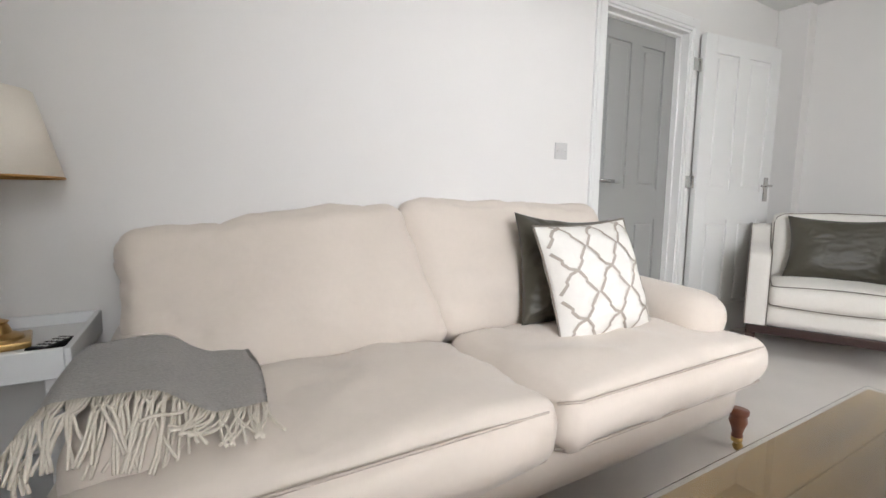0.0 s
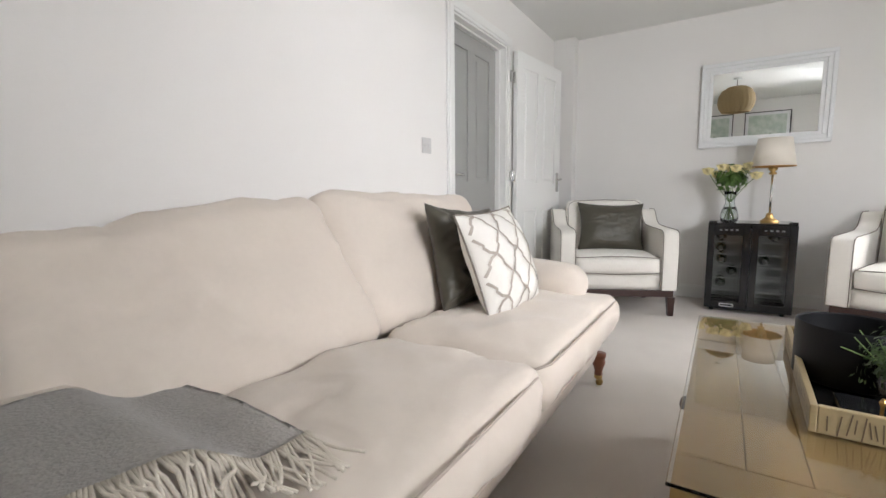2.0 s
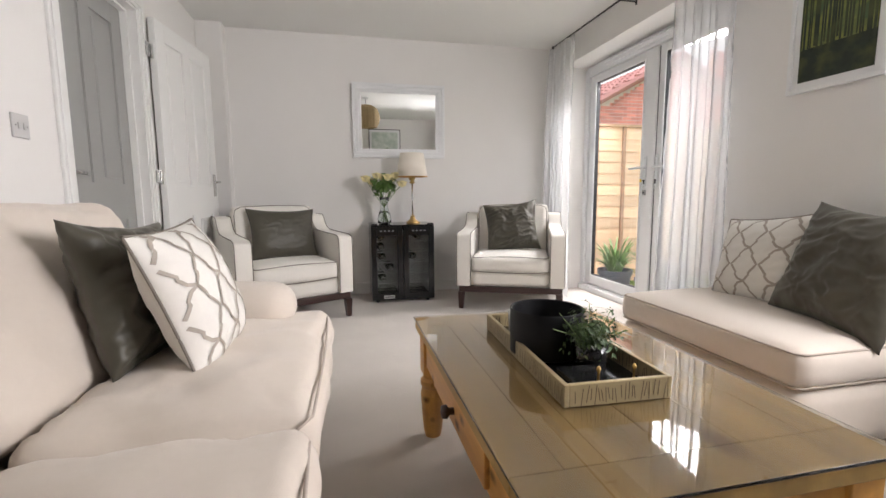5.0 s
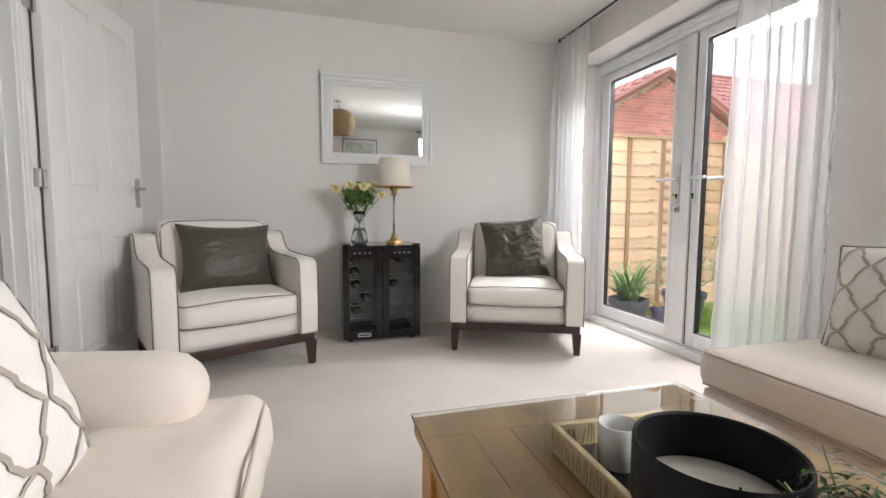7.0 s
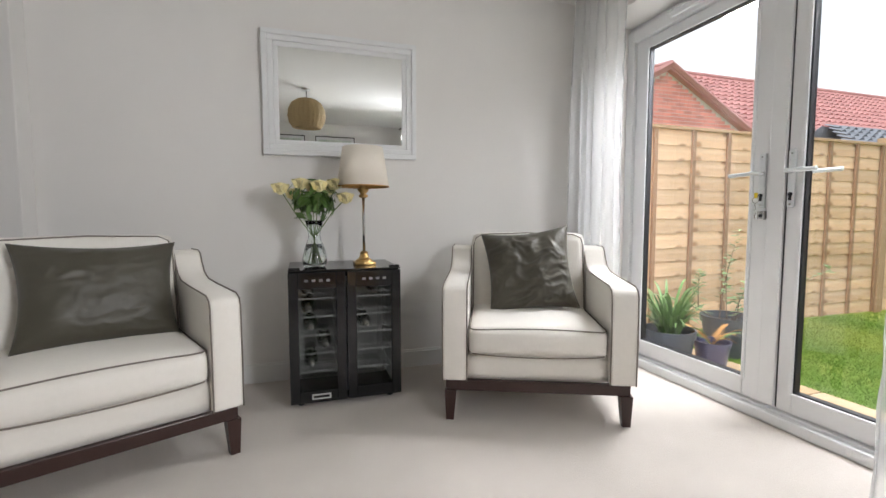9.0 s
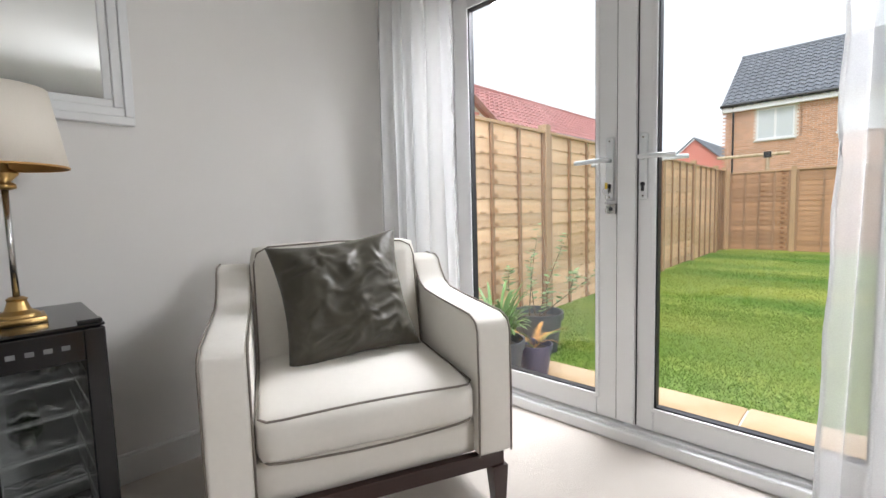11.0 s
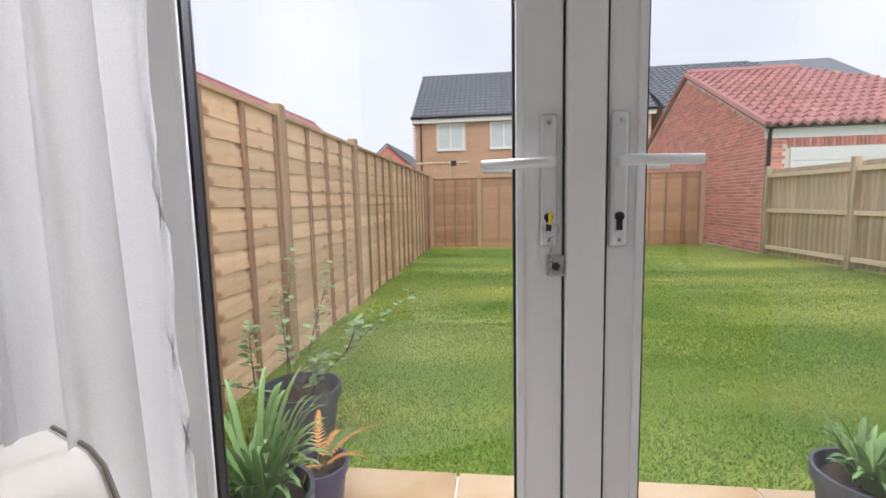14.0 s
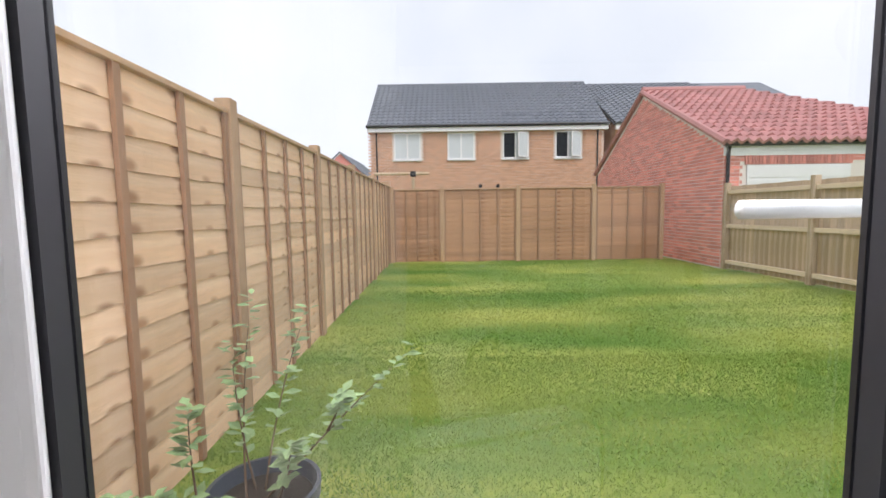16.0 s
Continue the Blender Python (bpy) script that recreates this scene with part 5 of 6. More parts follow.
for k in range(9):
    a = k * 2.4
    r = 0.035 + 0.13 * math.sqrt(k / 9)
    head = Vector((0.9 * r * math.cos(a), 1.15 * r * math.sin(a), 0.405 + rnd.uniform(-0.04, 0.035) - 0.2 * r))
    part("stem", tube(bmesh.new(), [(-0.025 * math.cos(a), -0.025 * math.sin(a), 0.02), (0.004 * math.cos(a), 0.004 * math.sin(a), 0.15), (head.x * 0.6, head.y * 0.6, 0.28), head], 0.0026, 6), STEM, vase, smooth=True)
    bm = bmesh.new()
    for ring in range(4):
        cnt = (3, 4, 5, 6)[ring]
        for j in range(cnt):
            an = 2 * math.pi * j / cnt + ring * 0.7
            w = 0.018 + 0.0075 * ring
            vs = []
            for (du, dz, dr) in ((-0.7, -0.016, 0.2), (0.7, -0.016, 0.2), (1.0, 0.008, 0.75), (0.35, 0.021 - 0.002 * ring, 0.9 + 0.1 * ring), (-0.35, 0.021 - 0.002 * ring, 0.9 + 0.1 * ring), (-1.0, 0.008, 0.75)):
                rr = (0.007 + 0.0092 * ring) * dr
                vs.append(bm.verts.new(head + Vector((rr * math.cos(an) - du * w * math.sin(an), rr * math.sin(an) + du * w * math.cos(an), dz * 1.35 + 0.008))))
            bm.faces.new(vs)
    core = bmesh.ops.create_uvsphere(bm, u_segments=10, v_segments=7, radius=0.026)["verts"]
    bmesh.ops.transform(bm, verts=core, matrix=Matrix.Translation(head + Vector((0, 0, 0.006))) @ Matrix.Diagonal((1, 1, 1.15, 1)))
    part("rose", bm, ROSE, vase, "half-open pale yellow rose", True)
bm = bmesh.new()
leaf_cluster(bm, (0, 0, 0.335), 0.130, 210, 0.036, 31, 0.50, 0.4)
tagged(part("foliage", bm, ROSE_LEAF, vase, "dark green rose leaves"), kind="stuff")

# ---- mirror on the east wall ----
mirror = thing("wall_mirror", "rectangular mirror in a stepped white frame on the wall", "mirror", pose(WX1 - 0.004, 0.620, 1.612, 0, -1.0, 0))
MW, MH = 0.428, 0.334
for out, inn, d0, d1 in ((0.0, 0.028, -0.034, 0.0), (0.028, 0.058, -0.026, 0.0), (0.058, 0.084, -0.018, 0.0)):
    bm = boxes((d0, d1, -MW + out, MW - out, MH - inn, MH - out), (d0, d1, -MW + out, MW - out, -MH + out, -MH + inn), (d0, d1, -MW + out, -MW + inn, -MH + inn, MH - inn), (d0, d1, MW - inn, MW - out, -MH + inn, MH - inn), bevel=0.004)
    part("frame_step", bm, WHITE_PAINT, mirror, "white moulded frame")
part("mirror_glass", boxes((-0.012, -0.002, -MW + 0.08, MW - 0.08, -MH + 0.08, MH - 0.08)), MIRROR, mirror, "silvered glass")


# ---- pictures ----
def picture(label, m, w, h, border, mount, draw, fmat):
    """A framed picture; its face looks along -y."""
    p = thing("picture", label, "picture", m)
    bm = boxes((-w / 2, w / 2, -0.022, 0, h / 2 - border, h / 2), (-w / 2, w / 2, -0.022, 0, -h / 2, -h / 2 + border), (-w / 2, -w / 2 + border, -0.022, 0, -h / 2 + border, h / 2 - border), (w / 2 - border, w / 2, -0.022, 0, -h / 2 + border, h / 2 - border), bevel=0.002)
    part("frame", bm, fmat, p)
    part("mount", boxes((-w / 2 + border, w / 2 - border, -0.010, -0.002, -h / 2 + border, h / 2 - border)), WHITE_PAINT, p, "white card mount")
    draw(p, w - 2 * mount, h - 2 * mount)
    return p


INK = material("dark_forest_paint", (0.02, 0.03, 0.018), rough=0.6, vary=0.4, stain=0.4, scale=30, stain_scale=12, bump=0.2, second=(0.05, 0.06, 0.02))
GLADE = material("yellow_green_paint", (0.22, 0.24, 0.05), rough=0.6, vary=0.4, stain=0.4, scale=40, stain_scale=14, bump=0.2, second=(0.06, 0.10, 0.04))
MIST = material("pale_green_paint", (0.50, 0.58, 0.50), rough=0.6, vary=0.1, stain=0.2, scale=20, stain_scale=8, bump=0.05, second=(0.62, 0.66, 0.60))
HILL = material("soft_green_paint", (0.22, 0.32, 0.20), rough=0.6, vary=0.2, stain=0.2, bump=0.05)


def forest(p, w, h):
    part("painted_ground", boxes((-w / 2, w / 2, -0.0125, -0.0101, -h / 2, h / 2)), INK, p, "dark forest floor")
    part("painted_glade", boxes((-w / 2, w / 2, -0.0145, -0.0126, -h * 0.16, h / 2)), GLADE, p, "lit glade")
    rnd = random.Random(4)
    for k in range(22):
        x = -w / 2 + w * (k + rnd.uniform(0.2, 0.8)) / 22
        part("painted_trunk", boxes((x - rnd.uniform(0.002, 0.006), x + rnd.uniform(0.002, 0.006), -0.0158, -0.0146, -h * rnd.uniform(0.12, 0.28), h / 2)), INK, p, "dark tree trunk")


def landscape(p, w, h):
    part("painted_sky", boxes((-w / 2, w / 2, -0.0125, -0.0101, -h / 2, h / 2)), MIST, p, "pale misty wash")
    bm = bmesh.new()
    prism(bm, [(-0.5 * w, -h / 2), (0.5 * w, -h / 2), (0.4 * w, -0.30 * h), (0.1 * w, -0.12 * h), (-0.15 * w, -0.25 * h), (-0.5 * w, -0.32 * h)], -0.0015, 0.0, pose(0, -0.0127, 0, 0, 0, 90))
    part("painted_hill", bm, HILL, p, "soft green hill")


picture("dark forest painting in a white frame on the wall", pose(1.385, WY0, 1.63, 0, 0, 180), 0.395, 0.51, 0.018, 0.046, forest, WHITE_PAINT)
picture("pale landscape print in a thin black frame", pose(WX0, 0.27, 1.83, 0, 0, 90), 0.66, 0.62, 0.014, 0.06, landscape, BLACK_FRAME)
picture("pale landscape print in a thin black frame", pose(WX0, 1.10, 1.83, 0, 0, 90), 0.66, 0.62, 0.014, 0.06, landscape, BLACK_FRAME)

# ---- woven pendant over the room ----
pendant = thing("pendant_lamp", "round woven rattan pendant lampshade hanging from the ceiling", "pendant lamp", pose(1.05, 0.77, 1.90))
bm = bmesh.new()
prof = [(0.16, 0.0), (0.20, 0.06), (0.215, 0.13), (0.205, 0.21), (0.165, 0.285), (0.10, 0.325), (0.03, 0.335)]
for k in range(36):
    a = 2 * math.pi * k / 36
    tube(bm, [(r * math.cos(a), r * math.sin(a), z) for r, z in prof], 0.004, 4)
for j in range(34):
    z = 0.335 * j / 33
    r = np.interp(z, [q[1] for q in prof], [q[0] for q in prof])
    tube(bm, [((r + (0.003 if i % 2 else -0.003)) * math.cos(2 * math.pi * i / 48), (r + (0.003 if i % 2 else -0.003)) * math.sin(2 * math.pi * i / 48), z) for i in range(48)], 0.0055, 4, True)
part("shade", bm, RATTAN, pendant, "woven rattan")
part("cord", tube(bmesh.new(), [(0, 0, 0.33), (0, 0, CZ - 1.90)], 0.004, 8), BLACK_FRAME, pendant)
part("ceiling_rose", lathe(bmesh.new(), [(0.045, CZ - 1.925), (0.045, CZ - 1.905), (0.03, CZ - 1.9001)], seg=20), WHITE_PAINT, pendant)

# ---- outdoor materials ----
LAWN = material("lawn_thatch", (0.115, 0.225, 0.024), rough=0.95, vary=0.3, stain=0.22, scale=60, stain_scale=0.8, bump=0.3, stretch=(0.35, 1.2, 1), second=(0.33, 0.36, 0.07))
GRASS = material("grass_blades", (0.135, 0.27, 0.028), rough=0.8, vary=0.10, stain=0.34, scale=8, stain_scale=0.55, bump=0.0, per_island=0.07, stretch=(0.35, 1.2, 1), second=(0.34, 0.38, 0.075))
SLAB = material("buff_paving_slab", (0.50, 0.34, 0.19), rough=0.85, vary=0.12, stain=0.15, scale=60, stain_scale=2.5, bump=0.3, per_object=0.08, second=(0.56, 0.42, 0.27))
FENCE = material("new_softwood_boards", (0.80, 0.575, 0.38), rough=0.75, vary=0.18, stain=0.2, scale=14, stain_scale=2.2, stretch=(0.35, 0.35, 6), bump=0.4, per_object=0.16, second=(0.68, 0.455, 0.28))
END_FENCE = material("brown_stained_boards", (0.50, 0.29, 0.165), rough=0.75, vary=0.18, stain=0.2, scale=14, stain_scale=2.2, stretch=(0.35, 0.35, 6), bump=0.4, per_object=0.14, second=(0.40, 0.22, 0.12))
knots(FENCE, 4.0, 0.55, (1, 1, 1.6))
knots(END_FENCE, 4.0, 0.55, (1, 1, 1.6))
RAIL = material("pale_fence_rail", (0.80, 0.66, 0.46), rough=0.8, vary=0.15, stain=0.2, scale=18, stretch=(0.5, 5, 5), bump=0.3, per_object=0.08)
BATTEN = material("brown_fence_batten", (0.34, 0.20, 0.12), rough=0.75, vary=0.15, stain=0.15, scale=20, stretch=(4, 4, 0.5), bump=0.3, per_object=0.12)
POST = material("sawn_fence_post", (0.50, 0.33, 0.20), rough=0.8, vary=0.15, stain=0.15, scale=20, stretch=(4, 4, 0.5), bump=0.3, per_object=0.1)
GREYWOOD = material("weathered_fence_board", (0.66, 0.52, 0.37), rough=0.8, vary=0.15, stain=0.2, scale=18, stretch=(5, 5, 0.4), bump=0.3, per_object=0.14, second=(0.42, 0.31, 0.18))
RED_BRICK = material("red_facing_brick", (0.72, 0.285, 0.235), rough=0.9, vary=0.2, stain=0.12, scale=60, bump=0.4, per_object=0.2, per_island=0.22)
BUFF_BRICK = material("buff_facing_brick", (0.60, 0.34, 0.215), rough=0.9, vary=0.15, stain=0.1, scale=40, bump=0.3, per_island=0.14)
MORTAR = material("pale_mortar", (0.74, 0.68, 0.62), rough=0.95, vary=0.1, bump=0.3)
RED_TILE = material("red_roof_tile", (0.52, 0.25, 0.235), rough=0.8, vary=0.12, stain=0.12, scale=20, bump=0.2, per_island=0.14)
GREY_TILE = material("slate_grey_roof_tile", (0.20, 0.215, 0.245), rough=0.7, vary=0.12, stain=0.1, scale=20, bump=0.2, per_island=0.12)
DARK_PANE = material("dark_house_window", (0.02, 0.024, 0.03), rough=0.3, vary=0.05, bump=0.0, spec=0.08)
PALE_PANE = material("pale_house_window", (0.62, 0.66, 0.68), rough=0.12, vary=0.05, stain=0.06, bump=0.0)
GUTTER = material("black_plastic_gutter", (0.02, 0.02, 0.022), rough=0.4, vary=0.05, bump=0.02)
POT_GREY = material("slate_blue_pot", (0.065, 0.075, 0.095), rough=0.5, vary=0.1, stain=0.12, scale=30, bump=0.1)
POT_BLUE = material("violet_blue_pot", (0.085, 0.085, 0.17), rough=0.35, vary=0.08, stain=0.1, scale=30, bump=0.05)
SOIL = material("potting_soil", (0.05, 0.035, 0.022), rough=0.95, vary=0.3, scale=120, bump=0.8)
STRAP = material("strap_leaf_green", (0.16, 0.28, 0.085), rough=0.45, vary=0.1, stain=0.1, scale=20, bump=0.05, per_object=0.2)
SHRUB = material("grey_green_leaf", (0.26, 0.38, 0.17), rough=0.5, vary=0.15, stain=0.1, scale=30, bump=0.1, per_island=0.25)
TWIG = material("brown_twig", (0.16, 0.10, 0.06), rough=0.8, vary=0.15, bump=0.2)
FERN = material("rusty_fern", (0.50, 0.25, 0.07), rough=0.6, vary=0.15, bump=0.05, per_island=0.25)

GND = -0.15
structure("ground", boxes((-150, 150, -300, SOUT - 0.002, GND - 0.4, GND), (WX1 + 0.302, 150, SOUT - 0.002, 200, GND - 0.4, GND), (-150, WX0 - 0.302, SOUT - 0.002, 200, GND - 0.4, GND)), LAWN, "mown garden lawn with paler patches", "lawn")
structure("wall_outer_north", boxes((WX0 - 0.3, WX1 + 0.3, 3.5, 3.6, -0.15, CZ + 0.15)), WALL, "plain outer wall", "wall")

# ---- lawn blades ----
rng = np.random.default_rng(3)


def lawn_blades(count, y0, y1, height, width):
    x = rng.uniform(-2.5, 4.62, count)
    y = y1 + (y0 - y1) * rng.uniform(0, 1, count)
    a = rng.uniform(0, 2 * np.pi, count)
    h = height * rng.uniform(0.6, 1.25, count)
    lx, ly = rng.normal(0, 0.8, count) * h, rng.normal(0, 0.8, count) * h
    v = np.empty((count, 3, 3))
    v[:, 0] = np.stack([x - width * np.cos(a), y - width * np.sin(a), np.full(count, GND)], 1)
    v[:, 1] = np.stack([x + width * np.cos(a), y + width * np.sin(a), np.full(count, GND)], 1)
    v[:, 2] = np.stack([x + lx, y + ly, GND + h], 1)
    return v.reshape(-1, 3)


verts = np.concatenate([lawn_blades(170000, -2.12, -4.6, 0.021, 0.0024), lawn_blades(80000, -4.6, -7.8, 0.018, 0.0036), lawn_blades(34000, -7.8, -11.8, 0.016, 0.005)])
me = bpy.data.meshes.new("grass")
me.from_pydata(verts.tolist(), [], np.arange(len(verts)).reshape(-1, 3).tolist())
me.materials.append(GRASS)
tagged(new("grass", me), "short mown green grass with yellowish patches", "grass", kind="stuff")


# ---- fences ----
def share_box(name, sx, sy, sz, bevel=0.0):
    bm = boxes((-sx / 2, sx / 2, -sy / 2, sy / 2, -sz / 2, sz / 2), bevel=bevel)
    me = bpy.data.meshes.new(name)
    bm.to_mesh(me)
    bm.free()
    return me


def wavy_board(length, width, thick, seed):
    """A feather-edged board whose lower edge wanders."""
    bm = bmesh.new()
    cols = []
    for i in range(7):
        x = length * (i / 6 - 0.5)
        low = -width / 2 + 0.016 * noise.noise((x * 2.3, seed * 3.1, 0.5))
        cols.append([bm.verts.new((x, yy, zz)) for yy, zz in ((thick / 2, low), (thick / 2, width / 2), (-thick / 2, width / 2), (-thick / 2, low))])
    for p, q in zip(cols, cols[1:]):
        for k in range(4):
            bm.faces.new((p[k], p[(k + 1) % 4], q[(k + 1) % 4], q[k]))
    bm.faces.new(cols[0][::-1])
    bm.faces.new(cols[-1])
    bmesh.ops.recalc_face_normals(bm, faces=bm.faces)
    me = bpy.data.meshes.new("board")
    bm.to_mesh(me)
    bm.free()
    return me


def lap_fence(label, a, b, cuts, top, seed, n=14, wood=None, fine_bay=None):
    """Lap panels between posts along the line from a to b; the garden lies on the line's left side."""
    a, b = Vector(a), Vector(b)
    d = (b - a).normalized()
    ang = math.degrees(math.atan2(d.y, d.x))
    f = thing("fence", label, "fence", pose(a.x, a.y, GND, 0, 0, ang), "garden fences")
    rnd = random.Random(seed)
    post_me = share_box("post", 0.095, 0.095, top + 0.09, 0.006)
    post_me.materials.append(POST)
    H = top - 0.03
    for s in cuts:
        share("post", post_me, f, pose(s, 0, (top + 0.09) / 2, 0, 0, 0))
    for s0, s1 in zip(cuts, cuts[1:]):
        L = s1 - s0 - 0.10
        c = (s0 + s1) / 2
        rows = 24 if s0 == fine_bay else n
        boards = [wavy_board(L, H / rows + 0.024, 0.009, seed + s0 + 7.3 * v) for v in range(5)]
        for board in boards:
            board.materials.append(wood or FENCE)
        for k in range(rows):
            z = 0.03 + H * (k + 0.5) / rows
            share("board", boards[rnd.randrange(5)], f, pose(c, rnd.uniform(-0.002, 0.002), z, rnd.uniform(3.6, 5.6) * rows / 14, rnd.uniform(-0.45, 0.45), 0))
        bat = share_box("batten", 0.042, 0.022, H + 0.02, 0.003)
        bat.materials.append(BATTEN)
        for k in range(5):
            s = s0 + 0.07 + (L - 0.04) * k / 4
            share("batten", bat, f, pose(s, 0.021, 0.03 + H / 2, 0, rnd.uniform(-0.3, 0.3), 0))
        cap = share_box("capping", L, 0.055, 0.028, 0.004)
        cap.materials.append(POST)
        share("capping", cap, f, pose(c, 0.01, top + 0.012))
    return f


# east boundary, from the house to the far corner
a, b = (4.56, 0.30), (4.735, -11.78)
lap_fence("tall new softwood lap fence along the garden side", b, a, [0, 0.85, 2.68, 4.54, 6.42, 8.28, 10.16, 12.02], 1.87, 1)
lap_fence("softwood lap fence across the end of the garden", (-2.035, -11.84), (4.72, -11.84), [0, 1.68, 3.56, 5.45, 6.70], 1.80, 2, 16, END_FENCE, 0)


def board_fence(label, pts, top):
    """Upright boards on three rails, seen from the rail side."""
    rnd = random.Random(6)
    a0 = Vector(pts[0])
    f = thing("fence", label, "fence", pose(a0.x, a0.y, GND), "garden fences")
    post_me = share_box("post", 0.10, 0.10, top + 0.05, 0.006)
    post_me.materials.append(GREYWOOD)
    for p, q in zip(pts, pts[1:] + [None]):
        p = Vector(p) - a0
        share("post", post_me, f, pose(p.x, p.y, (top + 0.05) / 2))
        if q is None:
            continue
        q = Vector(q) - a0
        d = q - p
        ang = math.degrees(math.atan2(d.y, d.x))
        n = round(d.length / 0.118)
        board = share_box("board", 0.122, 0.014, top - 0.04)
        board.materials.append(GREYWOOD)
        for k in range(n):
            c = p + d * (k + 0.5) / n
            share("board", board, f, pose(c.x, c.y, (top + 0.0) / 2, 0, 0, ang) @ pose(0, -0.06 + rnd.uniform(-0.003, 0.003), rnd.uniform(-0.004, 0.004), 0, 0, 3))
        rail = share_box("rail", d.length - 0.10, 0.06, 0.075, 0.006)
        rail.materials.append(RAIL)
        for z in (0.16, top * 0.52, top - 0.14):
            c = p + d / 2
            share("rail", rail, f, pose(c.x, c.y, z, 0, 0, ang) @ pose(0, -0.002, 0))
    return f


board_fence("weathered upright-board fence with three rails beside the lawn", [(-2.80, -2.2), (-2.74, -4.12), (-2.66, -6.04), (-2.58, -7.95), (-2.44, -9.94)], 1.72)


# ---- paving ----
paving = tagged(new("pavement"), "strip of buff paving slabs outside the french doors", "paving", kind="structure")
slab = share_box("slab", 0.594, 0.395, 0.05, 0.006)
slab.materials.append(SLAB)
for i in range(-6, 6):
    for j in range(2):
        x = 2.872 + 0.604 * i
        if x < 4.5:
            share("slab", slab, paving, pose(x, -1.515 - 0.402 * j, GND + 0.004 + random.Random(i * 7 + j).uniform(-0.002, 0.002), 0, 0, 0))
part("bedding", boxes((-0.9, 4.5, -2.10, SOUT - 0.003, GND + 0.001, GND + 0.02)), MORTAR, paving, "sandy joints")


# ---- buildings ----
def brick_field(name, mat, parent, m, us, vs, inside, depth=0.005, label="bricks", keep=lambda u, v: True):
    """Courses of bricks in half bond on a wall; u runs along it, v up, the face looks along -y of m."""
    vs_list, faces = [], []
    row = 0
    v = vs[0]
    while v < vs[1]:
        u = us[0] - (0.1125 if row % 2 else 0)
        while u < us[1]:
            for ua, ub in ((u, u + 0.215), (u, u + 0.1025), (u + 0.1125, u + 0.215), (u, u + 0.045), (u + 0.17, u + 0.215)):
                if not (keep(u, v) and inside(ua, v) and inside(ub, v + 0.065) and inside(ua, v + 0.065) and inside(ub, v)):
                    continue
                o = len(vs_list)
                for x, dy, dz in ((ua, 0, 0), (ub, 0, 0), (ub, 0, 0.065), (ua, 0, 0.065), (ua, -depth, 0), (ub, -depth, 0), (ub, -depth, 0.065), (ua, -depth, 0.065)):
                    vs_list.append((x, dy, v + dz))
                faces += [(o + 4, o + 5, o + 6, o + 7), (o, o + 1, o + 5, o + 4), (o + 3, o + 7, o + 6, o + 2), (o, o + 4, o + 7, o + 3), (o + 1, o + 2, o + 6, o + 5)]
                if ua == u:
                    break
            u += 0.225
        v += 0.075
        row += 1
    me = bpy.data.meshes.new(name)
    me.from_pydata(vs_list, [], faces)
    me.materials.append(mat)
    ob = new(name, me)
    ob.parent, ob.matrix_basis = parent, m
    return tagged(ob, label, kind="stuff")


def tile_slope(name, mat, parent, corner, along, up, w=0.30, gauge=0.32, clip=None):
    """Wavy interlocking tiles over a roof slope; corner is the eave's start."""
    corner, along, up = Vector(corner), Vector(along), Vector(up)
    normal = along.cross(up).normalized()
    if normal.z < 0:
        normal = -normal
    nx, ny = max(1, round(along.length / w)), max(1, round(up.length / gauge))
    vs, fs = [], []
    prof = ((0, 0.035), (0.22, 0.080), (0.45, 0.045), (0.7, 0.0), (1.0, 0.035))
    for j in range(ny):
        for i in range(nx):
            if clip and not clip((i + 0.5) / nx, (j + 0.5) / ny):
                continue
            shift = 0.0
            o = len(vs)
            for s, hgt in prof:
                base = corner + along * ((i + s + shift) / nx)
                lo, hi = base + up * (j / ny), base + up * ((j + 1.06) / ny)
                vs += [tuple(lo + normal * (hgt - 0.03)), tuple(lo + normal * (hgt + 0.035)), tuple(hi + normal * hgt * 0.7)]
            for k in range(4):
                p, q = o + 3 * k, o + 3 * (k + 1)
                fs += [(p, q, q + 1, p + 1), (p + 1, q + 1, q + 2, p + 2)]
    me = bpy.data.meshes.new(name)
    me.from_pydata(vs, [], fs)
    me.materials.append(mat)
    ob = new(name, me)
    ob.parent = parent
    return tagged(ob, "rows of wavy roof tiles", kind="stuff")


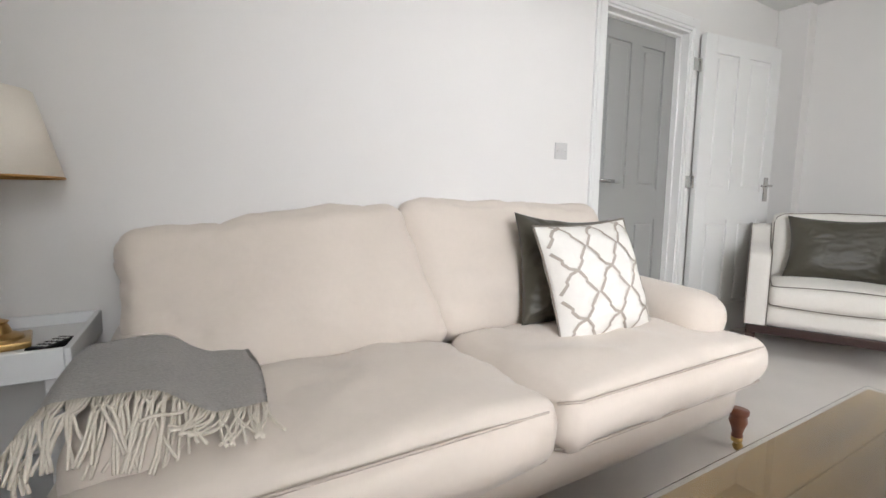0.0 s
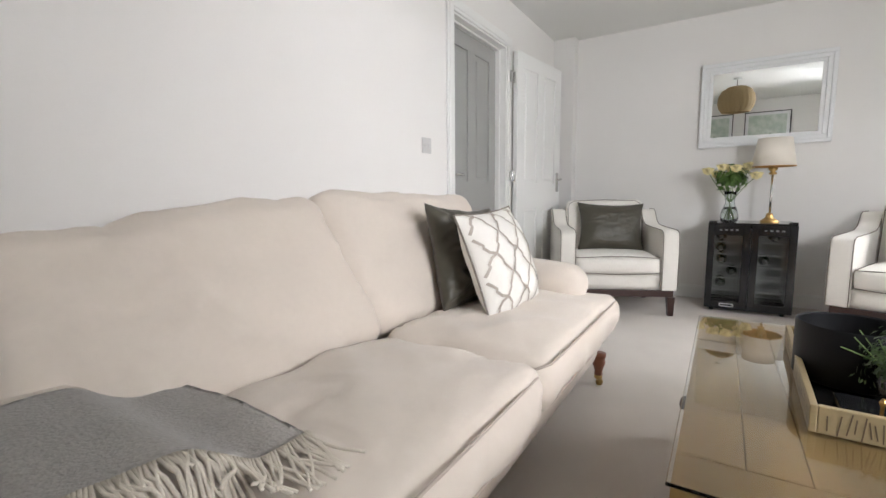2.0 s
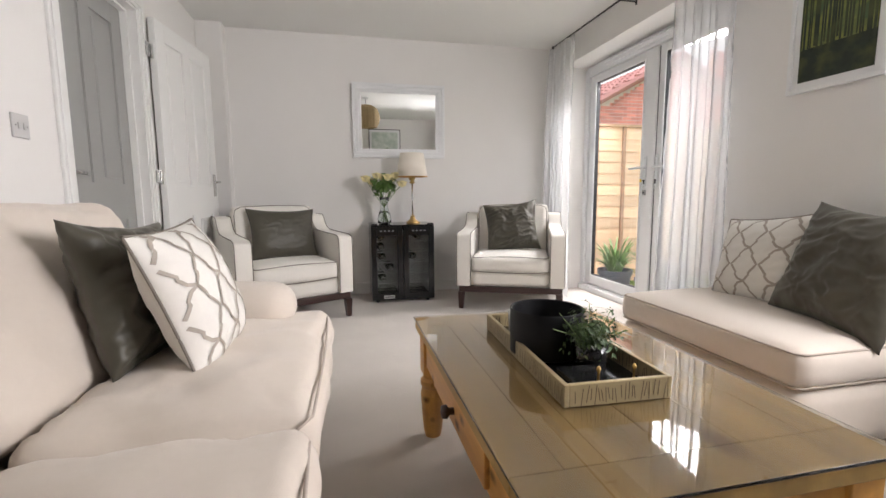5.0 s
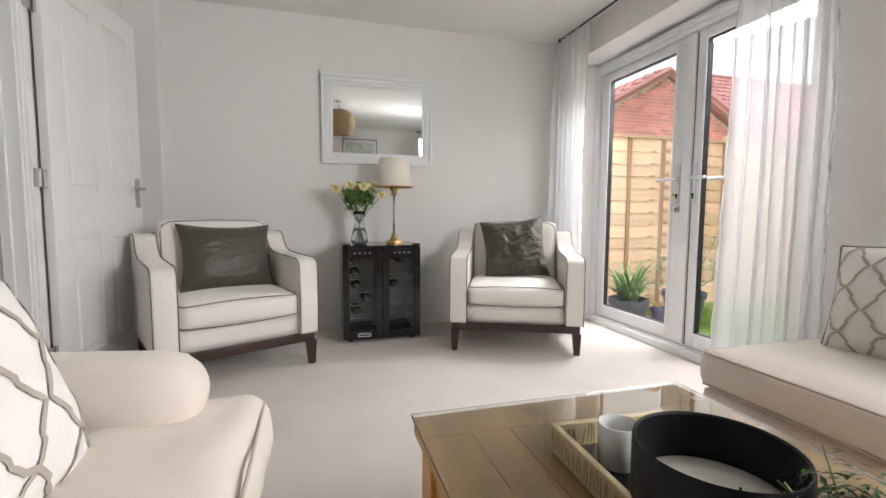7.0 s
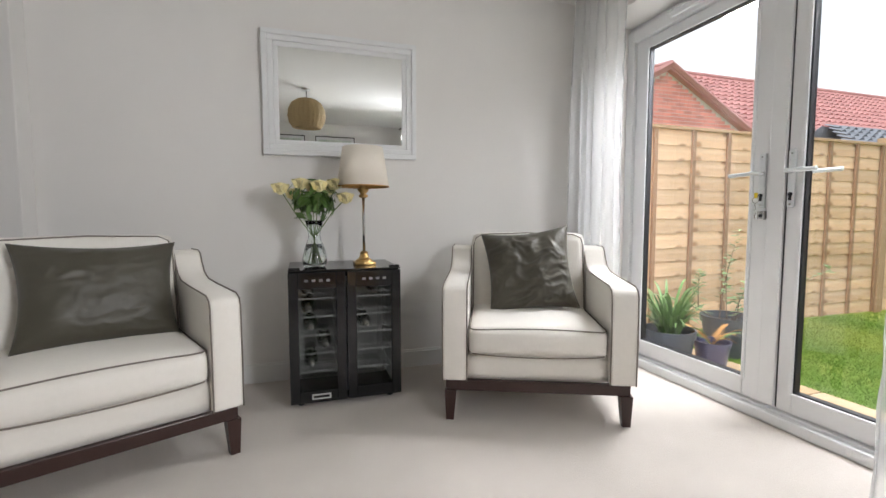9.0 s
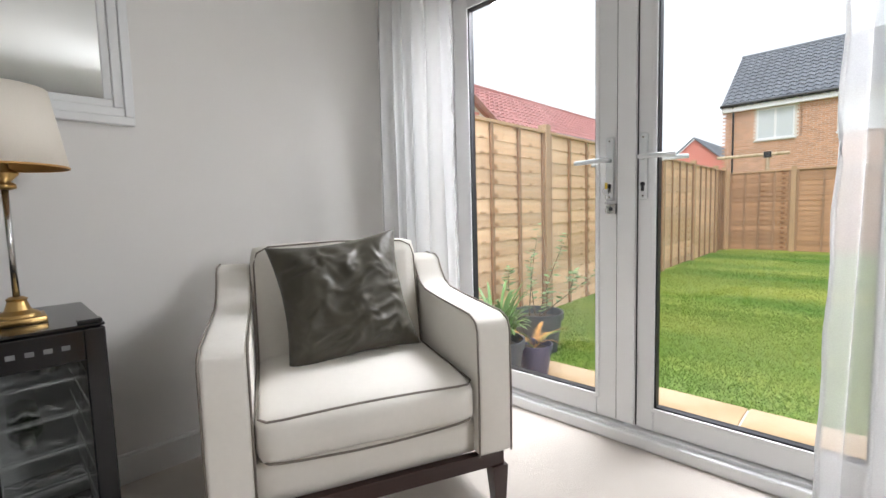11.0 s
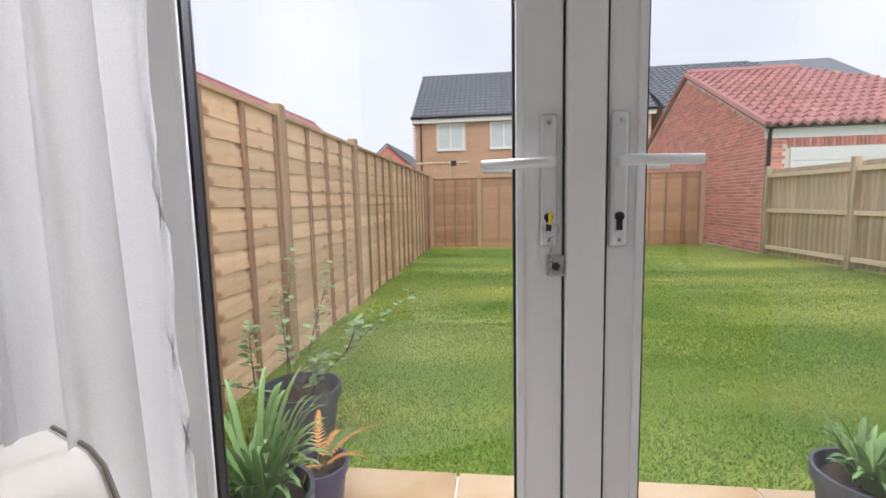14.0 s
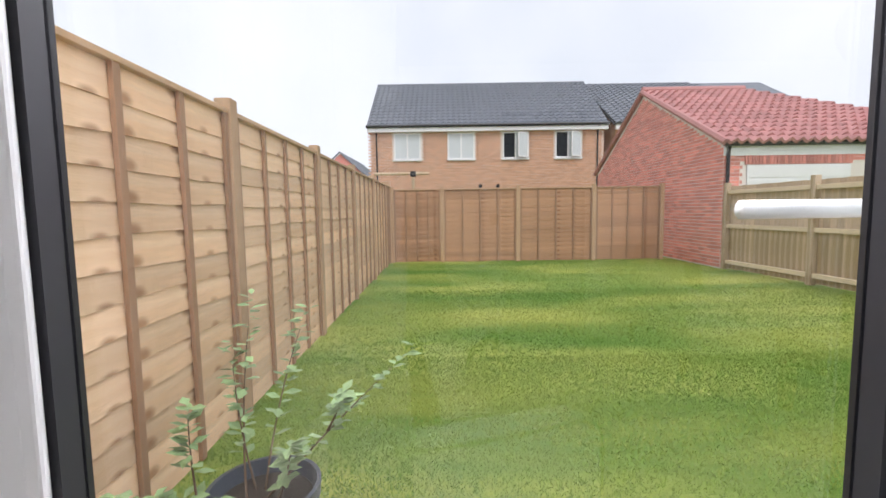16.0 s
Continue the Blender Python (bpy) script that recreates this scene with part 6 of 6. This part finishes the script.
def house_window(parent, x0, x1, z0, z1, y, open_leaf=False, pale=True):
    """A two-light casement in a facade that looks along +y."""
    w = part("window", boxes((x0, x0 + 0.06, y - 0.05, y + 0.03, z0, z1), (x1 - 0.06, x1, y - 0.05, y + 0.03, z0, z1), (x0 + 0.06, x1 - 0.06, y - 0.05, y + 0.03, z0, z0 + 0.06), (x0 + 0.06, x1 - 0.06, y - 0.05, y + 0.03, z1 - 0.06, z1), ((x0 + x1) / 2 - 0.04, (x0 + x1) / 2 + 0.04, y - 0.05, y + 0.03, z0 + 0.06, z1 - 0.06)), UPVC, parent, "white casement window")
    part("sill", boxes((x0 - 0.05, x1 + 0.05, y + 0.03, y + 0.09, z0 - 0.06, z0)), UPVC, w)
    for k, (a0, a1) in enumerate(((x0 + 0.06, (x0 + x1) / 2 - 0.04), ((x0 + x1) / 2 + 0.04, x1 - 0.06))):
        part("pane", boxes((a0, a1, y + 0.004, y + 0.012, z0 + 0.06, z1 - 0.06)), PALE_PANE if pale or k == 0 else DARK_PANE, w)
    if open_leaf:
        bm = boxes((0, 0.05, 0, 0.04, 0, z1 - z0 - 0.1), (0.50, 0.55, 0, 0.04, 0, z1 - z0 - 0.1), (0.05, 0.50, 0, 0.04, 0, 0.05), (0.05, 0.50, 0, 0.04, z1 - z0 - 0.15, z1 - z0 - 0.1))
        leaf = part("open_casement", bm, UPVC, w, "casement standing ajar")
        leaf.matrix_basis = pose(x0 + 0.03, y + 0.04, z0 + 0.05, 0, 0, 24)
        part("leaf_pane", boxes((0.05, 0.50, 0.015, 0.025, 0.05, z1 - z0 - 0.15)), PALE_PANE, leaf)
    return w


# the pair of houses beyond the end fence
semi = thing("house", "two-storey buff brick houses with a grey tiled roof", "house", pose(0, 0, 0))
HX0, HX1, HY, HE, HRY, HRZ = -4.11, 6.82, -21.75, 5.07, -25.5, 7.85
holes = ((4.473, 5.707), (1.952, 3.195), (-0.563, 0.638), (-3.02, -1.811))
bm = bmesh.new()
prism(bm, [(HY, GND), (HY, HE), (HRY, HRZ - 0.05), (2 * HRY - HY, HE), (2 * HRY - HY, GND)], HX0 + 0.05, HX1 - 0.05)
part("wall", bm, MORTAR, semi, "mortared brick wall")


def facade(u, v):
    x = HX1 - u
    return not any(h0 - 0.02 < x < h1 + 0.02 and 3.50 < v + GND < 4.79 for h0, h1 in holes) and v + GND < HE - 0.25


brick_field("facade_bricks", BUFF_BRICK, semi, pose(HX1, HY, GND, 0, 0, 180), (0.0, HX1 - HX0 - 0.2), (1.2, HE - GND), facade)
for k, (x0, x1) in enumerate(holes):
    house_window(semi, x0, x1, 3.535, 4.755, HY, k > 1, k < 2)
part("fascia", boxes((HX0 - 0.1, HX1 + 0.1, HY + 0.02, HY + 0.22, HE - 0.28, HE - 0.03)), UPVC, semi, "white fascia board")
bm = bmesh.new()
tube(bm, [(HX0 - 0.15, HY + 0.27, HE - 0.02), (HX1 + 0.15, HY + 0.27, HE - 0.02)], 0.06, 8)
gut = part("gutter", bm, GUTTER, semi, "black gutter")
for x in (HX0 + 0.35, HX1 - 0.30):
    part("downpipe", tube(bmesh.new(), [(x, HY + 0.25, HE - 0.05), (x, HY + 0.08, HE - 0.35), (x, HY + 0.08, GND)], 0.035, 8), GUTTER, semi, "black downpipe")
for x in (1.70, 0.88):
    bm = bmesh.new()
    made = bmesh.ops.create_cone(bm, cap_ends=True, segments=14, radius1=0.09, radius2=0.08, depth=0.16)["verts"]
    bmesh.ops.transform(bm, verts=made, matrix=pose(x, HY + 0.06, 2.26, 90))
    part("flue", bm, GUTTER, semi, "black round flue outlet")
slope = Vector((0, HRY - HY, HRZ - HE))
ext = slope.normalized() * 0.30
part("roof_deck", prism(bmesh.new(), [(HY + 0.28, HE - 0.10), (HRY, HRZ), (2 * HRY - HY - 0.28, HE - 0.10), (HRY, HRZ - 0.12)], HX0 - 0.12, HX1 + 0.12), GREY_TILE, semi, "grey roof")
tile_slope("roof_tiles", GREY_TILE, semi, Vector((HX0 - 0.14, HY, HE + 0.08)) - ext, (HX1 - HX0 + 0.28, 0, 0), slope + ext, 0.26, 0.33)
part("ridge_tiles", tube(bmesh.new(), [(HX0 - 0.14, HRY, HRZ + 0.10), (HX1 + 0.14, HRY, HRZ + 0.10)], 0.10, 8), GREY_TILE, semi, "grey ridge tiles")

# the stepped house beside it
step = thing("house", "buff brick house with a long grey tiled roof", "house", pose(0, 0, 0))
part("wall", prism(bmesh.new(), [(-21.6, GND), (-21.6, 5.05), (-27.0, 8.15), (-32.4, 5.05), (-32.4, GND)], -14.6, -4.56), BUFF_BRICK, step, "buff brick wall")
part("roof_deck", prism(bmesh.new(), [(-21.35, 4.98), (-27.0, 8.24), (-32.6, 4.98), (-27.0, 8.1)], -14.8, -4.45), GREY_TILE, step, "grey roof")
s2 = Vector((0, -5.65, 3.26))
tile_slope("roof_tiles", GREY_TILE, step, (-14.9, -21.35, 5.02), (10.47, 0, 0), s2, 0.33, 0.34, lambda a, b: a > 0.42 * b)
part("barge_board", tube(bmesh.new(), [(-4.43, -21.35, 4.96), (-4.43, -27.0, 8.22)], 0.06, 6), GUTTER, step, "dark verge")
part("fascia", boxes((-14.8, -4.5, -21.58, -21.42, 4.75, 4.98)), UPVC, step, "white fascia board")

# the red brick garage at the garden's far corner
gar = thing("garage", "red brick garage with a red pantile roof", "garage", pose(0, 0, 0))
GX, GY0, GY1, GE, GA = -2.38, -10.0, -17.54, 2.41, 4.33
GM = (GY0 + GY1) / 2
bm = prism(bmesh.new(), [(GY0, GND), (GY0, GE), (GM, GA), (GY1, GE), (GY1, GND)], -5.1, GX)
box(bm, -8.6, -5.1, GY1, GY0, GND, GE)
part("wall", bm, MORTAR, gar, "mortared brick wall")


def gable(u, v):
    return v + GND < GE - 0.03 + (GA - GE) * (1 - abs(u - (GY0 - GY1) / 2) / ((GY0 - GY1) / 2)) and 0 <= u <= GY0 - GY1


NEAR_U = 5.85
brick_field("gable_bricks", RED_BRICK, gar, pose(GX, GY1, GND, 0, 0, 90), (0.0, GY0 - GY1), (0.03, GA - GND), gable, keep=lambda u, v: u < NEAR_U or v >= 2.2)
brick_field("front_bricks", RED_BRICK, gar, pose(GX, GY0, GND, 0, 0, 180), (0.0, 6.0), (0.03, GE - GND - 0.22), lambda u, v: u >= 0 and (u < 0.42 or v + GND > 2.02))
part("fascia", boxes((-8.6, GX + 0.02, GY0 + 0.01, GY0 + 0.03, GE - 0.24, GE - 0.02)), UPVC, gar, "white fascia board")
part("gutter", tube(bmesh.new(), [(-8.7, GY0 + 0.10, GE), (GX + 0.06, GY0 + 0.10, GE)], 0.055, 8), GUTTER, gar, "black gutter")
part("downpipe", tube(bmesh.new(), [(GX - 0.06, GY0 + 0.09, GE), (GX - 0.06, GY0 + 0.05, GE - 0.2), (GX - 0.06, GY0 + 0.05, GND)], 0.035, 8), GUTTER, gar, "black downpipe")
door_g = part("garage_door", boxes((-4.95, -2.85, GY0 + 0.002, GY0 + 0.02, GND, 1.98)), WHITE_PAINT, gar, "white ribbed garage door")
for k in range(8):
    part("rib", boxes((-4.95, -2.85, GY0 + 0.02, GY0 + 0.03, GND + 0.05 + 0.26 * k, GND + 0.27 + 0.26 * k), bevel=0.004), WHITE_PAINT, door_g)
bm = bmesh.new()
for k in range(30):
    box(bm, -4.98 + 0.073 * k, -4.918 + 0.073 * k, GY0 + 0.012, GY0 + 0.026, 1.99, 2.17)
tagged(part("soldier_course", bm, RED_BRICK, gar, "upright brick course over the door"), kind="stuff")
gs = Vector((0, GM - GY0, GA - GE))
ge = gs.normalized() * 0.22
bm = bmesh.new()
e0, e1, e2, e3 = (bm.verts.new(p) for p in ((-8.7, GY0 + 0.12, GE - 0.02), (GX + 0.05, GY0 + 0.12, GE - 0.02), (GX + 0.05, GY1 - 0.12, GE - 0.02), (-8.7, GY1 - 0.12, GE - 0.02)))
r0, r1 = bm.verts.new((-5.2, GM, GA + 0.06)), bm.verts.new((GX + 0.05, GM, GA + 0.06))
for loop in ((e0, e1, r1, r0), (e2, e3, r0, r1), (e3, e0, r0)):
    bm.faces.new(loop)
part("roof_deck", bm, RED_TILE, gar, "hipped red roof")
tile_slope("roof_tiles", RED_TILE, gar, Vector((-8.6, GY0, GE + 0.09)) - ge, (8.6 + GX + 0.06, 0, 0), gs + ge, 0.215, 0.30, lambda a, b: a > 0.55 * b)
part("ridge_tiles", tube(bmesh.new(), [(-5.2, GM, GA + 0.14), (GX + 0.06, GM, GA + 0.14)], 0.10, 8), RED_TILE, gar, "red ridge tiles")
part("verge", tube(bmesh.new(), [(GX + 0.05, GY0 + 0.15, GE + 0.02), (GX + 0.05, GM, GA + 0.09), (GX + 0.05, GY1 - 0.15, GE + 0.02)], 0.075, 6), RED_TILE, gar, "red verge tiles")

# the red gabled outbuilding and the long red roof over the side fence
shed = thing("outbuilding", "red brick gabled outbuilding behind the side fence", "outbuilding", pose(0, 0, 0))
EX, EM, EA, EH, EE = 9.0, -6.52, 4.02, 3.1, 2.35
part("wall", prism(bmesh.new(), [(EM + EH, GND), (EM + EH, EE), (EM, EA), (EM - EH, EE), (EM - EH, GND)], EX, EX + 5), MORTAR, shed, "mortared brick wall")
brick_field("gable_bricks", RED_BRICK, shed, pose(EX, EM + EH, GND, 0, 0, -90), (0.0, 2 * EH), (1.2, EA - GND), lambda u, v: v + GND < EE - 0.03 + (EA - EE) * (1 - abs(u - EH) / EH))
part("roof_deck", prism(bmesh.new(), [(EM + EH + 0.2, EE - 0.08), (EM, EA + 0.12), (EM - EH - 0.2, EE - 0.08), (EM, EA - 0.02)], EX - 0.12, EX + 5.1), RED_TILE, shed, "red roof")
part("verge", tube(bmesh.new(), [(EX - 0.1, EM + EH + 0.2, EE - 0.02), (EX - 0.1, EM, EA + 0.10), (EX - 0.1, EM - EH - 0.2, EE - 0.02)], 0.08, 6), RED_TILE, shed, "red verge tiles")
tile_slope("roof_tiles", RED_TILE, shed, (EX - 0.1, EM + EH + 0.2, EE), (5.1, 0, 0), (0, -EH - 0.2, EA - EE + 0.12))
row = thing("house", "red brick house with a long red tiled roof", "house", pose(0, 0, 0))
part("wall", prism(bmesh.new(), [(-0.0, GND), (-0.0, 3.2), (-3.2, 6.0), (-6.4, 3.2), (-6.4, GND)], 0, 15, pose(11.0, -12.3, 0, 0, 0, -90) @ Matrix.Diagonal((1, -1, 1, 1))), RED_BRICK, row, "red brick wall")
tile_slope("roof_tiles", RED_TILE, row, (10.8, -12.2, 3.1), (0, -15.2, 0), (3.4, 0, 2.95))
part("verge", tube(bmesh.new(), [(10.8, -12.25, 3.05), (14.2, -12.25, 6.05)], 0.09, 6), RED_TILE, row, "red verge tiles")
part("ridge_tiles", tube(bmesh.new(), [(14.2, -12.2, 6.1), (14.2, -27.4, 6.1)], 0.1, 8), RED_TILE, row, "red ridge tiles")
hip = thing("outbuilding", "low outbuilding with a grey slate roof behind the fence", "outbuilding", pose(0, 0, 0))
part("wall", boxes((8.2, 10.4, -21.0, -10.6, GND, 2.5)), BUFF_BRICK, hip, "buff brick wall")
tile_slope("roof_tiles", GREY_TILE, hip, (7.95, -10.4, 2.5), (0, -10.8, 0), (1.35, 0, 0.75), 0.30, 0.3, lambda a, b: a > 0.14 * b)
part("roof_deck", prism(bmesh.new(), [(-10.4, 2.48), (-21.2, 2.48), (-19.8, 3.24), (-11.8, 3.24)], 9.29, 9.31), GREY_TILE, hip, "grey roof")
far = thing("house", "small red brick house with a grey roof in the distance", "house", pose(0, 0, 0))
part("wall", prism(bmesh.new(), [(-1.9, GND), (-1.9, 3.5), (0, 5.2), (1.9, 3.5), (1.9, GND)], 0, 8, pose(10.7, -32, 0, 0, 0, -90)), RED_BRICK, far, "red brick gable wall")
tile_slope("roof_tiles", GREY_TILE, far, (8.65, -31.9, 3.45), (0, -8.2, 0), (2.05, 0, 1.85))
part("verge", tube(bmesh.new(), [(8.65, -31.9, 3.45), (10.7, -31.9, 5.3), (12.75, -31.9, 3.45)], 0.07, 6), GREY_TILE, far, "grey verge")
dryer = thing("washing_line_post", "grey timber washing-line post with a crossbar", "washing line", pose(4.35, -15.0, GND))
part("upright", tube(bmesh.new(), [(0, 0, 0), (0, 0, 2.47)], 0.05, 8), GREYWOOD, dryer)
part("crossbar", tube(bmesh.new(), [(-0.5, 0, 2.47), (1.25, 0, 2.48)], 0.045, 8), GREYWOOD, dryer)
part("clamp", boxes((-0.09, 0.09, -0.065, 0.065, 2.38, 2.55), bevel=0.01), GUTTER, dryer)


# ---- potted plants by the doors ----
def pot(label, name, m, r, h, mat, group="garden pots"):
    p = thing(name, label, "potted plant", m, group)
    body = part("pot", lathe(bmesh.new(), [(r * 0.72, 0), (r * 0.75, 0.004), (r * 0.93, h * 0.82), (r, h * 0.83), (r * 1.02, h), (r * 0.94, h), (r * 0.9, h * 0.9), (r * 0.86, h * 0.8)], seg=36), mat, p, smooth=True)
    body.data.set_sharp_from_angle(angle=radians(40))
    part("soil", lathe(bmesh.new(), [(r * 0.885, h * 0.80), (r * 0.88, h * 0.82), (r * 0.4, h * 0.84), (0.0, h * 0.83)], seg=24), SOIL, p, "dark potting soil", True)
    return p


PAVE = GND + 0.03


def strap_plant(label, m, r, h, mat, count, length, seed):
    p = pot(label, "strap_leaf_plant", m, r, h, mat)
    rnd = random.Random(seed)
    for k in range(count):
        a = rnd.uniform(0, 2 * math.pi)
        l = length * rnd.uniform(0.55, 1.0)
        b = (r * 0.35 * math.cos(a + 0.5) * rnd.random(), r * 0.35 * math.sin(a + 0.5) * rnd.random(), h * 0.82)
        tip = (l * 0.6 * math.cos(a), l * 0.6 * math.sin(a), h * 0.82 + l * rnd.uniform(0.3, 1.0))
        part("leaf", blade(bmesh.new(), b, tip, l * rnd.uniform(0.12, 0.28), 0.010), STRAP, p, smooth=True)
    return p


strap_plant("slate-blue pot of arching green strap leaves on the paving", pose(3.74, -1.50, PAVE), 0.165, 0.30, POT_GREY, 130, 0.40, 2)
strap_plant("dark pot of green strap leaves on the paving", pose(1.79, -1.80, PAVE), 0.16, 0.27, POT_GREY, 90, 0.27, 9)

shrub = pot("slate-blue pot with a sparse leafy shrub by the fence", "potted_shrub", pose(3.98, -2.33, PAVE - 0.03), 0.195, 0.31, POT_GREY)
rnd = random.Random(14)
branches = [((0.04, 0.05, 0.25), (0.10, -0.05, 0.55), (0.10, -0.16, 0.86)), ((0.0, 0.0, 0.25), (-0.16, -0.10, 0.42), (-0.44, -0.22, 0.66)), ((0.02, -0.05, 0.25), (0.02, -0.20, 0.55), (-0.05, -0.30, 0.80)),
            ((0.05, 0.03, 0.25), (0.20, 0.12, 0.36), (0.38, 0.22, 0.40)), ((0.18, 0.11, 0.35), (0.20, 0.10, 0.48), (0.21, 0.08, 0.60)), ((-0.05, 0.0, 0.25), (-0.10, 0.02, 0.38), (-0.12, 0.05, 0.47)), ((0.05, -0.05, 0.25), (0.14, -0.12, 0.45), (0.20, -0.22, 0.68)),
            ((-0.2, -0.12, 0.45), (-0.26, -0.08, 0.55), (-0.28, -0.04, 0.62))]
for pts in branches:
    p0, p1, p2 = (Vector(q) for q in pts)
    curve = [p0.lerp(p1, s).lerp(p1.lerp(p2, s), s) for s in np.linspace(0, 1, 9)]
    stem = part("branch", tube(bmesh.new(), curve, 0.0045, 6, taper=0.0015), TWIG, shrub, smooth=True)
    bm = bmesh.new()
    for k in range(34):
        s = 0.30 + 0.70 * (k / 25) ** 0.8
        q = p0.lerp(p1, s).lerp(p1.lerp(p2, s), s)
        a = rnd.uniform(0, 2 * math.pi)
        out = Vector((math.cos(a), math.sin(a), rnd.uniform(-0.1, 0.6))).normalized()
        l = rnd.uniform(0.045, 0.08)
        t = q + out * l
        side_v = out.cross(Vector((rnd.uniform(-0.3, 0.3), rnd.uniform(-0.3, 0.3), 1))).normalized() * l * 0.28
        mid_p = q + out * l * 0.5
        v = [bm.verts.new(c) for c in (q, mid_p + side_v, t - Vector((0, 0, 0.006)), mid_p - side_v)]
        bm.faces.new(v)
    tagged(part("leaves", bm, SHRUB, stem, "small grey-green leaves"), kind="stuff")

fern = pot("violet-blue glazed pot with a rusty fern on the paving", "potted_fern", pose(3.69, -1.83, PAVE), 0.115, 0.20, POT_BLUE)
for k in range(11):
    a = rnd.uniform(0, 2 * math.pi) if k > 2 else (-2.2 + 0.5 * k)
    l = rnd.uniform(0.17, 0.30)
    base, tip = Vector((0, 0, 0.165)), Vector((l * math.cos(a), l * math.sin(a), 0.165 + rnd.uniform(0.05, 0.16)))
    bm = bmesh.new()
    along = tip - base
    sd = along.cross(Vector((0, 0, 1))).normalized()
    for j in range(16):
        s = 0.2 + 0.8 * j / 16
        q = base + along * s + Vector((0, 0, 0.16 * s * (1 - s)))
        wl = 0.045 * (1.1 - s)
        for sg in (-1, 1):
            e = q + sg * sd * wl + along * 0.09
            v = [bm.verts.new(c) for c in (q, q + along * 0.055, e)]
            bm.faces.new(v)
    tube(bm, [base + along * s + Vector((0, 0, 0.16 * s * (1 - s))) for s in np.linspace(0, 1, 7)], 0.0015, 4)
    part("frond", bm, FERN if k % 3 else STRAP, fern, "feathery fern frond")

# ---- single bricks near the garage's corner, last ----
brick = bpy.data.meshes.new("brick")
bm = boxes((0, 0.213, -0.006, 0.002, 0, 0.063), bevel=0.002)
bm.to_mesh(brick)
bm.free()
brick.materials.append(RED_BRICK)
base_m = pose(GX, GY1, GND, 0, 0, 90)
row_i, v = 0, 0.03
while v < 2.2:
    u = 0.0 - (0.1125 if row_i % 2 else 0)
    while u < GY0 - GY1 - 0.1:
        if u >= NEAR_U and gable(u, v) and gable(u + 0.215, v + 0.065) and gable(u, v + 0.065):
            share("brick", brick, gar, base_m @ Matrix.Translation((u, 0, v)))
        elif u >= NEAR_U and u + 0.1 < GY0 - GY1 and gable(u + 0.1, v):
            share("brick", brick, gar, base_m @ Matrix.Translation((u, 0, v)) @ Matrix.Diagonal((0.476, 1, 1, 1)))
        u += 0.225
    v += 0.075
    row_i += 1
